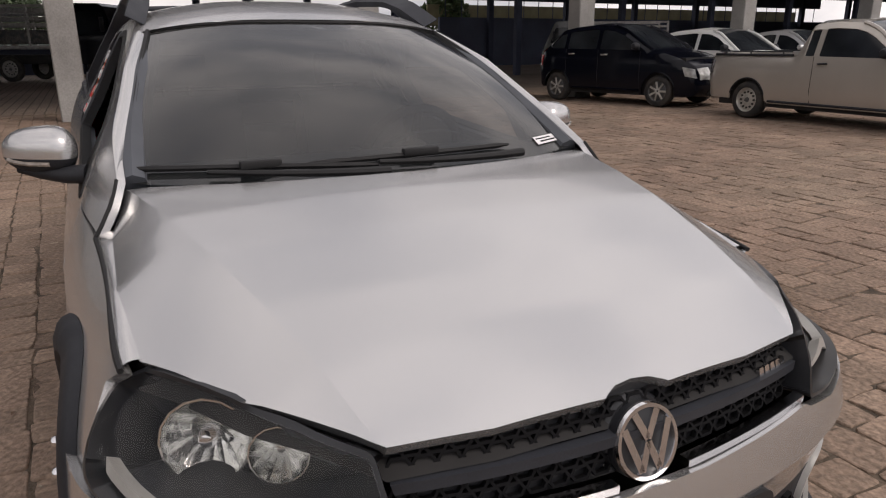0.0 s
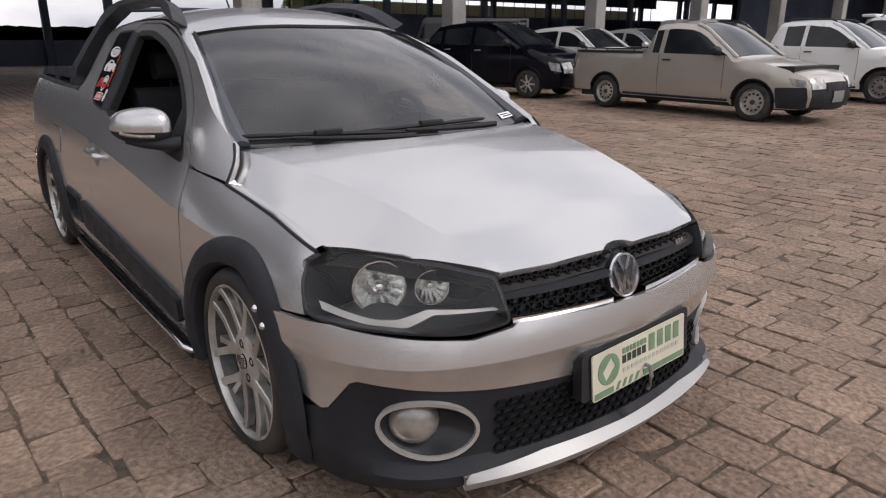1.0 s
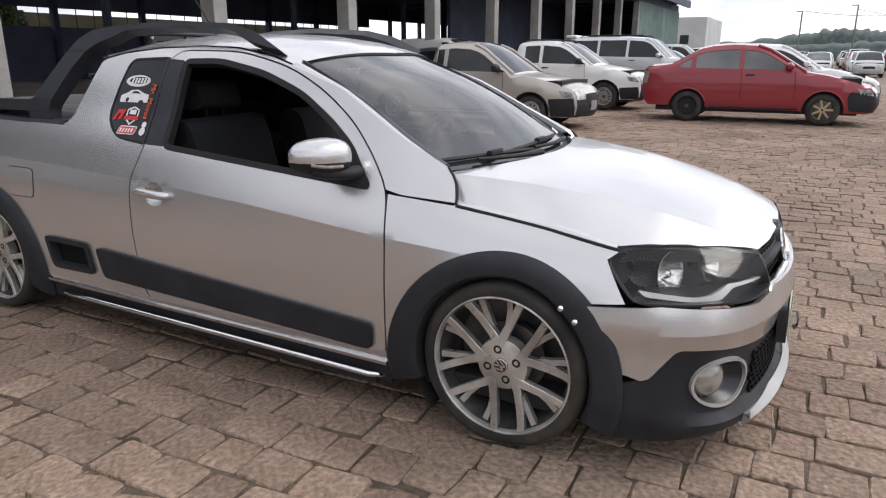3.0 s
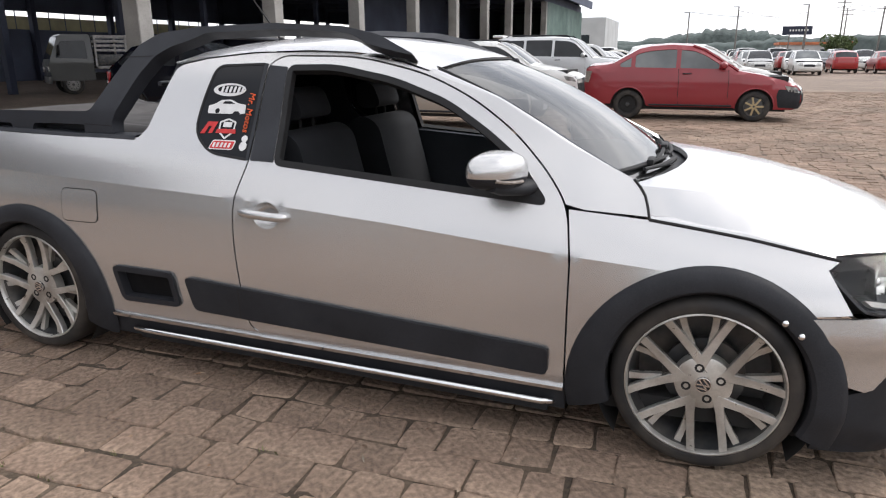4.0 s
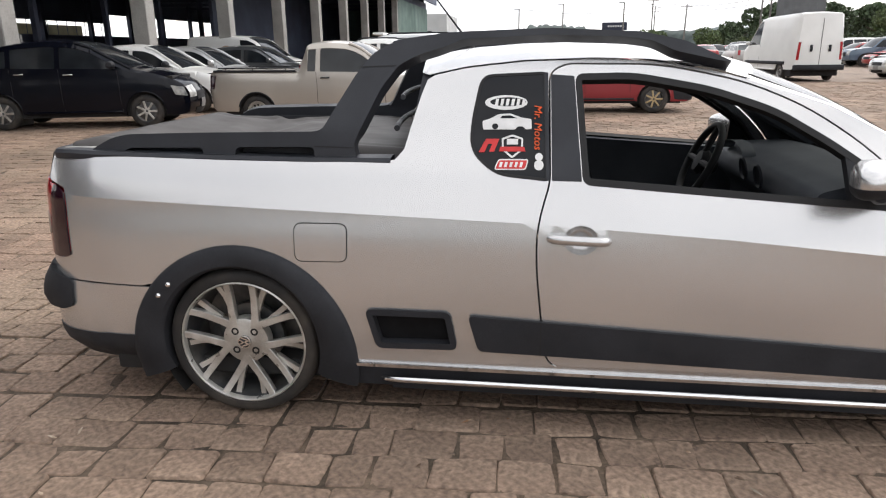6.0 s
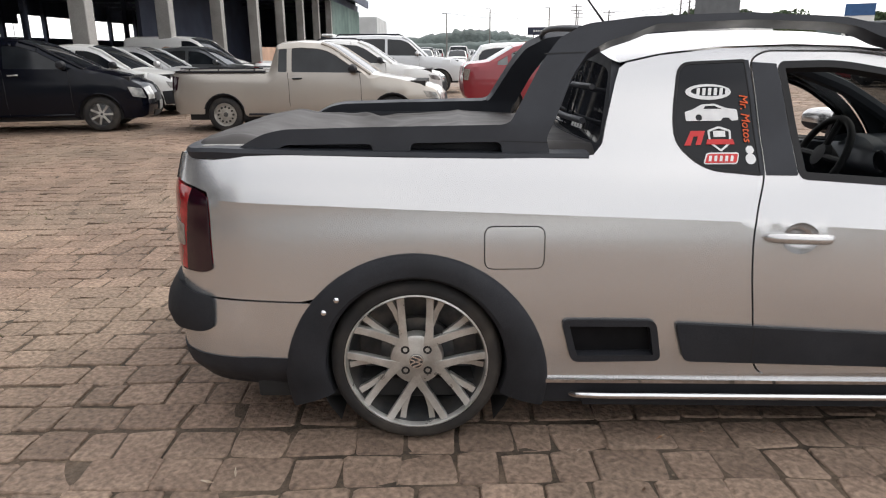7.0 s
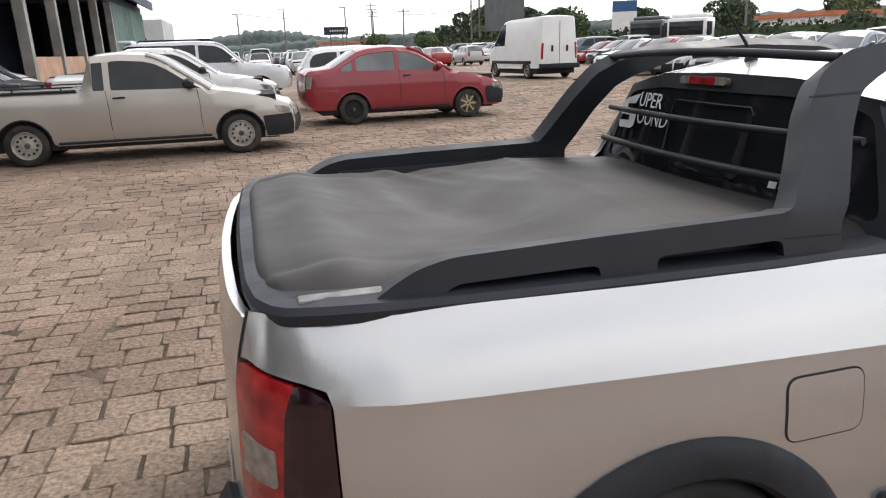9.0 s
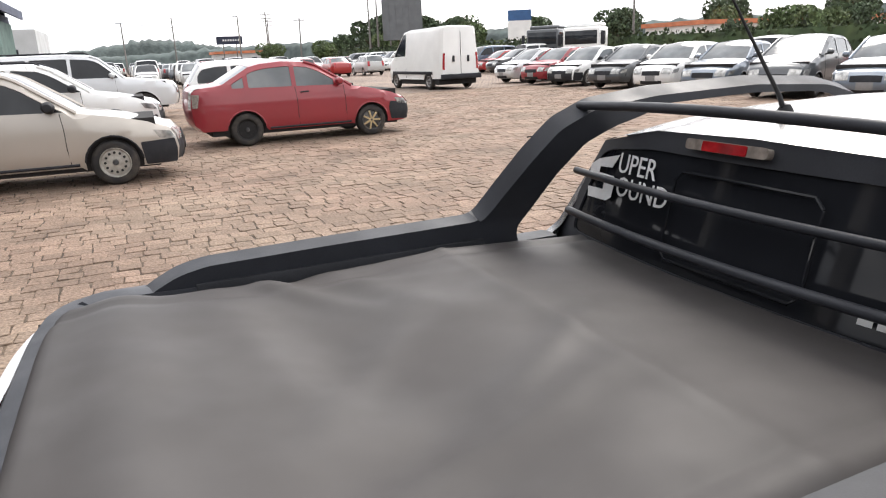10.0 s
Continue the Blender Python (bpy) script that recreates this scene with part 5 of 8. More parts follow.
part("bed_inside", box_bm((-3.48, -0.62, 0.40), (-2.2, 0.62, 0.90)), GAP, truck)

# tail lamps
LAMP_T = rounded([(-0.848, 0.600), (-0.838, 0.828), (-0.80, 0.850), (-0.65, 0.872), (-0.615, 0.868), (-0.615, 0.605), (-0.70, 0.588), (-0.80, 0.590)], [0.03, 0.03, 0.03, 0.02, 0.02, 0.03, 0.02, 0.02])
lamps = both("tail_lamp", panel(LAMP_T, lambda u, z: tail(u, z, 0.004), 0.025, (), 0.02, (-1, -0.4, 0)), RED_LENS, truck, "red tail lamp wrapping round the corner")
for lamp, s in zip(lamps, (1, -1)):
    for nm, pts, mat, o in (("dark_lens", [(-0.851, 0.598), (-0.841, 0.831), (-0.800, 0.853), (-0.772, 0.857), (-0.755, 0.80), (-0.742, 0.60), (-0.745, 0.588), (-0.80, 0.587)], DARK_RED, 0.0065),
                            ("reverse_lens", [(-0.735, 0.665), (-0.732, 0.735), (-0.635, 0.748), (-0.635, 0.672)], CLEAR_LENS, 0.0065)):
        b = panel(rounded(pts, 0.010), lambda u, z: tail(u, z, o), 0.02, (), 0.006, (-1, -0.4, 0))
        part(nm, mirrored(b) if s < 0 else b, mat, lamp)

# rear bumper
mid_p = -3.30 - TAIL_END + 0.002
rear_arch = [(-2.753 - math.sqrt(0.36 ** 2 - (z - 0.285) ** 2), z) for z in span(0.30, 0.494, 6)]
both("rear_bumper", panel(rear_arch + [(-3.40, 0.501), (mid_p, 0.505), (mid_p, 0.300)], rear_skin, 0.03, (), 0.02, (-1, -1, 0)), SILVER, truck)
both("bumper_pad", panel(rounded([(-3.408, 0.405), (-3.406, 0.504), (-3.47, 0.518), (-3.58, 0.542), (-3.80, 0.545), (-3.80, 0.385), (-3.45, 0.388)], 0.02), lambda p, z: skin(p, z, 0.014 + 0.034 * min(max((-3.42 - p) / 0.12, 0.0), 1.0) * float(np.interp(z, (0.385, 0.43, 0.475, 0.51, 0.545), (0.5, 1.0, 0.95, 0.6, 0.0)))), 0.03, (), 0.05, (-1, -0.5, 0)), DARK_PLASTIC, truck, "black plastic bumper pad")
both("rear_valance", panel([(-3.14, 0.17), (-3.11, 0.302), (mid_p, 0.302), (mid_p, 0.185), (-3.30, 0.175)], lambda p, z: skin(p, z, 0.008 - 0.6 * max(0, 0.26 - z)), 0.03, (), 0.03, (-1, -0.5, 0)), DARK_PLASTIC, truck)

# front bumper: silver skin, black lower part, bright chin
GREY_TRIM = material("dull_silver_trim", (0.46, 0.45, 0.43), rough=0.35, metal=0.4, var=0.1, scale=20)
CHIN_SILVER = material("dull_silver_plastic", (0.38, 0.38, 0.375), rough=0.42, metal=0.3, var=0.08, scale=5, fine=0.06, fine_scale=300)
def arch_u(z):
    """Arc length at which the bumper meets the front arch."""
    x = math.sqrt(max(0.36 ** 2 - (z - 0.285) ** 2, 0.0))
    return -float(np.interp(x, NOSE_X[:200], -NOSE_U[:200]))


arch_edge = [(arch_u(z), z) for z in span(0.30, 0.538, 10)]
half = arch_edge[2:] + [(-0.985, 0.545), (-0.86, 0.556), (-0.694, 0.546), (-0.51, 0.532), (-0.405, 0.548), (-0.39, 0.556), (-0.10, 0.545), (0, 0.545)]
low = [(0, 0.362), (-0.20, 0.368), (-0.46, 0.388), (-0.694, 0.415), (-0.79, 0.422), (-0.812, 0.412), (-0.88, 0.330), (-0.905, 0.322)]
both("front_bumper", panel(half + low, lambda u, z: bumper(u, z), 0.028, (), 0.02, (1, -0.6, 0), False, [[(u, 0.472) for u in span(-0.88, 0.0, 40)]]), SILVER, truck)
FOG = [(-0.615 + 0.128 * math.cos(a), 0.292 - 0.10 * 0.128 * math.cos(a) + 0.076 * math.sin(a)) for a in span(0, 2 * math.pi, 32)[:-1]]
low_half = [(u, z - 0.003) for u, z in low[::-1]] + [(0.0, 0.105), (-0.50, 0.105), (-0.80, 0.105), (arch_u(0.12), 0.11), (arch_u(0.30), 0.30), (-0.915, 0.320)]
LOWER_GRILLE = rounded([(-0.455, 0.200), (-0.43, 0.345), (-0.2, 0.345), (0.0, 0.345), (0.0, 0.195), (-0.3, 0.195)], [0.02, 0.02, 0, 0, 0, 0])
both("lower_bumper", panel(low_half, lambda u, z: bumper(u, z, -0.004), 0.028, [grown(FOG, -0.004)], 0.03, (1, -0.6, 0)), DARK_PLASTIC, truck, "black plastic lower bumper")
part("chin", panel(rounded([(-0.525, 0.118), (-0.535, 0.182), (-0.30, 0.188), (0, 0.186), (0.30, 0.188), (0.535, 0.182), (0.525, 0.118), (0, 0.118)], [0.01, 0.02, 0, 0, 0, 0.02, 0.01, 0]), lambda u, z: bumper(u, z, 0.016), 0.03, (), 0.03, (1, 0, 0)), CHIN_SILVER, truck, "dull silver skid plate under the bumper")
hexes = bmesh.new()
for j in range(7):
    for i in range(-11, 12):
        u, z = i * 0.038 + (0.019 if j % 2 else 0), 0.212 + j * 0.020
        if abs(u) < 0.44:
            ring = [(u + 0.021 * c, z + 0.0122 * s) for c, s in ((1, 0), (0.6, 1), (-0.6, 1), (-1, 0), (-0.6, -1), (0.6, -1))]
            merged(hexes, panel(ring, lambda a, b: bumper(a, b, 0.005), 0.05, [grown(ring, -0.0042)], 0.010, FRONT))
part("lower_grille", hexes, GRILLE_BLACK, truck, "black honeycomb lower grille")

# fog lamps
for s in (1, -1):
    ring = panel(grown(FOG, 0.006), lambda u, z: bumper(u, z, 0.008), 0.02, [grown(FOG, -0.004)], 0.02, (1, -0.6, 0))
    cupb = sheet(lambda k, a: (lambda f: nose(-0.615 + (0.126 * f) * math.cos(a), 0.292 - 0.0126 * f * math.cos(a) + 0.074 * f * math.sin(a), bumper_out(-0.615, 0.29) - 0.055 * (1 - f ** 3)))(max(k, 0.02)), span(0, 1, 8), span(0, 2 * math.pi, 32), (1, -0.6, 0))
    c = Vector(nose(-0.655, 0.300, bumper_out(-0.655, 0.3) - 0.040))
    glass = turned([(0, 0.045), (0.02, 0.043), (0.045, 0.034), (0.060, 0.018), (0.066, 0.0), (0.066, -0.03)], Matrix.Translation(c) @ Vector((0.80, -0.55, 0.0)).to_track_quat("Z", "Y").to_matrix().to_4x4(), 28)
    if s < 0:
        ring, cupb, glass = mirrored(ring), mirrored(cupb), mirrored(glass)
    fog = part("fog_lamp", cupb, LAMP_BLACK, truck, "round fog lamp in an oval bright ring")
    part("ring", ring, GREY_TRIM, fog)
    part("glass", glass, FOG_GLASS, fog)

# grille with honeycomb, bright strip and emblem
GRILLE = [(-0.425, 0.662), (-0.398, 0.556), (-0.10, 0.545), (0.10, 0.545), (0.398, 0.556), (0.425, 0.662), (0.2, 0.672), (-0.2, 0.672)]
grille = part("grille", panel(GRILLE, lambda u, z: nose(u, z, -0.055 - 0.25 * (z - 0.55)), 0.05, (), 0.02, FRONT), LAMP_BLACK, truck, "black honeycomb grille")
cells = bmesh.new()
for j in range(5):
    for i in range(-11, 12):
        u, z = i * 0.038 + (0.019 if j % 2 else 0), 0.568 + j * 0.021
        if abs(u) < 0.40 and abs(z - 0.613) > 0.012:
            ringp = [(u + 0.020 * c, z + 0.0115 * s) for c, s in ((1, 0), (0.6, 1), (-0.6, 1), (-1, 0), (-0.6, -1), (0.6, -1))]
            merged(cells, panel(ringp, lambda a, b: nose(a, b, -0.042 - 0.25 * (b - 0.55)), 0.05, [grown(ringp, -0.0045)], 0.010, FRONT))
part("honeycomb", cells, GRILLE_BLACK, grille)
part("crossbar", panel([(-0.41, 0.603), (-0.415, 0.620), (0.415, 0.620), (0.41, 0.603)], lambda u, z: nose(u, z, -0.038), 0.04, (), 0.02, FRONT), GREY_PLASTIC, grille)
part("bright_strip", panel([(-0.400, 0.553), (-0.402, 0.566), (-0.07, 0.556), (-0.07, 0.543)], lambda u, z: nose(u, z, -0.010), 0.03, (), 0.02, FRONT), CHROME, grille)
part("bright_strip", panel([(0.400, 0.553), (0.402, 0.566), (0.07, 0.556), (0.07, 0.543)], lambda u, z: nose(u, z, -0.010), 0.03, (), 0.02, FRONT), CHROME, grille)
for k in range(5):
    part("badge_bar", panel(rounded([(0.30 + k * 0.019, 0.614), (0.30 + k * 0.019, 0.634), (0.314 + k * 0.019, 0.634), (0.314 + k * 0.019, 0.614)], 0.004), lambda u, z: nose(u, z, -0.030 - 0.25 * (z - 0.55)), 0.02, (), 0.006, FRONT), CHROME, grille)
EM = pose(0.748, 0.0, 0.597, 0, 0, 0) @ Matrix.Rotation(radians(90 - 14), 4, "Y") @ Matrix.Rotation(radians(90), 4, "Z")


def emblem(m, r, parent, rim=0.010):
    base = part("emblem", turned([(0, 0.001), (r * 0.8, 0.001), (r, -0.004), (r, -0.02)], m, 32), LAMP_BLACK, parent, "round bright emblem")
    part("ring", turned([(r * 0.84, 0.0), (r * 0.87, 0.006), (r * 0.97, 0.006), (r * 1.0, 0.0)], m, 36), CHROME, base)
    w = r * 0.20
    for x0, y0, x1, y1 in ((-0.36, 0.78, 0.0, 0.08), (0.36, 0.78, 0.0, 0.08), (-0.72, 0.46, -0.28, -0.72), (0.72, 0.46, 0.28, -0.72), (-0.28, -0.72, 0.0, 0.0), (0.28, -0.72, 0.0, 0.0)):
        d = Vector((x1 - x0, y1 - y0)).normalized()
        n = Vector((-d.y, d.x)) * w / 2
        a, b = Vector((x0, y0)) * r, Vector((x1, y1)) * r
        part("stroke", panel([tuple(a + n), tuple(b + n), tuple(b - n), tuple(a - n)], lambda x, y: m @ Vector((x, y, 0.006)), 0.05, (), 0.006, m.to_3x3() @ Vector((0, 0, 1))), CHROME, base)
    return base


emblem(EM, 0.061, truck)
part("emblem_seat", turned([(0, 0.0), (0.060, 0.0), (0.066, -0.006), (0.068, -0.06)], pose(0.730, 0, 0.600) @ Matrix.Rotation(radians(76), 4, "Y"), 32), LAMP_BLACK, truck)

# headlights: black housing, two bowls, a bright lower trim and a clear cover


def oval_ring(cx, cz, rx, rz, n=24):
    return [(cx + rx * math.cos(a), cz + rz * math.sin(a)) for a in span(0, 2 * math.pi, n)[:-1]]


LIGHT = rounded([(-1.035, 0.662), (-0.985, 0.692), (-0.93, 0.697), (-0.80, 0.700), (-0.70, 0.698), (-0.55, 0.686), (-0.438, 0.668), (-0.408, 0.560), (-0.51, 0.543), (-0.694, 0.556), (-0.905, 0.558), (-0.945, 0.568)], [0.02, 0.01, 0, 0, 0, 0, 0.01, 0.02, 0.05, 0.05, 0.02, 0.02])
HOOD_EDGE = ((0.20, 0.686), (0.325, 0.672), (0.53, 0.548), (0.675, 0.415), (0.70, 0.33))


def hood_gap(u):
    """How far inside the plan curve the hood's edge lies at arc length u."""
    p, best = Vector(nose(u, 0.0)).to_2d(), 1.0
    n = Vector(nose(u, 0.0, 1.0)).to_2d() - p
    for a, b in zip(HOOD_EDGE, HOOD_EDGE[1:]):
        hit = geometry.intersect_line_line_2d(p, p - 0.5 * n, (a[0], -a[1]), (b[0], -b[1]))
        if hit is not None:
            best = min(best, (hit - p).length)
    return best if best < 0.5 else 0.10


def lens(u, z, o=0.0):
    """The lamp's clear cover, leaning back under the edge of the hood."""
    t = min(max((z - 0.565) / 0.125, 0.0), 1.0)
    low, top = bumper_out(u, 0.565) + 0.004, 0.006 - min(hood_gap(max(min(u, -0.42), -0.95)), 0.16)
    return nose(u, z, low + (top - low) * (0.35 * t + 0.65 * t * t) + o)


def inner_bowl(c, r, deep):
    f = Vector((0.86, -0.36, 0.10)).normalized()
    prof = [(r * 1.05, 0.006), (r, 0.006), (r * 0.98, 0.0)] + [(r * k, -deep * (1 - k * k)) for k in (0.93, 0.85, 0.7, 0.5, 0.3, 0.2)] + [(r * 0.2, -deep * 0.5), (r * 0.14, -deep * 0.35), (0, -deep * 0.32)]
    return turned(prof, Matrix.Translation(c) @ f.to_track_quat("Z", "Y").to_matrix().to_4x4(), 16)


for s in (1, -1):
    pieces = [("housing", panel(LIGHT, lambda u, z: lens(u, z, -0.17), 0.03, [], 0.0, (1, -0.6, 0.2)), LAMP_BLACK, ""),
              ("rim", panel(grown(LIGHT, 0.002), lambda u, z: lens(u, z, 0.0), 0.03, [grown(LIGHT, -0.006)], 0.16, (1, -0.6, 0.2)), LAMP_BLACK, ""),
              ("main_bowl", inner_bowl((0.462, -0.600, 0.612), 0.066, 0.055), REFLECTOR, "bright reflector bowl"),
              ("small_bowl", inner_bowl((0.566, -0.515, 0.624), 0.042, 0.045), REFLECTOR, "small bright reflector bowl"),
              ("bulb_cap", turned([(0, 0.016), (0.010, 0.013), (0.016, 0.004), (0.016, -0.02)], Matrix.Translation((0.452, -0.596, 0.610)) @ Vector((0.86, -0.36, 0.10)).to_track_quat("Z", "Y").to_matrix().to_4x4(), 16), CHROME, ""),
              ("trim", panel(rounded([(-0.930, 0.592), (-0.74, 0.573), (-0.70, 0.576), (-0.615, 0.600), (-0.44, 0.592), (-0.43, 0.586), (-0.60, 0.588), (-0.665, 0.562), (-0.72, 0.558), (-0.91, 0.576)], 0.004), lambda u, z: lens(u, z, -0.020), 0.02, (), 0.02, (1, -0.6, 0.2)), GREY_TRIM, "dull silver trim in the lamp"),
              ("cover", panel(grown(LIGHT, -0.004), lambda u, z: lens(u, z, 0.002), 0.03, (), 0.004, (1, -0.6, 0.2)), CLEAR, "clear lamp cover")]
    light = None
    for nm, b, mat, lb in pieces:
        b = mirrored(b) if s < 0 else b
        if light is None:
            light = part("headlight", b, mat, truck, "black headlight with round reflectors behind a clear cover")
        else:
            ob = part(nm, b, mat, light, lb, 9.0 if "bowl" in nm else 38.0)
            if nm == "cover":
                ob.visible_shadow = False

# dealer plate in the place of the number plate
plate_m = pose(0.806, 0.030, 0.368) @ Matrix.Rotation(radians(3), 4, "X") @ Matrix.Rotation(radians(90), 4, "Z") @ Matrix.Rotation(radians(86), 4, "X")
plate = part("plate", panel(rounded([(-0.203, -0.066), (-0.203, 0.066), (0.203, 0.066), (0.203, -0.066)], 0.008), lambda x, y: plate_m @ Vector((x, y, 0)), 0.1, (), 0.004, FRONT), PLATE_WHITE, truck, "cream dealer plate with green print")


def print_bar(name, x0, y0, x1, y1, mat, sl=0.0):
    part(name, panel([(x0, y0), (x0 + sl, y1), (x1 + sl, y1), (x1, y0)], lambda x, y: plate_m @ Vector((x, y, 0.0015)), 0.2, (), 0.001, FRONT), mat, plate)


for k in range(4):
    print_bar("print_bar", 0.034 + k * 0.038, 0.004, 0.060 + k * 0.038, 0.054, PLATE_GREEN)
for k in range(7):
    print_bar("print_bar", -0.080 + k * 0.0152, 0.034, -0.069 + k * 0.0152, 0.050, PLATE_GREEN)
for k in range(5):
    print_bar("print_bar", -0.082 + k * 0.0215, 0.006, -0.066 + k * 0.0215, 0.029, PLATE_DARK)
PALE_PRINT = material("pale_green_print", (0.46, 0.47, 0.38), 0.5)
for k in range(14):
    print_bar("print_bar", -0.080 + k * 0.0185, -0.020, -0.067 + k * 0.0185, -0.007, PALE_PRINT)
print_bar("print_foot", -0.197, -0.062, -0.120, -0.044, PLATE_GREEN)
print_bar("print_foot", 0.010, -0.062, 0.197, -0.044, PLATE_GREEN)
for k in range(4):
    print_bar("print_stripe", -0.112 + k * 0.027, -0.062, -0.100 + k * 0.027, -0.040, PLATE_GREEN, 0.012)
part("print_globe", panel(arc(-0.138, 0.010, 0.044, 0, 360, 20)[:-1], lambda x, y: plate_m @ Vector((x, y, 0.0015)), 0.1, [[(-0.150, -0.022), (-0.112, 0.012), (-0.128, 0.042), (-0.163, 0.008)]], 0.001, FRONT), PLATE_GREEN, plate)
part("plate_holder", panel(rounded([(-0.240, -0.058), (-0.232, 0.078), (0.232, 0.078), (0.232, -0.06)], 0.02), lambda x, y: plate_m @ Vector((x, y, -0.008)), 0.1, (), 0.03, FRONT), LAMP_BLACK, truck)
part("tow_hook", tube([plate_m @ Vector(p) for p in ((0.015, -0.03, 0.004), (0.015, -0.03, 0.02), (0.014, -0.06, 0.024), (0.012, -0.085, 0.02), (0.016, -0.10, 0.012), (0.024, -0.09, 0.01))], 0.006, 8), STEEL, truck, "rusty wire hook")

# mirrors
def mirror_shell(a, b):
    """Housing of the door mirror, boxy and tapering: a round it, b from the outer end to the arm."""
    r = (1 - abs(2 * min(max(b, 0.0), 1.0) - 1) ** 3.5) ** 0.5
    ca, sa = math.cos(a), math.sin(a)
    ca, sa = math.copysign(abs(ca) ** 0.72, ca), math.copysign(abs(sa) ** 0.72, sa)
    y = -0.730 - 0.180 * (1 - b)
    h = 0.066 * r * (1.0 - 0.26 * (1 - b) ** 2)
    d = 0.092 * r * (0.78 + 0.22 * b)
    return (-0.650 - 0.058 * (1 - b) + d * ca * (1.05 if ca > 0 else 0.75), y, 0.915 + h * sa * (1.0 if sa > 0 else 0.95))


shell = sheet(mirror_shell, span(0, 2 * math.pi, 28), (0.0, 0.004, 0.02, 0.05, 0.1, 0.16, 0.24, 0.34, 0.44, 0.54, 0.64, 0.74, 0.84, 0.9, 0.95, 0.98, 0.996, 1.0))
bmesh.ops.remove_doubles(shell, verts=shell.verts[:], dist=1e-5)
bmesh.ops.recalc_face_normals(shell, faces=shell.faces[:])
upper, lower = shell.copy(), shell
bmesh.ops.bisect_plane(upper, geom=upper.verts[:] + upper.edges[:] + upper.faces[:], plane_co=(0, 0, 0.876), plane_no=(0, 0.03, 1), clear_inner=True)
bmesh.ops.bisect_plane(lower, geom=lower.verts[:] + lower.edges[:] + lower.faces[:], plane_co=(0, 0, 0.876), plane_no=(0, 0.03, 1), clear_outer=True)
caps = both("mirror", upper, SILVER, truck, "silver door mirror with a black foot")
for cap_ob, s in zip(caps, (1, -1)):
    lo_b = lower.copy() if s > 0 else mirrored(lower)
    part("mirror_base", lo_b, DARK_PLASTIC, cap_ob)
    foot = tube([(-0.67, -0.87, 0.876), (-0.65, -0.82, 0.862), (-0.60, -0.76, 0.856), (-0.585, -0.715, 0.856)], [0.022, 0.026, 0.030, 0.032], 12, True, 0.8)
    part("foot", mirrored(foot) if s < 0 else foot, DARK_PLASTIC, cap_ob)
    strip = tube([Vector(mirror_shell(a, b)) + Vector((0.001, -0.001, 0)) for a, b in ((-0.36, 0.10), (-0.36, 0.2), (-0.36, 0.35), (-0.36, 0.5), (-0.36, 0.62))], 0.006, 8)
    part("indicator", mirrored(strip) if s < 0 else strip, CLEAR_LENS, cap_ob)
lower.free()

part("aerial", tube([(-1.985, 0.06, 1.335), (-2.005, 0.06, 1.37), (-2.045, 0.06, 1.42), (-2.20, 0.06, 1.62)], [0.006, 0.0052, 0.0042, 0.0018], 8), BLACK, truck, "thin black roof aerial")
part("aerial_base", turned([(0, 0.020), (0.010, 0.018), (0.017, 0.006), (0.021, -0.012)], pose(-1.98, 0.06, 1.328), 16), BLACK, truck)

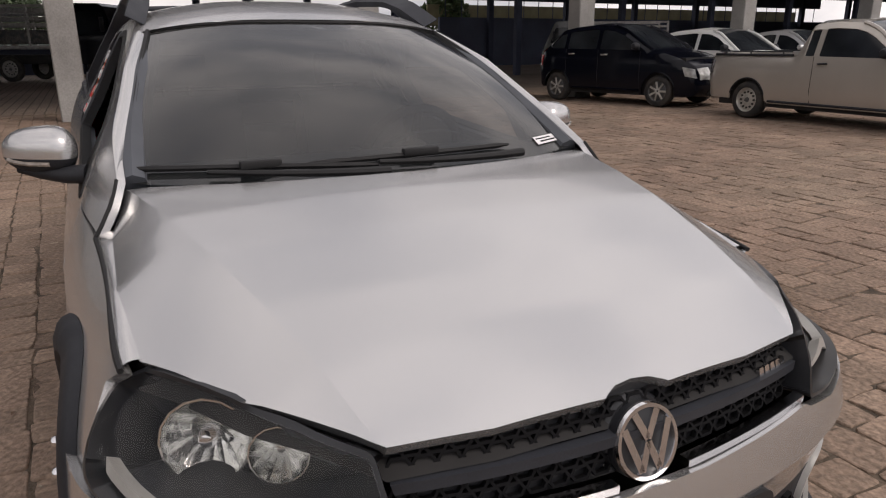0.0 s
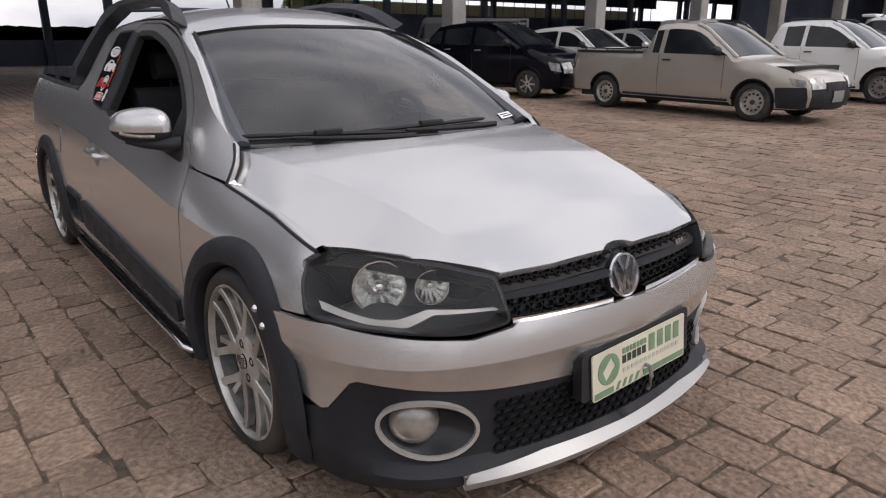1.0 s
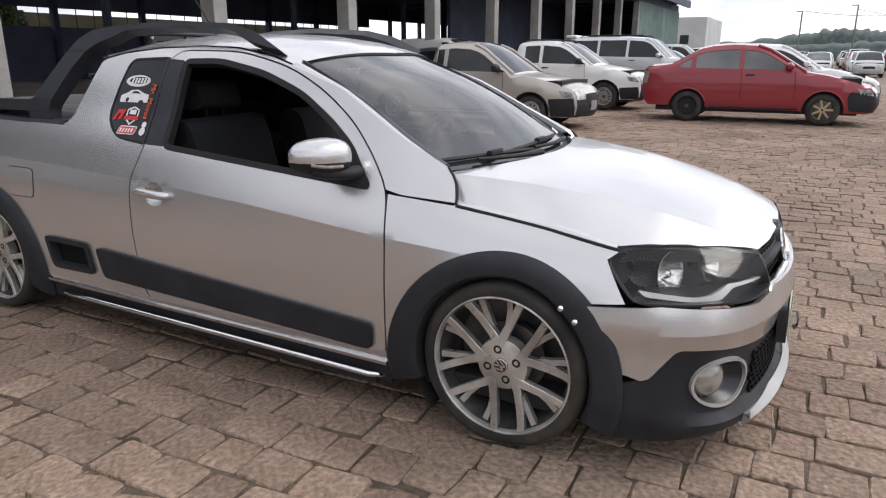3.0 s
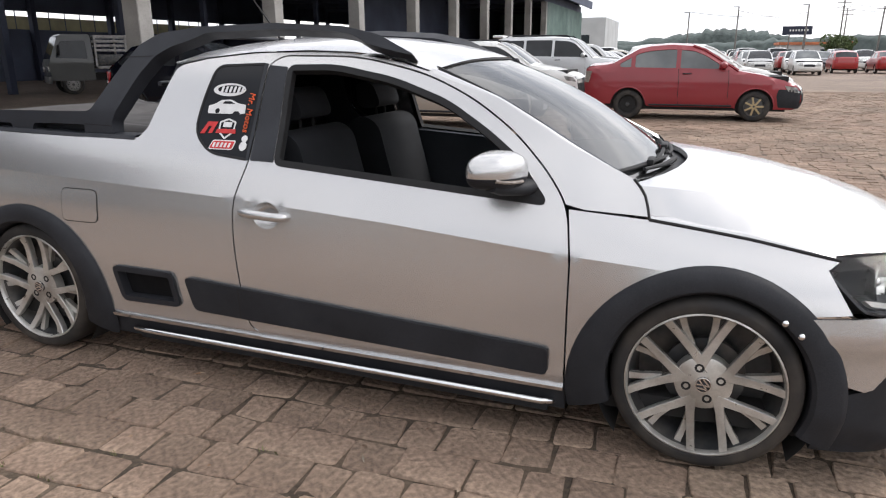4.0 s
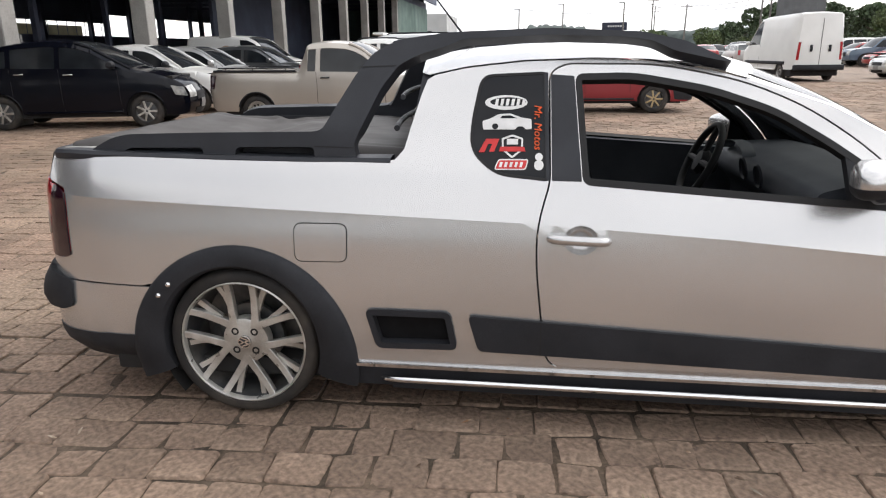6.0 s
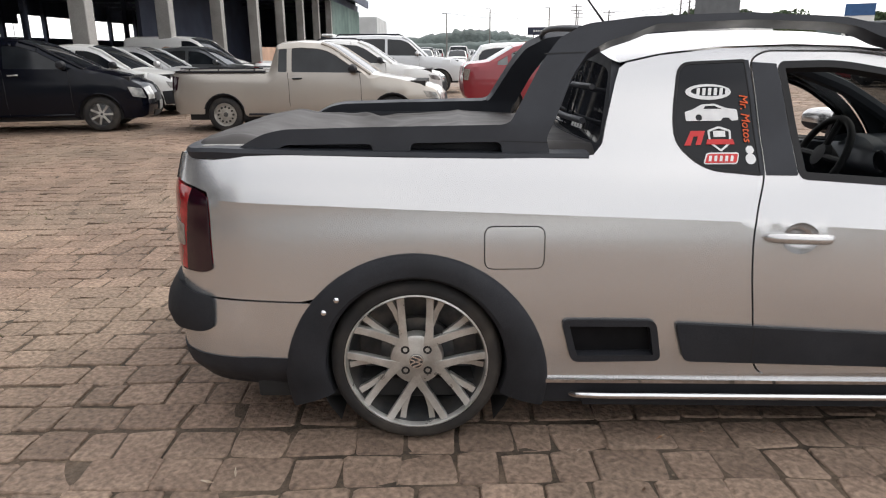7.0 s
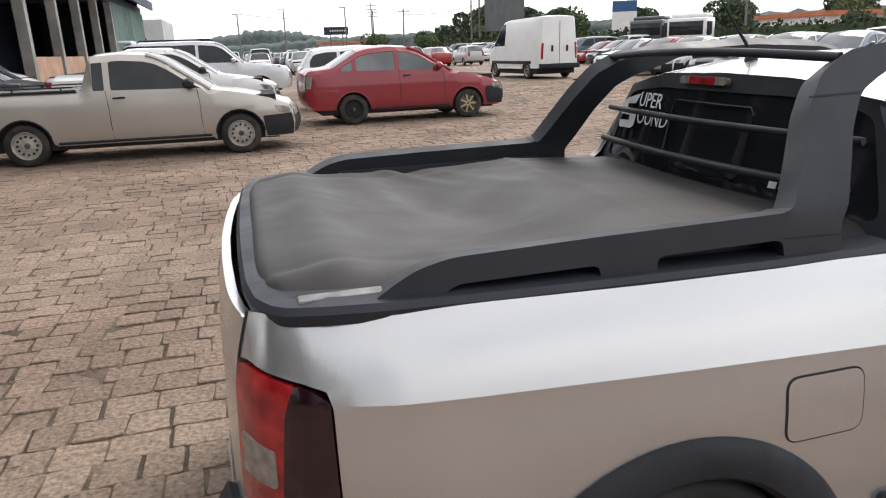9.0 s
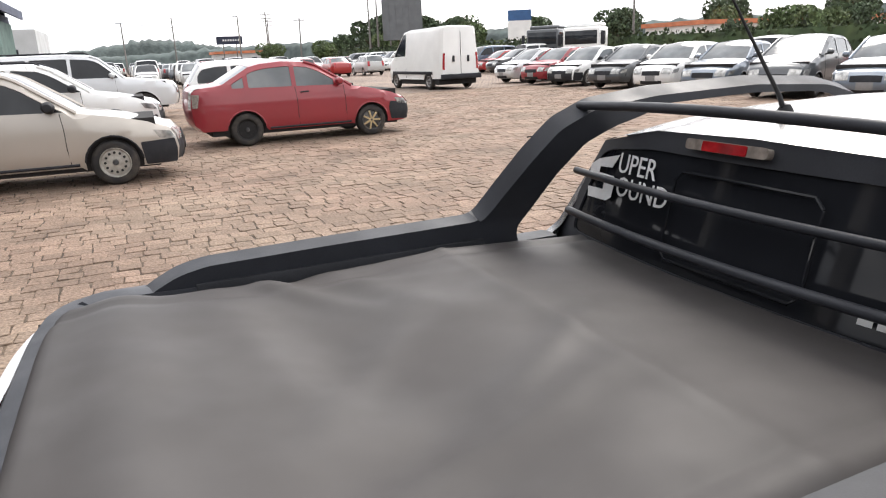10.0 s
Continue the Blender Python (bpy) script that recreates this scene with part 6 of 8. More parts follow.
# wheels
def alloy_wheel(x, turn):
    w = new("wheel")
    w.parent = truck
    ax = pose(x, -0.80, 0.285, 90, 0, 0)
    tyre = turned([(0.232, -0.006), (0.240, 0.006), (0.258, 0.010), (0.272, 0.004), (0.281, -0.010), (0.285, -0.030), (0.285, -0.150), (0.278, -0.176), (0.258, -0.186), (0.232, -0.180)], ax, 64)
    part("tyre", tyre, RUBBER, w, "worn black low-profile tyre")
    rim = turned([(0.237, -0.004), (0.237, 0.004), (0.232, 0.006), (0.228, 0.000), (0.226, -0.016)], ax, 64)
    part("rim", rim, ALLOY, w, "bright alloy rim")
    part("barrel", turned([(0.226, -0.015), (0.222, -0.034), (0.210, -0.07), (0.203, -0.15), (0.06, -0.155), (0.0, -0.155)], ax, 48), ALLOY_IN, w)
    part("brake_disc", turned([(0, -0.085), (0.125, -0.085), (0.125, -0.11), (0, -0.11)], ax, 32), ALLOY_IN, w)
    hub = turned([(0, -0.014), (0.028, -0.014), (0.036, -0.017), (0.074, -0.018), (0.086, -0.022), (0.090, -0.06)], ax, 40)
    part("hub", hub, ALLOY, w)
    for k in range(5):
        a = radians(turn + 72 * k)
        for side in (-1, 1):
            o = 0.0465 * side
            bar = bmesh.new()
            prof = []
            for r, width, h, sk in ((0.050, 0.017, -0.020, 0.84), (0.10, 0.0140, -0.021, 0.94), (0.16, 0.0128, -0.019, 0.99), (0.200, 0.0126, -0.012, 1.02), (0.229, 0.0135, -0.003, 1.04)):
                prof.append((r, o * sk, width, h))
            rings = []
            for r, off, width, h in prof:
                ring = []
                for dx, dh in ((-width, 0.0), (-width * 0.85, 0.003), (width * 0.85, 0.003), (width, 0.0), (width * 0.8, -0.026), (-width * 0.8, -0.026)):
                    p = Vector((r * math.cos(a) - (off + dx) * math.sin(a), r * math.sin(a) + (off + dx) * math.cos(a), h + dh))
                    ring.append(bar.verts.new(ax @ p))
                rings.append(ring)
            for p, q in zip(rings, rings[1:]):
                for i in range(6):
                    bar.faces.new((p[i], p[(i + 1) % 6], q[(i + 1) % 6], q[i]))
            bmesh.ops.recalc_face_normals(bar, faces=bar.faces[:])
            part("spoke", bar, ALLOY, w, "", 25)
            twig = bmesh.new()
            rings = []
            for r, off, width, h in ((0.110, 0.050 * side, 0.008, -0.036), (0.165, 0.068 * side, 0.010, -0.034), (0.214, 0.092 * side, 0.012, -0.024)):
                ring = []
                for dx, dh in ((-width, 0), (width, 0), (width, -0.02), (-width, -0.02)):
                    ring.append(twig.verts.new(ax @ Vector((r * math.cos(a) - (off + dx) * math.sin(a), r * math.sin(a) + (off + dx) * math.cos(a), h + dh))))
                rings.append(ring)
            for p, q in zip(rings, rings[1:]):
                for i in range(4):
                    twig.faces.new((p[i], p[(i + 1) % 4], q[(i + 1) % 4], q[i]))
            bmesh.ops.recalc_face_normals(twig, faces=twig.faces[:])
            part("spoke_fork", twig, ALLOY, w)
    for k in range(4):
        a = radians(turn + 45 + 90 * k)
        part("wheel_bolt", turned([(0, -0.0215), (0.006, -0.0205), (0.008, -0.0168), (0.0135, -0.0158), (0.0150, -0.0175)], ax @ Matrix.Translation((0.052 * math.cos(a), 0.052 * math.sin(a), 0.0)), 12), BLACK, w)
    emblem(ax @ Matrix.Translation((0, 0, -0.010)) @ Matrix.Rotation(radians(turn), 4, "Z"), 0.024, w)
    return w


wheels = [alloy_wheel(0.0, 62), alloy_wheel(-2.753, 90)]
for w in wheels:
    left = copy_thing(w, Matrix.Rotation(math.pi, 4, "Z") @ pose(2 * 0, 0, 0))
    left.matrix_basis = pose(0.0 if w is wheels[0] else -5.506, 0, 0) @ Matrix.Rotation(math.pi, 4, "Z") if w is wheels[1] else Matrix.Rotation(math.pi, 4, "Z")

# stickers on the glass
def on_quarter(pts, mat, name, o=0.004, holes=()):
    for q, s in ((quarters[0], 1),):
        part(name, panel(pts, in_side(o), 0.03, holes, 0.0015, RIGHT), mat, q)


def oval(cx, cz, rx, rz, n=20):
    return [(cx + rx * math.cos(a), cz + rz * math.sin(a)) for a in span(0, 2 * math.pi, n)[:-1]]


on_quarter(oval(-1.806, 1.138, 0.074, 0.024), WHITE_STICKER, "sticker", 0.004, [oval(-1.800, 1.140, 0.062, 0.015)])
for k in range(6):
    x = -1.845 + k * 0.0185
    on_quarter([(x, 1.128), (x + 0.004, 1.150), (x + 0.014, 1.150), (x + 0.010, 1.128)], WHITE_STICKER, "sticker", 0.005)
CAR_SHAPE = [(-1.884, 1.050), (-1.886, 1.078), (-1.862, 1.084), (-1.830, 1.100), (-1.790, 1.102), (-1.750, 1.088), (-1.718, 1.084), (-1.716, 1.052), (-1.738, 1.050), (-1.745, 1.060), (-1.765, 1.060), (-1.772, 1.050)]
on_quarter(rounded(CAR_SHAPE, 0.005), WHITE_STICKER, "sticker", 0.004, [[(-1.826, 1.086), (-1.818, 1.095), (-1.790, 1.096), (-1.765, 1.086)], oval(-1.842, 1.060, 0.011, 0.010, 10)])
on_quarter([(-1.896, 0.977), (-1.872, 1.020), (-1.826, 1.020), (-1.843, 0.979), (-1.860, 0.979), (-1.850, 1.004), (-1.864, 1.004), (-1.876, 0.977)], RED_STICKER, "sticker")
SHIELD = rounded([(-1.818, 1.022), (-1.781, 1.034), (-1.744, 1.022), (-1.746, 0.984), (-1.781, 0.958), (-1.816, 0.984)], 0.006)
on_quarter(SHIELD, WHITE_STICKER, "sticker", 0.004, [grown(SHIELD, -0.006)])
on_quarter([(-1.800, 1.002), (-1.800, 1.020), (-1.762, 1.020), (-1.762, 1.002)], WHITE_STICKER, "sticker", 0.004)
on_quarter([(-1.826, 0.980), (-1.822, 0.995), (-1.740, 0.995), (-1.736, 0.980)], RED_STICKER, "sticker", 0.005)
FL = rounded([(-1.842, 0.922), (-1.828, 0.956), (-1.724, 0.956), (-1.734, 0.922)], 0.010)
on_quarter(FL, WHITE_STICKER, "sticker", 0.004)
on_quarter(grown(FL, -0.004), RED_STICKER, "sticker", 0.005)
for k in range(5):
    x = -1.825 + k * 0.0172
    on_quarter([(x, 0.931), (x + 0.004, 0.947), (x + 0.013, 0.947), (x + 0.009, 0.931)], WHITE_STICKER, "sticker", 0.006)
on_quarter(oval(-1.690, 0.963, 0.013, 0.012), WHITE_STICKER, "sticker")
on_quarter(oval(-1.690, 0.937, 0.016, 0.016), WHITE_STICKER, "sticker")
sx, sz = -1.700, 1.130
down = (Vector(side_r(sx + 0.002, sz - 0.14)) - Vector(side_r(sx, sz))).normalized()
across = Vector((0, -1, 0.45)).normalized()
across = (across - down * across.dot(down)).normalized()
m_text = Matrix((( *down, 0), (*across.cross(down), 0), (*across, 0), (0, 0, 0, 1))).transposed()
lettering("sticker_letters", "Mr. Motos", 0.038, Matrix.Translation(Vector(side_r(sx - 0.008, sz, 0.006))) @ m_text, ORANGE_STICKER, quarters[0], "orange slanted letters", 0.0008, 0.2)


def rear_text(text, size, y, z):
    ob = lettering("sticker_letters", text, size, Matrix.Identity(4), WHITE_STICKER, rear_window, "white letters", 0.0008)
    for v in ob.data.vertices:
        v.co = Vector(rear_wall(y - v.co.x, z + v.co.y)) + Vector((-0.005 - v.co.z, 0, 0))


rear_text("UPER", 0.070, 0.425, 1.166)
rear_text("OUND", 0.070, 0.415, 1.108)
S_SHAPE = [(0.425, 1.208), (0.520, 1.188), (0.560, 1.168), (0.560, 1.138), (0.548, 1.130), (0.475, 1.130), (0.475, 1.112), (0.555, 1.108), (0.545, 1.082), (0.450, 1.086), (0.428, 1.098), (0.426, 1.146), (0.436, 1.152), (0.510, 1.152), (0.510, 1.168), (0.450, 1.172)]
part("sticker_swash", panel(S_SHAPE, lambda y, z: Vector(rear_wall(y, z)) + Vector((-0.006, 0, 0)), 0.03, (), 0.001, (-1, 0, 0)), WHITE_STICKER, rear_window)
for k in range(4):
    y = -0.30 - k * 0.034
    part("sticker_bar", panel([(y, 1.005), (y, 1.035), (y - 0.026, 1.035), (y - 0.026, 1.005)], lambda a, b: Vector(rear_wall(a, b)) + Vector((-0.006, 0, 0)), 0.05, (), 0.001, (-1, 0, 0)), WHITE_STICKER, rear_window)
part("screen_sticker", panel([(0.78, 0.045), (0.78, 0.085), (0.93, 0.085), (0.93, 0.045)], lambda v, w: Vector(screen(v, w)) + Vector((0.003, 0, 0.003)), 0.03, [[(0.81, 0.055), (0.81, 0.062), (0.92, 0.062), (0.92, 0.055)], [(0.79, 0.07), (0.79, 0.076), (0.90, 0.076), (0.90, 0.07)]], 0.0, (1, 0, 1)), WHITE_STICKER, truck)

# cabin
part("cabin_floor", box_bm((-2.12, -0.74, 0.20), (-0.40, 0.74, 0.26)), TRIM_IN, truck)
dash = panel(rounded([(-0.40, 0.30), (-0.30, 0.84), (-0.44, 0.868), (-0.62, 0.862), (-0.74, 0.83), (-0.77, 0.75), (-0.68, 0.66), (-0.66, 0.45), (-0.50, 0.30)], 0.03), lambda x, z: (x, -0.60, z), 0.08, (), 1.20, RIGHT, True)
part("dashboard", dash, TRIM_IN, truck)
for y in (-0.10, 0.10):
    part("air_vent", turned([(0.0, 0.0), (0.04, 0.0), (0.046, 0.008), (0.052, 0.0)], pose(-0.775, y, 0.80) @ Matrix.Rotation(radians(-100), 4, "Y"), 20), GREY_PLASTIC, truck)
part("gauge_hood", sheet(lambda a, k: (-0.70 - 0.06 * k, 0.36 + 0.17 * math.cos(a), 0.835 + 0.055 * math.sin(a)), span(0, math.pi, 14), span(0, 1, 3), UP), TRIM_IN, truck)
wheel_m = pose(-0.90, 0.36, 0.79) @ Matrix.Rotation(radians(-66), 4, "Y")
part("steering_wheel", turned([(0.185 + 0.017 * math.cos(a), 0.017 * math.sin(a)) for a in span(0, 2 * math.pi, 10)[:-1]], wheel_m, 36, True), BLACK, truck, "black steering wheel")
hubw = turned([(0, 0.02), (0.05, 0.015), (0.065, -0.01), (0.03, -0.08), (0.0, -0.09)], wheel_m, 20)
for a in (0, 180, 270):
    merged(hubw, tube([wheel_m @ Vector((0.04 * math.cos(radians(a + 90)), 0.04 * math.sin(radians(a + 90)), 0)), wheel_m @ Vector((0.18 * math.cos(radians(a + 90)), 0.18 * math.sin(radians(a + 90)), 0.0))], 0.016, 8))
part("steering_hub", hubw, BLACK, truck)


def seat(y):
    s = new("seat")
    s.parent = truck
    def pad(pts, half, nm):
        b = panel(rounded(pts, 0.05, 6), lambda x, z: (x, y - half, z), 0.06, (), 2 * half, RIGHT, True)
        part(nm, b, FABRIC, s)
    pad([(-0.95, 0.34), (-0.92, 0.52), (-1.45, 0.46), (-1.48, 0.32)], 0.24, "cushion")
    pad([(-1.38, 0.42), (-1.52, 0.95), (-1.60, 0.99), (-1.68, 0.95), (-1.56, 0.40)], 0.23, "backrest")
    pad([(-1.55, 1.02), (-1.60, 1.14), (-1.69, 1.14), (-1.68, 1.01)], 0.12, "headrest")
    part("headrest_post", tube([(-1.61, y - 0.05, 0.95), (-1.62, y - 0.05, 1.05)], 0.007, 8), BLACK, s)
    part("headrest_post", tube([(-1.61, y + 0.05, 0.95), (-1.62, y + 0.05, 1.05)], 0.007, 8), BLACK, s)


seat(-0.36)
seat(0.36)
part("rear_shelf", box_bm((-2.10, -0.66, 0.26), (-1.80, 0.66, 0.80), 0.03), TRIM_IN, truck)

# ---- the other vehicles ----
FAR_PAINT = bpy.data.materials.new("mixed_car_paint")
FAR_PAINT.use_nodes = True
_n, _l = FAR_PAINT.node_tree.nodes, FAR_PAINT.node_tree.links
_info, _ramp = _n.new("ShaderNodeObjectInfo"), _n.new("ShaderNodeValToRGB")
_ramp.color_ramp.interpolation = "CONSTANT"
for _k, (_p, _c) in enumerate(((0.0, (0.72, 0.72, 0.70)), (0.34, (0.45, 0.45, 0.44)), (0.56, (0.13, 0.13, 0.14)), (0.70, (0.020, 0.021, 0.024)), (0.82, (0.32, 0.02, 0.02)), (0.90, (0.08, 0.12, 0.17)), (0.95, (0.50, 0.48, 0.42)))):
    _e = _ramp.color_ramp.elements[_k] if _k < 2 else _ramp.color_ramp.elements.new(_p)
    _e.position, _e.color = _p, (*_c, 1)
_l.new(_info.outputs["Random"], _ramp.inputs["Fac"])
_l.new(_ramp.outputs["Color"], _n["Principled BSDF"].inputs["Base Color"])
_n["Principled BSDF"].inputs["Roughness"].default_value = 0.3
_n["Principled BSDF"].inputs["Coat Weight"].default_value = 0.6
WHITE_PAINT = paint("white_car_paint", (0.74, 0.74, 0.72), 0.0, 0.35)
CHAMPAGNE = paint("champagne_silver_paint", (0.42, 0.385, 0.34), 0.55, 0.36)
RED_PAINT = paint("red_car_paint", (0.24, 0.018, 0.026), 0.1, 0.36)
BLACK_PAINT = material("black_car_paint", (0.0035, 0.0042, 0.008), rough=0.14, spec=0.22, coat=0.08, var=0.1, scale=2, rvar=0.05)
GREY_PAINT = paint("grey_car_paint", (0.075, 0.08, 0.085), 0.4, 0.32)
BLUEGREY = paint("blue_grey_car_paint", (0.17, 0.20, 0.24), 0.5, 0.34)
PALE_SILVER = paint("pale_silver_paint", (0.56, 0.565, 0.57), 0.5, 0.35)
GOLD_ALLOY = material("gold_toned_alloy", (0.50, 0.40, 0.24), rough=0.35, metal=0.8, var=0.1, scale=20)
CAR_GLASS = material("car_glass", (0.012, 0.014, 0.017), rough=0.06, spec=0.45, var=0.4, scale=1.5, tint=(0.03, 0.034, 0.038))
PALE_GLASS = material("pale_car_glass", (0.09, 0.10, 0.105), rough=0.06, spec=0.8, var=0.4, scale=1.2, tint=(0.16, 0.17, 0.17))
AMBER = material("amber_lens", (0.55, 0.20, 0.03), rough=0.25, coat=0.5)
LIGHT_LENS = material("bright_lamp_lens", (0.42, 0.42, 0.40), rough=0.16, metal=0.25, coat=0.8, var=0.45, scale=9, tint=(0.16, 0.16, 0.16))
PALE_STEEL = material("dusty_steel_rim", (0.42, 0.40, 0.36), rough=0.5, metal=0.5, var=0.25, scale=14)
PLATE = material("grey_number_plate", (0.24, 0.24, 0.24), rough=0.5, var=0.1, scale=40)

# silhouettes over the top from the front sill to the rear sill: x from the front axle, z from the ground; marks: hood end, roof start, roof end, deck start
FORMS = {}
FORMS["coupe_pickup"] = dict(top=[(0.66, 0.22), (0.77, 0.26), (0.80, 0.42), (0.775, 0.58), (0.70, 0.685), (0.52, 0.76), (0.10, 0.86), (-0.36, 0.935), (-1.00, 1.37), (-1.18, 1.43), (-1.55, 1.455), (-1.88, 1.43), (-1.93, 1.40), (-2.06, 0.985), (-2.12, 0.97), (-3.0, 0.975), (-3.66, 0.985), (-3.70, 0.95), (-3.72, 0.6), (-3.70, 0.36), (-3.60, 0.30)],
                         hood=7, roof=9, back=12, deck=13, w=0.80, wb=2.83, r=0.29, belt=0.945, door=(-0.52, -1.72), pillars=(-1.70,))
FORMS["tall_pickup"] = dict(top=[(0.70, 0.26), (0.80, 0.32), (0.83, 0.50), (0.80, 0.70), (0.70, 0.80), (0.50, 0.87), (0.10, 0.96), (-0.34, 1.03), (-0.95, 1.45), (-1.15, 1.53), (-1.6, 1.57), (-2.15, 1.54), (-2.22, 1.50), (-2.36, 1.08), (-2.42, 1.06), (-3.0, 1.06), (-3.55, 1.07), (-3.60, 1.03), (-3.62, 0.7), (-3.60, 0.42), (-3.50, 0.36)],
                        hood=7, roof=9, back=12, deck=13, w=0.83, wb=2.72, r=0.32, belt=1.03, door=(-0.48, -1.62), pillars=(-1.60, -2.06))
FORMS["sedan"] = dict(top=[(0.68, 0.24), (0.79, 0.28), (0.83, 0.42), (0.80, 0.60), (0.70, 0.70), (0.50, 0.78), (0.05, 0.89), (-0.34, 0.955), (-0.98, 1.35), (-1.20, 1.425), (-1.60, 1.45), (-2.00, 1.42), (-2.22, 1.37), (-2.72, 1.09), (-2.85, 1.065), (-3.16, 1.04), (-3.24, 0.98), (-3.27, 0.70), (-3.24, 0.42), (-3.12, 0.30)],
                  hood=7, roof=9, back=12, deck=13, w=0.81, wb=2.37, r=0.29, belt=0.975, door=(-0.50, -1.50), pillars=(-1.44, -2.30))
FORMS["hatch"] = dict(top=[(0.62, 0.24), (0.71, 0.28), (0.745, 0.45), (0.72, 0.62), (0.62, 0.74), (0.45, 0.82), (0.05, 0.91), (-0.32, 0.975), (-0.92, 1.36), (-1.15, 1.44), (-1.60, 1.47), (-2.20, 1.43), (-2.52, 1.37), (-2.90, 1.04), (-2.98, 0.98), (-3.02, 0.70), (-3.00, 0.42), (-2.90, 0.30)],
                  hood=7, roof=9, back=12, deck=13, w=0.81, wb=2.44, r=0.29, belt=0.985, door=(-0.48, -1.50), pillars=(-1.45, -2.30))
FORMS["round_hatch"] = dict(top=[(0.62, 0.22), (0.72, 0.26), (0.755, 0.42), (0.74, 0.60), (0.66, 0.76), (0.46, 0.88), (0.10, 0.98), (-0.22, 1.05), (-0.90, 1.42), (-1.15, 1.50), (-1.60, 1.53), (-2.15, 1.49), (-2.45, 1.43), (-2.84, 1.08), (-2.96, 0.98), (-3.02, 0.70), (-3.00, 0.40), (-2.88, 0.28)],
                        hood=7, roof=9, back=12, deck=13, w=0.82, wb=2.46, r=0.295, belt=1.03, door=(-0.42, -1.48), pillars=(-1.43, -2.25))
FORMS["wagon"] = dict(top=[(0.68, 0.26), (0.79, 0.30), (0.83, 0.45), (0.80, 0.62), (0.70, 0.72), (0.50, 0.80), (0.05, 0.91), (-0.34, 0.975), (-0.98, 1.38), (-1.20, 1.46), (-1.70, 1.49), (-2.60, 1.47), (-2.92, 1.42), (-3.18, 1.04), (-3.22, 0.98), (-3.26, 0.70), (-3.24, 0.42), (-3.12, 0.32)],
                  hood=7, roof=9, back=12, deck=13, w=0.81, wb=2.44, r=0.29, belt=0.985, door=(-0.50, -1.50), pillars=(-1.45, -2.30))
FORMS["suv"] = dict(top=[(0.74, 0.40), (0.84, 0.44), (0.88, 0.62), (0.86, 0.86), (0.78, 1.00), (0.58, 1.06), (0.10, 1.12), (-0.42, 1.17), (-0.98, 1.68), (-1.18, 1.76), (-1.80, 1.80), (-3.40, 1.79), (-3.62, 1.74), (-3.80, 1.18), (-3.84, 1.10), (-3.88, 0.80), (-3.86, 0.56), (-3.74, 0.46)],
                hood=7, roof=9, back=12, deck=13, w=0.92, wb=2.78, r=0.375, belt=1.17, door=(-0.62, -1.72), pillars=(-1.68, -2.62))
FORMS["panel_van"] = dict(top=[(0.66, 0.28), (0.74, 0.32), (0.77, 0.50), (0.75, 0.72), (0.66, 0.86), (0.48, 0.96), (0.20, 1.06), (-0.08, 1.14), (-0.72, 1.66), (-0.95, 1.76), (-1.60, 1.80), (-3.0, 1.79), (-3.14, 1.74), (-3.22, 1.20), (-3.24, 1.10), (-3.26, 0.80), (-3.24, 0.52), (-3.14, 0.42)],
                      hood=7, roof=9, back=12, deck=13, w=0.84, wb=2.58, r=0.30, belt=1.12, door=(-0.35, -1.30), pillars=(-1.26,), blind=-1.3)
FORMS["tall_van"] = dict(top=[(0.74, 0.34), (0.84, 0.38), (0.88, 0.60), (0.86, 0.86), (0.80, 1.04), (0.66, 1.16), (0.40, 1.28), (0.20, 1.36), (-0.42, 2.02), (-0.80, 2.38), (-1.40, 2.46), (-4.0, 2.50), (-4.16, 2.46), (-4.20, 1.40), (-4.20, 1.20), (-4.20, 0.80), (-4.20, 0.52), (-4.10, 0.44)],
                     hood=7, roof=9, back=12, deck=13, w=1.00, wb=3.20, r=0.34, belt=1.36, door=(-0.10, -1.15), pillars=(-1.10,), blind=-1.15)


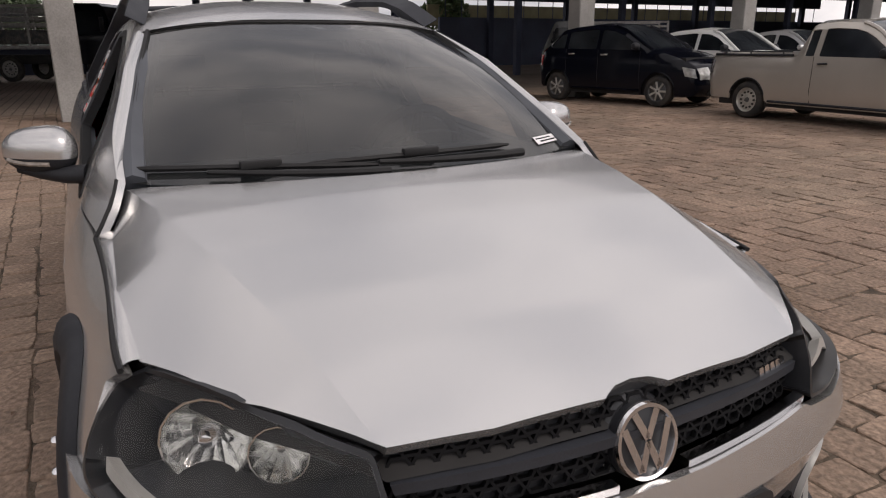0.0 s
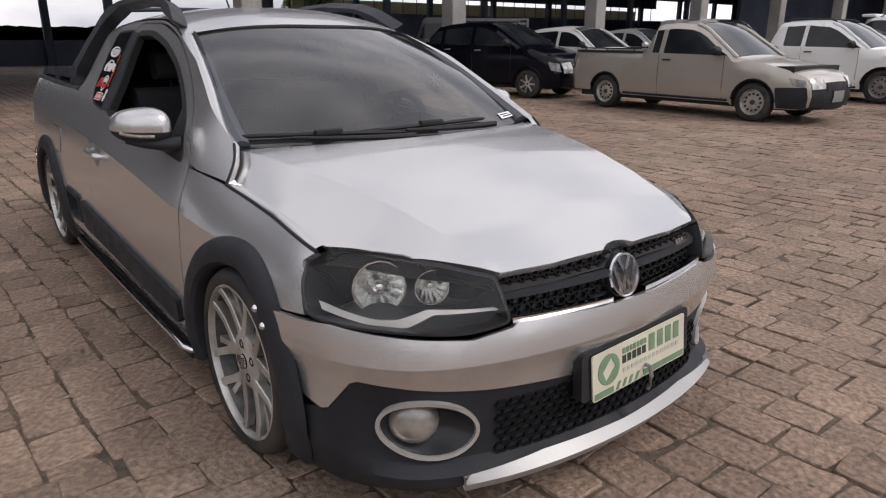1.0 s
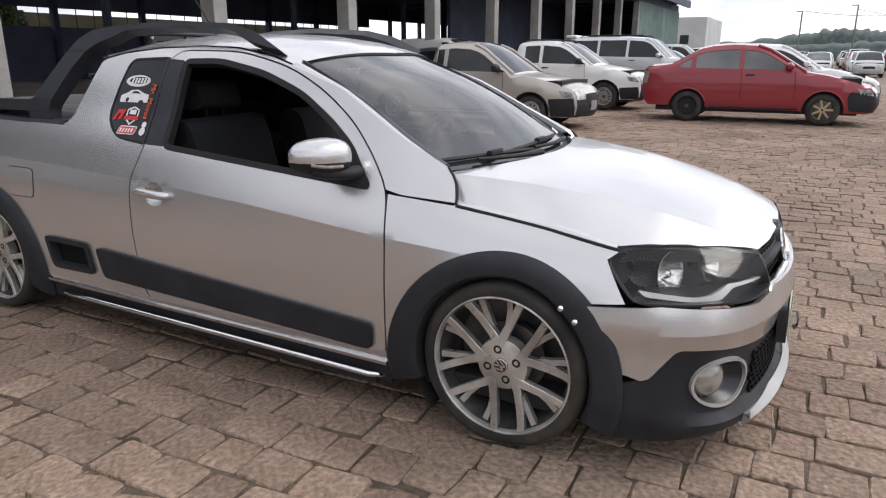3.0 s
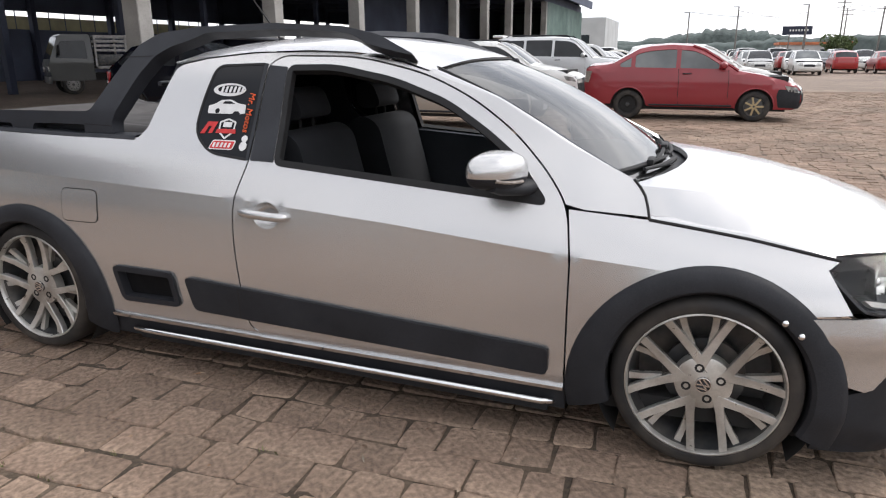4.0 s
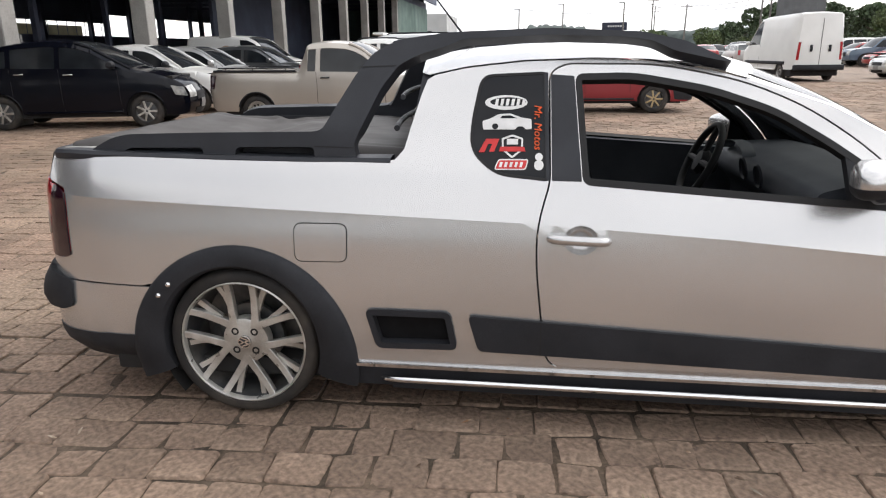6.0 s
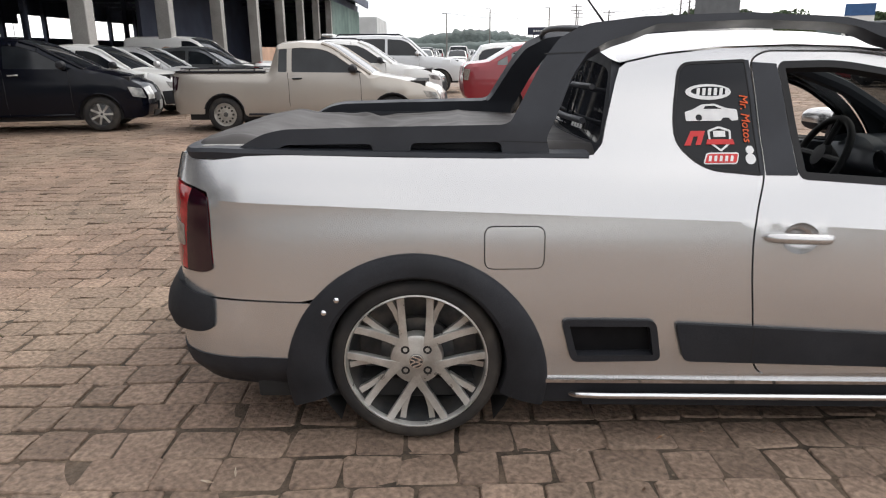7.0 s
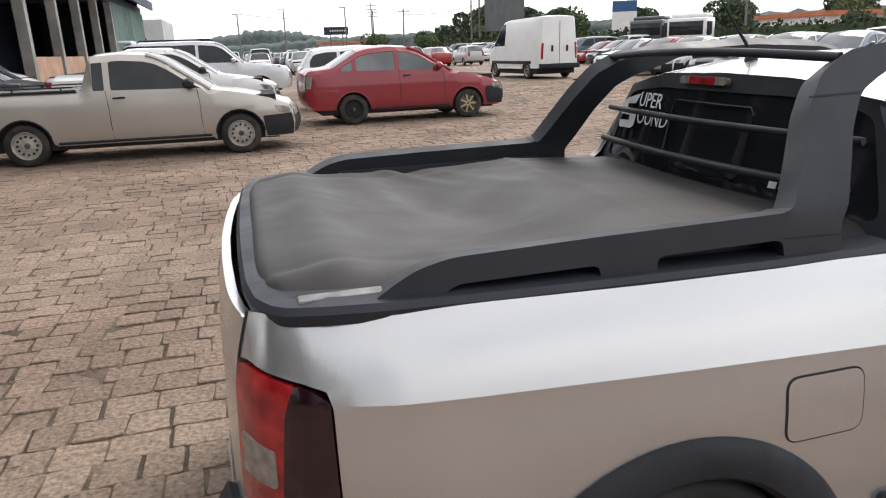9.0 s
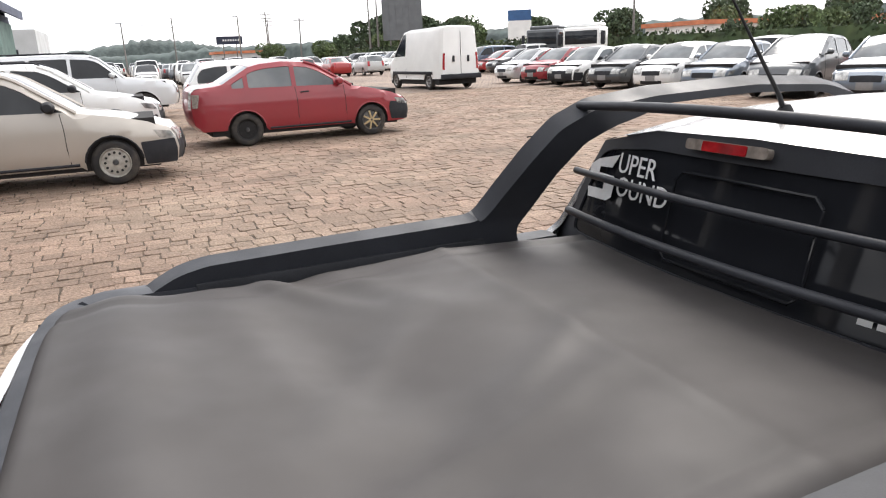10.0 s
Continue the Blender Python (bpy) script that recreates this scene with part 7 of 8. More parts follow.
def car_shape(form):
    """The functions of a body: its side, and the strip that runs over it from sill to sill."""
    top = form["top"]
    x_front, x_back = max(p[0] for p in top), min(p[0] for p in top)
    w, belt = form["w"], form["belt"]
    pts = np.array(top)
    seg = np.concatenate([[0], np.cumsum(np.hypot(*np.diff(pts, axis=0).T))])

    def half(x, z):
        y = w
        f, b = max(0, x - (x_front - 0.75)) / 0.75, max(0, (x_back + 0.6) - x) / 0.6
        y -= 0.16 * w * f ** 2.2 + 0.10 * w * b ** 2.2
        y -= 0.045 * max(0, (0.45 - z) / 0.25) ** 2 + 0.03 * max(0, (z - 0.62) / (belt - 0.62) if z < belt else 1) ** 2
        if z > belt:
            y -= 0.30 * (z - belt) if form.get("blind") is None else 0.10 * (z - belt)
        return y

    def dist(x, z):
        p = np.array((x, z))
        a, b = pts[1:-2], pts[2:-1]
        ab = b - a
        t = np.clip(((p - a) * ab).sum(1) / (ab ** 2).sum(1), 0, 1)
        return float(np.sqrt(((a + ab * t[:, None] - p) ** 2).sum(1)).min())

    def side(x, z, out=0.0, r=0.06):
        d = min(dist(x, z), r)
        return (x, -(half(x, z) - r * (1 - math.sqrt(max(0, 1 - (1 - d / r) ** 2))) + out), z)

    def strip(s, v, out=0.0):
        s = min(max(s, 0), 1) * seg[-1]
        x, z = float(np.interp(s, seg, pts[:, 0])), float(np.interp(s, seg, pts[:, 1]))
        x2, z2 = (float(np.interp(min(s + 0.05, seg[-1]), seg, pts[:, k])) for k in (0, 1))
        x1, z1 = (float(np.interp(max(s - 0.05, 0), seg, pts[:, k])) for k in (0, 1))
        n = Vector((-(z2 - z1), x2 - x1))
        n = -n.normalized() if n.length > 1e-6 else Vector((0, 1))
        y = half(x, z) - 0.06
        face = abs(n.x)
        bulge = (1 - v * v) * (0.10 * face if x > -0.5 and z < belt else (0.05 * face if z < belt else 0.045)) + out
        return Vector((x + n.x * bulge, v * y, z + n.y * bulge))

    return half, side, strip, seg / seg[-1]


def road_wheel(x, y, r, parent, alloy, hub_mat):
    """Tyre and rim of a plain road wheel on the car's right."""
    ax = pose(x, y, r, 90, 0, 0)
    k = r / 0.29
    w = part("wheel", turned([(0.185 * k, -0.01), (0.20 * k, 0.004), (0.25 * k, 0.008), (0.278 * k, -0.008), (r, -0.03), (r, -0.15), (0.27 * k, -0.175), (0.18 * k, -0.17)], ax, 28), RUBBER, parent)
    part("rim", turned([(0.192 * k, -0.004), (0.186 * k, 0.0), (0.176 * k, -0.010), (0.165 * k, -0.045), (0.05 * k, -0.02 if alloy else -0.035), (0.0, -0.018 if alloy else -0.03)], ax, 28), ALLOY_IN if alloy else hub_mat, w)
    if alloy:
        for q in range(7):
            a = 2 * math.pi * q / 7
            b = box_bm((0.02 * k, -0.018 * k, -0.022), (0.18 * k, 0.018 * k, -0.004), 0.004, 1)
            b.transform(ax @ Matrix.Rotation(a, 4, "Z"))
            part("spoke", b, hub_mat, w)
    else:
        for q in range(12):
            a = 2 * math.pi * q / 12
            part("rim_hole", turned([(0, -0.026), (0.017 * k, -0.026), (0.017 * k, -0.05)], ax @ Matrix.Translation((0.125 * k * math.cos(a), 0.125 * k * math.sin(a), 0.002)), 8), GAP, w)
        part("hub_cap", turned([(0, 0.004), (0.03 * k, 0.0), (0.04 * k, -0.03)], ax, 14), ALLOY_IN, w)
    return w


def car(name, kind, m, mat, label, category="car", glass=None, alloy=False, rim=None, dark_bumper=False, detail=True, group="", lamp=None, handle=True, tail_mat=None, rear_rim=None):
    """A parked car from its form: shell, panes, lamps, bumpers, wheels, mirrors."""
    form = FORMS[kind]
    half, side, strip, seg = car_shape(form)
    glass, rim, lamp = glass or CAR_GLASS, rim or STEEL, lamp or LIGHT_LENS
    root = thing(name, label, category, m, group)
    top, wb, r, belt = form["top"], form["wb"], form["r"], form["belt"]
    step = 0.10 if detail else 0.22
    # side sheet with arches cut and windows as holes
    def arch_pts(cx):
        rr = r + 0.055
        z0 = top[-1][1] if cx < -1 else top[0][1]
        a = math.degrees(math.asin(min(max((z0 - r) / rr, -0.99), 0.99)))
        return arc(cx, r, rr, 180 - a, a, 12)
    sill = 0.26 if kind not in ("suv", "tall_van") else 0.40
    outline = list(top) + arch_pts(-wb) + [(-wb + r + 0.10, sill), (-r - 0.10, sill)] + arch_pts(0.0)
    x_a, x_b = top[form["hood"]][0], top[form["back"]][0]
    d0, d1 = form["door"]
    roof_line = lambda x: float(np.interp(-x, [-p[0] for p in top[form["hood"]:form["deck"] + 1]], [p[1] for p in top[form["hood"]:form["deck"] + 1]]))
    bz = lambda x: belt + 0.015 + 0.03 * (-(x) - 0.5) / 2.0
    cuts = [top[form["hood"]][0] - 0.12] + list(form["pillars"])
    windows = []
    for i, xs in enumerate(cuts):
        first = xs - (0.05 if i else 0.0)
        last = (cuts[i + 1] + 0.03) if i + 1 < len(cuts) else None
        if last is None:
            if form.get("blind") is not None:
                continue
            last = top[form["deck"]][0] + 0.16
            if first - last < 0.15:
                continue
        ring = [(x, bz(x)) for x in span(first, last, 4)]
        ring = [p for p in ring if roof_line(p[0]) - p[1] > 0.05] or ring
        upper = [(x, roof_line(x) - 0.085) for x in span(last, first, 8) if roof_line(x) - 0.085 > bz(x) + 0.04]
        if len(ring) > 1 and len(upper) > 1:
            windows.append(rounded(ring + upper, 0.025, 2))
    shell = panel(outline, side, step, windows, 0.02, RIGHT)
    h, rf, bk, dk = (seg[form[k]] for k in ("hood", "roof", "back", "deck"))
    nv = span(-1, 1, 10 if detail else 6)
    def across(a, b, n, o=0.0, vs=None):
        return sheet(lambda s, v: strip(s, v, o), span(a, b, n), vs or nv)
    def outward(bm_, d):
        tot = sum((f.normal * f.calc_area() for f in bm_.faces), Vector())
        bm_.normal_update()
        tot = sum((f.normal * f.calc_area() for f in bm_.faces), Vector())
        if tot.dot(Vector(d)) < 0:
            bmesh.ops.reverse_faces(bm_, faces=bm_.faces[:])
        return bm_
    k = 2 if detail else 1
    s_b = seg[3]
    n_end = seg[-1]
    hood_b = outward(across(s_b, h, 10 * k), (0.3, 0, 1))
    roof_b = outward(across(rf, bk, 6 * k), UP)
    deck_b = outward(across(dk, seg[len(top) - 4], 8 * k), (-0.5, 0, 1))
    front_b = outward(across(0.0, s_b, 5 * k), FRONT)
    rear_b = outward(across(seg[len(top) - 4], 1.0, 5 * k), (-1, 0, 0))
    if detail:
        both("body_side", shell, mat, root)
        part("hood", hood_b, mat, root)
        part("roof", roof_b, mat, root)
        part("boot" if kind == "sedan" else "rear_deck", deck_b, mat, root)
        part("front_bumper", front_b, DARK_PLASTIC if dark_bumper else mat, root)
        part("rear_bumper", rear_b, DARK_PLASTIC if dark_bumper else mat, root)
    else:
        other = mirrored(shell)
        for b in (other, hood_b, roof_b, deck_b, front_b, rear_b):
            merged(shell, b)
        part("body", shell, mat, root)
    part("windscreen", outward(across(h, rf, 5, -0.004), (1, 0, 0.5)), glass, root)
    if form.get("blind") is None or kind == "panel_van":
        part("rear_window", outward(across(bk, dk, 4, -0.004), (-1, 0, 0.3)), glass, root)
    else:
        part("rear_door", outward(across(bk, dk, 4, 0.0), (-1, 0, 0)), mat, root)
    if detail and form.get("blind") is None:
        both("screen_pillar", tube([Vector(strip(s, -1.0, 0.004)) for s in span(h, rf, 8)], 0.030, 6), mat, root)
    for ring in windows:
        both("side_window", panel(ring, lambda x, z: side(x, z, -0.012), step, (), 0.0, RIGHT), glass, root)
    # dark filling below and in the arches
    box = box_bm((top[-1][0] + 0.15, -half(-1.2, 0.5) + 0.10, 0.20 if r < 0.35 else 0.34), (top[0][0] - 0.12, half(-1.2, 0.5) - 0.10, belt - 0.12))
    part("underbody", box, GAP, root)
    for x in (0.0, -wb):
        y = -half(min(x, 0.0), 0.4) + 0.015
        if detail:
            plain = rear_rim is not None and x < 0
            wr = road_wheel(x, y, r, root, alloy and not plain, rear_rim if plain else rim)
            wl = copy_thing(wr, Matrix.Identity(4))
            wl.matrix_basis = pose(2 * x, 0, 0) @ Matrix.Rotation(math.pi, 4, "Z")
        else:
            ax = pose(x, y, r, 90, 0, 0)
            b = turned([(0, -0.03), (0.17, -0.03), (0.18, -0.01), (r - 0.03, 0.0), (r, -0.03), (r, -0.15), (0.1, -0.16)], ax, 18)
            for f in b.faces:
                c = f.calc_center_median()
                f.material_index = 1 if math.hypot(c.x - x, c.z - r) < 0.175 else 0
            o = part("wheel", b, (RUBBER, ALLOY), root)
            q = o.copy()
            scene.collection.objects.link(q)
            q.matrix_basis = pose(2 * x, 0, 0) @ Matrix.Rotation(math.pi, 4, "Z")
    # lamps, grille and plates on the strip
    lo, hi = seg[2] + (seg[3] - seg[2]) * 0.55, seg[3] + 0.72 * (seg[4] - seg[3])
    if kind in ("suv", "tall_van", "panel_van"):
        lo = seg[2] + (seg[3] - seg[2]) * 0.35
    for sgn in (-1, 1):
        vs = [sgn * v for v in span(0.56, 1.0, 6)]
        hl = outward(sheet(lambda s, v: strip(s, v, 0.012), span(lo, hi, 5), vs), FRONT)
        part("headlight", hl, lamp, root)
        t0, t1 = seg[len(top) - 4] - 0.02, seg[len(top) - 3]
        tl = outward(sheet(lambda s, v: strip(s, v, 0.010), span(dk + (t0 - dk) * 0.25 if kind in ("hatch", "wagon", "suv", "round_hatch") else t0 - 0.01, t1, 5), [sgn * v for v in span(0.74 if kind != "tall_van" else 0.9, 1.02, 4)]), (-1, 0, 0))
        part("tail_lamp", tl, tail_mat or RED_LENS, root)
    part("grille", outward(sheet(lambda s, v: strip(s, v, 0.010), span(lo - 0.25 * (seg[3] - seg[2]), seg[3] - 0.03 * (seg[3] - seg[2]), 3), span(-0.5, 0.5, 6)), FRONT), DARK_PLASTIC, root)
    if detail:
        part("plate", outward(sheet(lambda s, v: strip(s, v, 0.018), span(seg[1] + 0.5 * (seg[2] - seg[1]), seg[2] + 0.3 * (seg[3] - seg[2]), 2), span(-0.27, 0.27, 4)), FRONT), PLATE, root)
        part("air_intake", outward(sheet(lambda s, v: strip(s, v, 0.008), span(seg[1], seg[1] + 0.5 * (seg[2] - seg[1]), 2), span(-0.6, 0.6, 6)), FRONT), GAP, root)
        # lamps that wrap round the corners
        if kind not in ("suv", "tall_van"):
            (xf, z1), (xg, z2) = top[3], top[4]
            ring = [(xf - 0.005, z1 - 0.05), (xg + 0.015, z2 - 0.045), (xg - 0.20, z2 - 0.012), (xg - 0.13, z1 - 0.02)]
            both("headlight_side", panel(rounded(ring, 0.015), lambda x, z: side(x, z, 0.006), 0.05, (), 0.01, RIGHT), lamp, root)
        if kind not in ("tall_van", "panel_van"):
            xb, zt = top[len(top) - 3][0], top[len(top) - 4][1]
            ring = [(xb + 0.015, zt - 0.26), (xb + 0.03, zt - 0.03), (xb + 0.15, zt - 0.04), (xb + 0.10, zt - 0.26)]
            both("tail_lamp_side", panel(rounded(ring, 0.015), lambda x, z: side(x, z, 0.006), 0.05, (), 0.01, RIGHT), tail_mat or RED_LENS, root)
        # dark lower side of the bumpers where they wrap round
        if dark_bumper:
            for xs in ((top[3][0] - 0.02, r + 0.07),):
                ring = [(xs[0] + 0.0, top[0][1] + 0.01), (xs[0] + 0.02, 0.40), (xs[0] - 0.005, 0.545), (xs[1] - 0.03, 0.525), (xs[1] + 0.01, top[0][1] + 0.01)]
                both("bumper_end", panel(rounded(ring, 0.02), lambda x, z: side(x, z, 0.008), 0.08, (), 0.02, RIGHT), DARK_PLASTIC, root)
        # doors: shut lines, handles, moulding
        edges = [d0] + [p + 0.02 for p in form["pillars"] if p > -wb + 0.2] if form.get("blind") is None else [d0, d1]
        if kind in ("coupe_pickup", "tall_pickup"):
            edges = [d0, d1]
        # dark tubes on the surface paint in the shaded shut lines
        for x in edges:
            line = [side(x + 0.02, sill + 0.03, 0.001), side(x, 0.5, 0.001), side(x, 0.75, 0.001), side(x - 0.02, bz(x) - 0.01, 0.001)]
            both("door_gap", tube(line, 0.005, 5), GAP, root)
        if handle:
            for x in edges[1:]:
                both("door_handle", tube([side(x + 0.22, bz(x) - 0.10, 0.006), side(x + 0.20, bz(x) - 0.10, 0.022), side(x + 0.09, bz(x) - 0.105, 0.022), side(x + 0.07, bz(x) - 0.105, 0.006)], 0.013, 6), DARK_PLASTIC if mat not in (BLACK_PAINT,) else ALLOY, root)
        xm = top[form["hood"]][0] - 0.28
        sh = turned([(0, 0.10), (0.045, 0.09), (0.068, 0.05), (0.072, 0.0), (0.06, -0.045), (0, -0.06)], pose(0, 0, 0), 14)
        sh.transform(pose(xm, -half(xm, belt + 0.08) - 0.10, belt + 0.085, 90, 0, 0) @ Matrix.Diagonal((1.1, 1.0, 1.0, 1)))
        both("door_mirror", sh, DARK_PLASTIC if dark_bumper or mat is BLACK_PAINT else mat, root)
        both("mirror_arm", tube([(xm, -half(xm, belt) - 0.06, belt + 0.05), (xm + 0.02, -half(xm, belt) + 0.02, belt + 0.02)], 0.02, 8), DARK_PLASTIC, root)
        both("arch_lip", tube([side(x, z, 0.002) for x, z in arch_pts(0.0)[1:-1]], 0.012, 6), DARK_PLASTIC if dark_bumper else mat, root)
        both("arch_lip", tube([side(x, z, 0.002) for x, z in arch_pts(-wb)[1:-1]], 0.012, 6), DARK_PLASTIC if dark_bumper else mat, root)
        both("sill_strip", tube([side(x, sill + 0.035, 0.0) for x in span(-r - 0.12, -wb + r + 0.12, 6)], 0.02, 6), DARK_PLASTIC if dark_bumper or kind == "sedan" else mat, root)
    return root


def at(x, y, heading):
    return pose(x, y, 0, 0, 0, heading)


courier = car("pickup_truck", "coupe_pickup", at(-3.56, 9.52, -1.0), CHAMPAGNE, "champagne silver pickup with a black bumper and steel wheels", "pickup truck", dark_bumper=True, tail_mat=DARK_RED, rim=PALE_STEEL)
half_c, side_c, strip_c, seg_c = car_shape(FORMS["coupe_pickup"])
both("bed_rail", tube([(x, -half_c(x, 0.99) + 0.05, 1.04) for x in span(-2.15, -3.55, 6)], 0.012, 6), DARK_PLASTIC, courier, "thin black bed rail")
for x in (-2.3, -2.9, -3.4):
    both("rail_post", tube([(x, -half_c(x, 0.99) + 0.05, 0.97), (x, -half_c(x, 0.99) + 0.05, 1.04)], 0.012, 6), DARK_PLASTIC, courier)
both("bed_trim", tube([(x, -half_c(x, 0.99) + 0.04, 0.988) for x in span(-2.12, -3.64, 6)], 0.02, 6), DARK_PLASTIC, courier)

red = car("sedan", "sedan", at(0.90, 12.62, 2.0), RED_PAINT, "red sedan with a dented side and no front bumper skin", "car", alloy=True, rim=GOLD_ALLOY, glass=PALE_GLASS, tail_mat=CLEAR_LENS, rear_rim=GAP)
half_s, side_s, strip_s, seg_s = car_shape(FORMS["sedan"])
part("bumper_core", sheet(lambda s, v: strip_s(s, v, 0.016), span(0.0, seg_s[2] + 0.02, 6), span(-1, 1, 10), FRONT), DARK_PLASTIC, red, "bare black bumper core")
both("bumper_tear", panel(rounded([(0.80, 0.26), (0.81, 0.60), (0.40, 0.62), (0.37, 0.50), (0.42, 0.28)], 0.03), lambda x, z: side_s(x, z, 0.006), 0.06, (), 0.02, RIGHT), DARK_PLASTIC, red)
black = car("hatchback", "round_hatch", at(-8.78, 9.75, 14.0), BLACK_PAINT, "glossy black hatchback with alloy wheels", "car", alloy=True, rim=ALLOY)
strada = car("pickup_truck", "tall_pickup", at(-3.62, 14.45, 0.0), WHITE_PAINT, "white extended-cab pickup with black bumper and roof rack", "pickup truck", dark_bumper=True)
both("roof_rail", tube([(-1.1, -0.55, 1.55), (-1.2, -0.55, 1.60), (-2.0, -0.55, 1.61), (-2.12, -0.55, 1.56)], 0.018, 8), DARK_PLASTIC, strada)
car("sedan", "sedan", at(-4.35, 17.45, 0.0), GREY_PAINT, "dark grey sedan parked between white cars", "car", alloy=True, rim=ALLOY)
suv = car("suv", "suv", at(-2.95, 20.75, 0.0), PALE_SILVER, "pale silver off-road vehicle with a roof spoiler", "car", alloy=True, rim=ALLOY_IN)
part("roof_spoiler", box_bm((-3.78, -0.66, 1.80), (-3.42, 0.66, 1.88), 0.03), WHITE_PAINT, suv)
both("roof_rail", tube([(-1.2, -0.62, 1.80), (-1.3, -0.62, 1.86), (-3.2, -0.62, 1.86), (-3.3, -0.62, 1.80)], 0.018, 8), DARK_PLASTIC, suv)
car("station_wagon", "wagon", at(1.15, 16.2, 0.0), WHITE_PAINT, "white station wagon with red tail lamps", "car", alloy=True, rim=ALLOY)
car("hatchback", "hatch", at(-9.1, 12.75, 3.0), WHITE_PAINT, "white hatchback behind the black one", "car", dark_bumper=True)
car("sedan", "sedan", at(-9.3, 15.6, 0.0), PALE_SILVER, "silver sedan in the row by the shed", "car")
white_van = car("panel_van", "panel_van", at(-9.7, 20.0, -4.0), WHITE_PAINT, "white panel van with a tan round mark", "van", dark_bumper=True)
side_v = car_shape(FORMS["panel_van"])[1]
part("round_mark", panel([(-1.72 + 0.24 * math.cos(a), 1.30 + 0.22 * math.sin(a)) for a in span(0, 2 * math.pi, 28)[:-1]], lambda x, z: side_v(x, z, 0.004), 0.08, (), 0.003, RIGHT), TAN_WALL, white_van, "tan round mark on the side")
car("hatchback", "hatch", at(-8.6, 17.9, 0.0), GREY_PAINT, "dark grey hatchback in the row by the shed", "car")
van = car("delivery_van", "tall_van", at(8.95, 29.5, 95.0), WHITE_PAINT, "tall white delivery van with a dark rear bumper", "van", handle=False)
part("rear_step", box_bm((-4.32, -0.95, 0.42), (-4.19, 0.95, 0.62), 0.03), DARK_PLASTIC, van)
both("side_strip", box_bm((-3.6, -1.03, 0.62), (0.2, -0.99, 0.74), 0.01), DARK_PLASTIC, van)
part("door_seam", box_bm((-4.262, -0.006, 0.6), (-4.245, 0.006, 2.3)), GAP, van)
for y in (-0.35, 0.35):
    part("door_lock", box_bm((-4.275, y - 0.05, 1.1), (-4.25, y + 0.05, 1.35), 0.01), DARK_PLASTIC, van)

# facing row towards the hedge
ROW = (("hatch", PALE_SILVER, 27.7, 188, "silver hatchback in the facing row"), ("hatch", RED_PAINT, 25.0, 196, "small red hatchback in the facing row"), ("coupe_pickup", WHITE_PAINT, 22.6, 196, "white pickup with a dark bumper in the facing row"),
       ("sedan", GREY_PAINT, 19.6, 198, "dark grey sedan in the facing row"), ("hatch", WHITE_PAINT, 17.0, 200, "white car with a torn front bumper"), ("sedan", BLUEGREY, 14.6, 200, "blue-grey sedan in the facing row"),
       ("round_hatch", GREY_PAINT, 12.1, 200, "dark grey hatchback in the facing row"), ("sedan", BLUEGREY, 9.5, 200, "grey sedan at the end of the row"), ("hatch", PALE_SILVER, 6.8, 198, "silver hatchback at the end of the row"))
for kind, mt, y, head, lb in ROW:
    car("parked_car", kind, at(12.7 + 0.06 * (y - 18), y, head), mt, lb, "car", glass=PALE_GLASS, alloy=kind != "coupe_pickup", rim=ALLOY, dark_bumper=kind == "coupe_pickup", group="cars in the facing row")
for kind, mt, x, y, head, lb in (("hatch", WHITE_PAINT, 18.2, 20.2, 15, "white hatchback in the row behind"), ("tall_pickup", WHITE_PAINT, 19.2, 17.4, 12, "white pickup in the row behind"), ("sedan", RED_PAINT, 20.0, 13.6, 15, "red sedan in the row behind"), ("hatch", PALE_SILVER, 17.5, 23.0, 15, "silver hatchback in the row behind"), ("sedan", WHITE_PAINT, 20.5, 10.8, 15, "white sedan in the row behind")):
    car("parked_car", kind, at(x, y, head), mt, lb, "car", detail=False, group="cars in the row behind")

# the far lot: a few kinds, copied
far_kinds = [car("parked_car", k, at(0, 0, 0), FAR_PAINT, "%s parked far off in the open lot" % w, "car", detail=False, group="cars in the far lot", glass=g) for k, w, g in (("sedan", "sedan", PALE_GLASS), ("hatch", "hatchback", CAR_GLASS), ("wagon", "station wagon", PALE_GLASS), ("suv", "off-road vehicle", CAR_GLASS), ("tall_pickup", "pickup", CAR_GLASS))]
rng = random.Random(5)
spots = [(0.6 + 2.75 * i, 46.0 + rng.uniform(-0.4, 0.4), 270) for i in range(0, 3)]
for row in range(1, 8):
    spots += [(-7.5 + 2.75 * i + rng.uniform(-0.2, 0.2), 46.0 + 6.6 * row + rng.uniform(-0.3, 0.3), 270 if row % 2 else 90) for i in range(6)]
spots += [(-4.6 + rng.uniform(-0.2, 0.2), 24.0 + 2.75 * i, 0) for i in range(12)]
spots += [(19.5 + 0.06 * i + rng.uniform(-0.2, 0.2), 40.0 + 2.8 * i, 184) for i in range(17)]
spots += [(25.6 + 0.06 * i, 42.0 + 2.8 * i, 4) for i in range(15)]
for row in range(9):
    spots += [(9.0 + 2.75 * i + rng.uniform(-0.25, 0.25), 54.0 + 6.4 * row + rng.uniform(-0.4, 0.4), 268 if row % 2 else 92) for i in range(3)]
for row in range(6):
    spots += [(-10.0 + 2.75 * i + rng.uniform(-0.25, 0.25), 99.0 + 6.4 * row + rng.uniform(-0.4, 0.4), 268 if row % 2 else 92) for i in range(10)]
first_used = set()
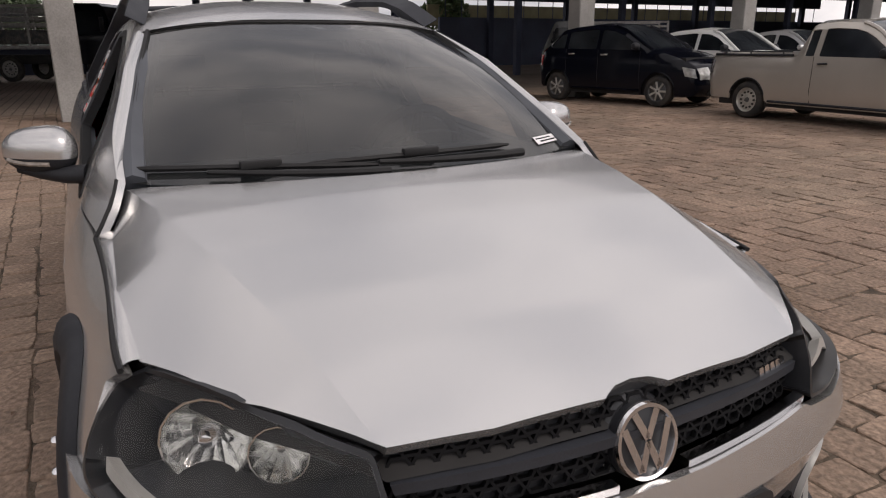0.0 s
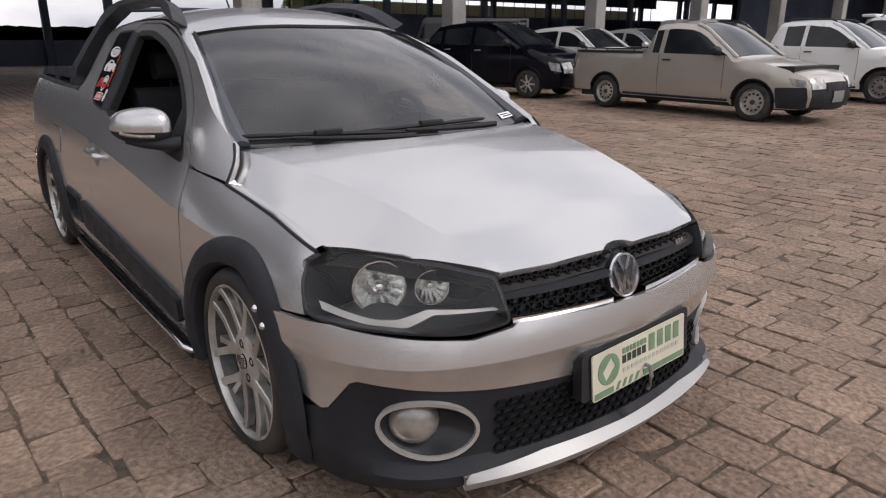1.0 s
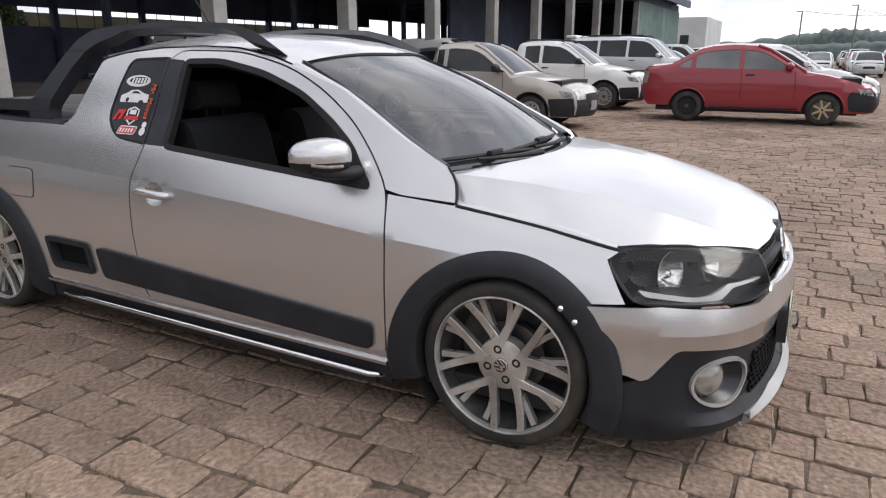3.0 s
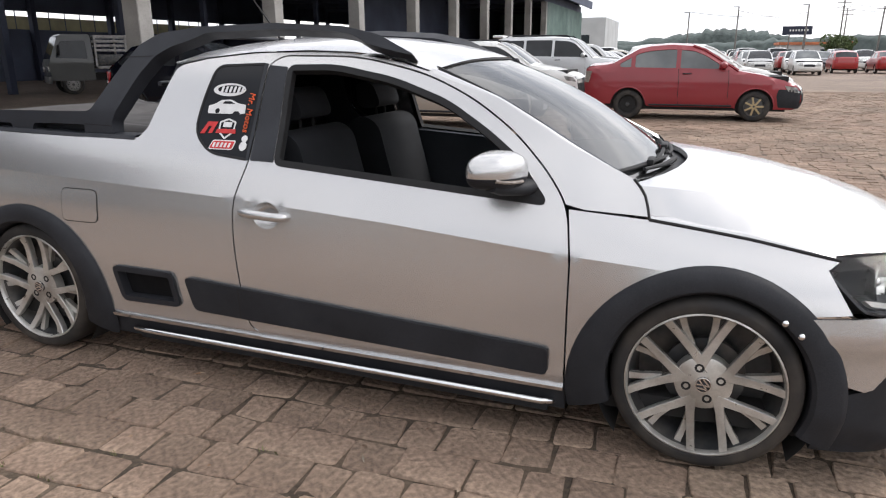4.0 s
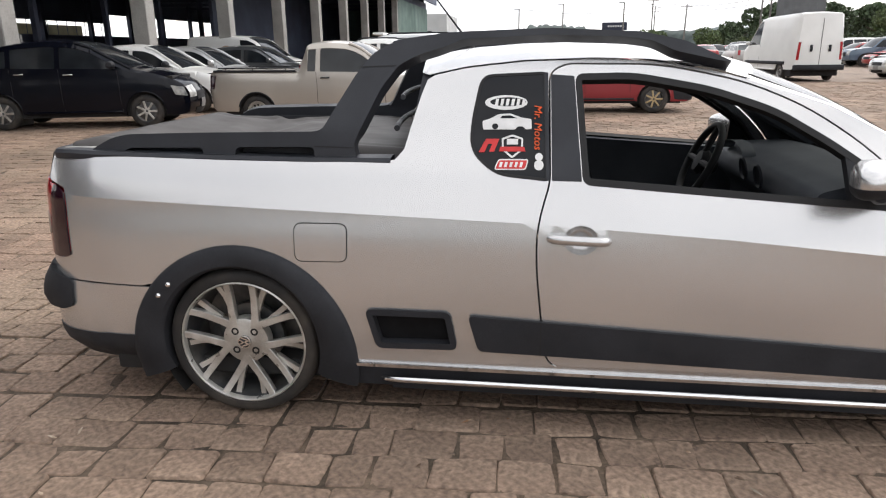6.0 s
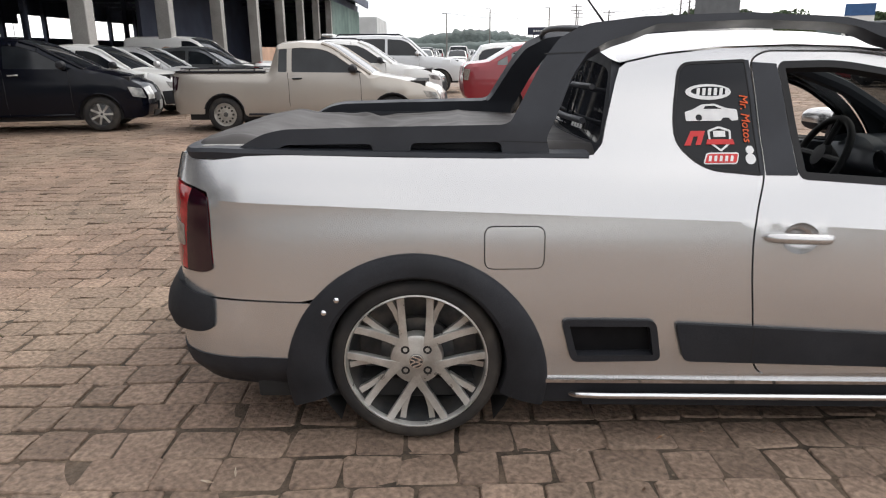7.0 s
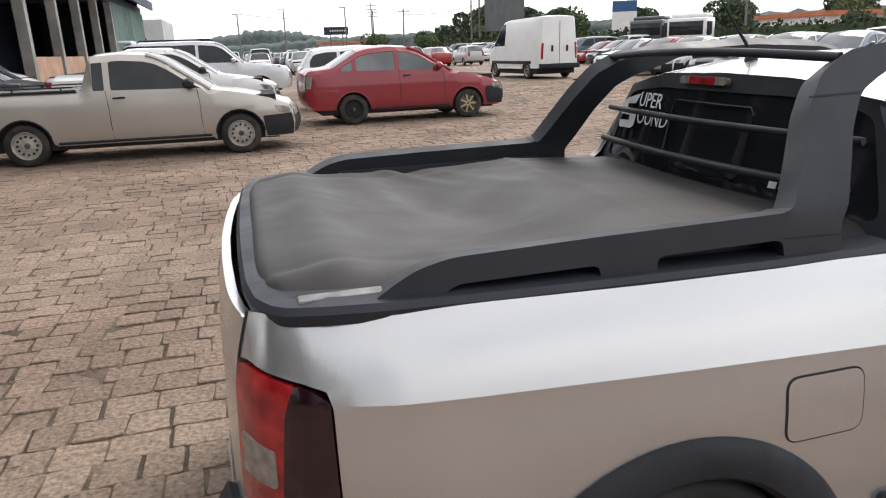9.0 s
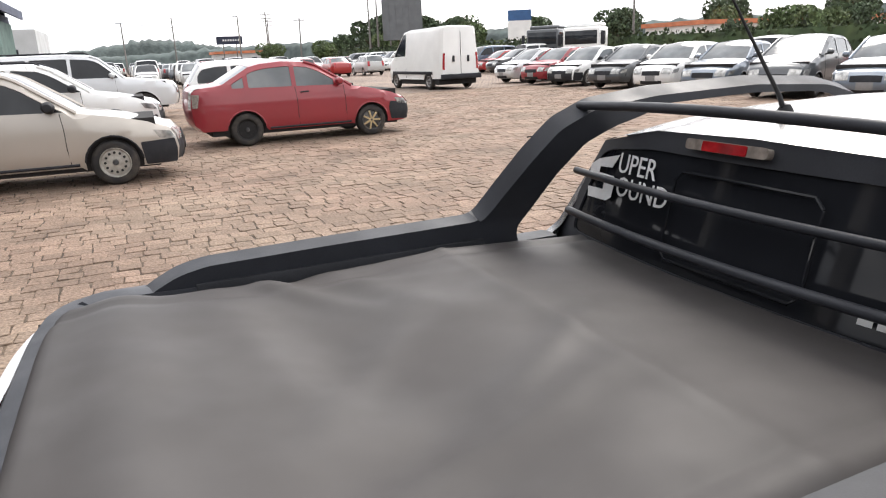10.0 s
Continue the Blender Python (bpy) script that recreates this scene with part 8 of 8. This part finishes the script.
for i, (x, y, hd) in enumerate(spots):
    k = rng.choice((0, 0, 1, 1, 1, 2, 3, 4))
    mm = at(x, y, hd + rng.uniform(-3, 3))
    if k not in first_used:
        far_kinds[k].matrix_basis = mm
        first_used.add(k)
    else:
        copy_thing(far_kinds[k], mm)

# ---- work trucks ----
def stake_truck(m, cab_mat, label, dark=False):
    t = thing("flatbed_truck", label, "truck", m)
    cab = rounded([(0.62, 0.45), (0.66, 0.95), (0.60, 1.15), (0.30, 1.86), (0.18, 1.94), (-0.62, 1.95), (-0.68, 1.90), (-0.70, 0.45)], 0.05, 3)
    win = rounded([(0.44, 1.18), (0.24, 1.72), (-0.50, 1.74), (-0.52, 1.16)], 0.05, 3)
    wide = lambda x, z: 0.84 - 0.10 * max(0, z - 1.1)
    sh = panel(cab, lambda x, z: (x, -wide(x, z), z), 0.12, [win], 0.03, RIGHT)
    both("cab_side", sh, cab_mat, t)
    both("side_window", panel(win, lambda x, z: (x, -wide(x, z) + 0.02, z), 0.2, (), 0, RIGHT), CAR_GLASS, t)
    line = [(0.62, 0.45), (0.66, 0.95), (0.60, 1.15), (0.30, 1.86), (0.18, 1.94), (-0.62, 1.95), (-0.70, 1.88), (-0.70, 0.45)]
    for nm, a, b, mt in (("front_panel", 0, 2, cab_mat), ("windscreen", 2, 3, CAR_GLASS), ("roof", 3, 6, cab_mat), ("cab_rear", 6, 7, cab_mat)):
        pts = line[a:b + 1]
        part(nm, sheet(lambda k, v: (pts[k][0], v * wide(*pts[k]), pts[k][1]), range(len(pts)), span(-1, 1, 6), (1, 0, 0) if a < 3 else ((0, 0, 1) if a < 6 else (-1, 0, 0))), mt, t)
    for s in (-1, 1):
        part("headlight", box_bm((0.63, s * 0.60 - 0.14, 0.72), (0.69, s * 0.60 + 0.14, 0.92), 0.02), LIGHT_LENS, t)
        part("wing_mirror", box_bm((0.30, s * 0.98 - 0.08, 1.25), (0.36, s * 0.98 + 0.08, 1.60), 0.02), DARK_PLASTIC, t)
        part("mirror_arm", tube([(0.33, s * 0.98, 1.55), (0.30, s * 0.80, 1.50)], 0.015, 6), DARK_PLASTIC, t)
    part("bumper", box_bm((0.60, -0.82, 0.36), (0.72, 0.82, 0.60), 0.03), DARK_PLASTIC if dark else cab_mat, t)
    part("chassis", box_bm((-3.6, -0.45, 0.45), (0.4, 0.45, 0.68)), GAP, t)
    part("bed_floor", box_bm((-3.7, -0.88, 0.82), (-0.80, 0.88, 0.92), 0.01), STEEL, t)
    for s in (-1, 1):
        for k in range(3):
            part("bed_board", box_bm((-3.7 + k * 0.97, s * 0.88 - 0.03, 0.95), (-2.77 + k * 0.97, s * 0.88 + 0.03, 1.30), 0.01), ALLOY_IN, t)
        for k in range(4):
            part("stake", box_bm((-3.7 + k * 0.965, s * 0.88 - 0.04, 0.90), (-3.64 + k * 0.965, s * 0.88 + 0.04, 1.92)), STEEL, t)
        for k in range(4):
            part("stake_rail", box_bm((-3.7, s * 0.88 - 0.02, 1.40 + 0.15 * k), (-0.80, s * 0.88 + 0.02, 1.47 + 0.15 * k)), STEEL, t)
    for k in range(5):
        part("head_rail", box_bm((-0.82, -0.88, 1.0 + 0.2 * k), (-0.78, 0.88, 1.08 + 0.2 * k)), STEEL, t)
    for x in (0.0, -2.5):
        w = road_wheel(x, -0.80, 0.33, t, False, STEEL)
        wl = copy_thing(w, Matrix.Identity(4))
        wl.matrix_basis = pose(2 * x, 0, 0) @ Matrix.Rotation(math.pi, 4, "Z")
    return t


# beige cab paint cut to dark grey: the shed's shade put in the colour
SHADED_BEIGE = paint("shaded_beige_truck_paint", (0.075, 0.075, 0.072), 0.0, 0.45)
stake_truck(pose(-20.4, 15.4, 0, 0, 0, -124), SHADED_BEIGE, "beige light truck with a stake bed inside the shed")
stake_truck(pose(-26.0, 0.3, 0, 0, 0, 60) @ Matrix.Diagonal((1.25, 1.25, 1.3, 1)), BLACK_PAINT, "dark old truck in the shadow of the shed", True)


def cab_over(m, mat, label):
    t = thing("tractor_truck", label, "truck", m)
    part("cab", box_bm((-1.7, -1.2, 0.9), (0.0, 1.2, 2.75), 0.12, 3), mat, t)
    part("roof_fairing", box_bm((-1.6, -1.1, 2.72), (-0.35, 1.1, 3.0), 0.12, 3), mat, t)
    part("windscreen", box_bm((-0.02, -1.05, 1.75), (0.015, 1.05, 2.55), 0.01), CAR_GLASS, t)
    part("grille", box_bm((-0.02, -0.9, 1.05), (0.02, 0.9, 1.55), 0.01), DARK_PLASTIC, t)
    part("bumper", box_bm((-0.2, -1.2, 0.45), (0.08, 1.2, 0.92), 0.05), mat, t)
    for s in (-1, 1):
        part("side_window", box_bm((-1.1, s * 1.205 - 0.01, 1.75), (-0.2, s * 1.205 + 0.01, 2.5)), CAR_GLASS, t)
        part("wing_mirror", box_bm((-0.05, s * 1.42 - 0.1, 1.7), (0.05, s * 1.42 + 0.1, 2.4), 0.02), DARK_PLASTIC, t)
        part("mirror_arm", tube([(0, s * 1.42, 2.3), (-0.1, s * 1.15, 2.35)], 0.02, 6), DARK_PLASTIC, t)
        part("headlight", box_bm((0.05, s * 0.9 - 0.2, 0.6), (0.10, s * 0.9 + 0.2, 0.8), 0.02), LIGHT_LENS, t)
    part("chassis", box_bm((-5.5, -0.45, 0.7), (-0.3, 0.45, 0.95)), GAP, t)
    for x in (-0.8, -4.4):
        w = road_wheel(x, -1.15, 0.5, t, False, STEEL)
        wl = copy_thing(w, Matrix.Identity(4))
        wl.matrix_basis = pose(2 * x, 0, 0) @ Matrix.Rotation(math.pi, 4, "Z")
    return t


cab_over(pose(20.8, 33.2, 0, 0, 0, 215) @ Matrix.Diagonal((0.92, 0.92, 0.93, 1)), WHITE_PAINT, "white tractor truck cab behind the parked cars")
cab_over(pose(23.4, 41.5, 0, 0, 0, 215), GREY_PAINT, "grey tractor truck beside the white one")

# ---- stone setts of the lot ----
SETT = material("brown_stone_sett", (0.218, 0.151, 0.111), rough=0.86, var=0.24, scale=0.9, fine=0.36, fine_scale=46, tint=(0.234, 0.173, 0.127), bump=1.0, bump_scale=38, dist=0.014, per_island=0.17, per_object=0.17)
ROW_H, JOINT, SLANT = 0.174, 0.005, 0.032
s_rng = random.Random(21)


def sett_mesh(x0, x1, y0, y1, rg, ox=0.0, oy=0.0):
    """Vertices and faces of one worn sett: a flat top, a rounded edge and sides down into the joint."""
    j = lambda: rg.uniform(-0.009, 0.009)
    base = [(x0 + JOINT / 2 + j(), y0 + JOINT / 2 + j()), (x1 - JOINT / 2 + j(), y0 + JOINT / 2 + j()), (x1 - JOINT / 2 + j(), y1 - JOINT / 2 + j()), (x0 + JOINT / 2 + j(), y1 - JOINT / 2 + j())]
    cx, cy = sum(p[0] for p in base) / 4, sum(p[1] for p in base) / 4
    tilt_x, tilt_y, lift = rg.uniform(-0.04, 0.04), rg.uniform(-0.045, 0.045), rg.uniform(-0.006, 0.001)
    ring = []
    for k in range(4):
        a, b, c = base[k - 1], base[k], base[(k + 1) % 4]
        ring += [(b[0] + (a[0] - b[0]) * 0.06, b[1] + (a[1] - b[1]) * 0.06), (b[0] + (c[0] - b[0]) * 0.06, b[1] + (c[1] - b[1]) * 0.06)]
        t = rg.uniform(0.3, 0.7)
        ring.append((b[0] + (c[0] - b[0]) * t + rg.uniform(-0.005, 0.005), b[1] + (c[1] - b[1]) * t + rg.uniform(-0.005, 0.005)))
    verts, n = [], len(ring)
    for shrink, z in ((0.93, 0.0), (0.975, -0.003), (1.0, -0.018)):
        verts += [(cx + (px - cx) * shrink - ox, cy + (py - cy) * shrink - oy, lift + z + (px - cx) * tilt_x * (z > -0.01) + (py - cy) * tilt_y * (z > -0.01) + (rg.uniform(-0.0015, 0.0015) if z > -0.01 else 0.0)) for px, py in ring]
    faces = [tuple(range(n))] + [(n * q + i, n * (q + 1) + i, n * (q + 1) + (i + 1) % n, n * q + (i + 1) % n) for q in range(2) for i in range(n)]
    return verts, faces


pool = []
for k in range(14):
    ln = 0.135 + 0.0075 * k
    v, f = sett_mesh(-ln / 2, ln / 2, -ROW_H / 2, ROW_H / 2, s_rng)
    me = bpy.data.meshes.new("sett")
    me.from_pydata(v, [], f)
    me.materials.append(SETT)
    for p in me.polygons:
        p.use_smooth = p.index > 0
    pool.append((ln, me))
rest_v, rest_f, single = [], [], 0
row = 0
y = NEAR[1] - 0.4
while y < NEAR[3] + 0.4:
    x = NEAR[0] + s_rng.uniform(-0.15, 0)
    while x < NEAR[2]:
        near = -3.9 < x < -0.2 and -1.78 < y < -0.72
        if near and single < 300:
            ln, me = pool[s_rng.randrange(len(pool))]
            ob = new("sett", me)
            ob.parent = ground
            ob.location = (x + ln / 2, y + ROW_H / 2 + SLANT * (x + 2.0) + 0.004 * math.sin(x * 3.1 + row), s_rng.uniform(-0.001, 0.001))
            ob.rotation_euler = (0, 0, SLANT + s_rng.uniform(-0.02, 0.02) + (math.pi if s_rng.random() < 0.5 else 0))
            single += 1
        else:
            ln = s_rng.uniform(0.13, 0.235)
            bend = 0.012 * math.sin(x * 0.9 + row * 0.35) + 0.02 * math.sin(x * 0.23 + 1.0) + SLANT * (x + 2.0)
            v, f = sett_mesh(x, x + ln, y + bend, y + ROW_H + bend, s_rng)
            o = len(rest_v)
            rest_v += v
            rest_f += [tuple(i + o for i in q) for q in f]
        x += ln
    y += ROW_H
    row += 1
me = bpy.data.meshes.new("setts")
me.from_pydata(rest_v, [], rest_f)
me.materials.append(SETT)
setts = new("setts", me)
setts.parent = ground
tagged(setts, "worn brownish stone setts laid in rows", kind="stuff")

# dry leaves, twigs and pale chips on the setts
LITTER = material("dry_litter", (0.16, 0.085, 0.045), rough=0.85, var=0.4, scale=20, tint=(0.42, 0.36, 0.28), per_island=0.5)
lit_v, lit_f = [], []
for _ in range(420):
    x, y = s_rng.uniform(-6.0, 3.5), s_rng.choice((s_rng.uniform(-3.2, -0.9), s_rng.uniform(-3.2, 4.0)))
    if -3.5 < x < 0.8 and abs(y) < 0.75:
        continue
    a, ln = s_rng.uniform(0, 6.28), s_rng.choice((0.008, 0.010, 0.014, 0.030))
    wd = ln * s_rng.uniform(0.4, 0.7) if ln < 0.02 else 0.004
    c, s_ = math.cos(a), math.sin(a)
    o = len(lit_v)
    for p, q, h in ((-ln, 0, 0.004), (0, wd, 0.007), (ln, 0, 0.005), (0, -wd, 0.003)):
        lit_v.append((x + p * c - q * s_, y + p * s_ + q * c, h))
    lit_f.append((o, o + 3, o + 2, o + 1))
me = bpy.data.meshes.new("litter")
me.from_pydata(lit_v, [], lit_f)
me.materials.append(LITTER)
tagged(new("litter", me), "dry leaves and pale chips scattered on the setts", "litter", kind="stuff")

# grass in some of the joints
GRASS = material("joint_grass", (0.13, 0.15, 0.05), rough=0.8, var=0.4, scale=15, tint=(0.15, 0.13, 0.05), per_island=0.4)
gr_v, gr_f = [], []
for _ in range(70):
    x, y = s_rng.choice(((s_rng.uniform(-2.6, -0.6), s_rng.uniform(-2.4, -1.2)), (s_rng.uniform(-7.0, -3.6), s_rng.uniform(-2.0, 3.5))))
    y = NEAR[1] - 0.4 + round((y - NEAR[1] + 0.4 - SLANT * (x + 2.0)) / ROW_H) * ROW_H + SLANT * (x + 2.0)
    for _ in range(6):
        a, h, w = s_rng.uniform(0, 6.28), s_rng.uniform(0.006, 0.020), s_rng.uniform(0.0015, 0.003)
        bx, by = x + s_rng.uniform(-0.04, 0.04), y + s_rng.uniform(-0.006, 0.006)
        o = len(gr_v)
        gr_v += [(bx - w * math.sin(a), by + w * math.cos(a), -0.008), (bx + w * math.sin(a), by - w * math.cos(a), -0.008), (bx + h * 0.8 * math.cos(a), by + h * 0.8 * math.sin(a), h)]
        gr_f.append((o, o + 1, o + 2))
me = bpy.data.meshes.new("joint_grass")
me.from_pydata(gr_v, [], gr_f)
me.materials.append(GRASS)
tagged(new("joint_grass", me), "short grass growing in the joints of the setts", "grass", kind="stuff")
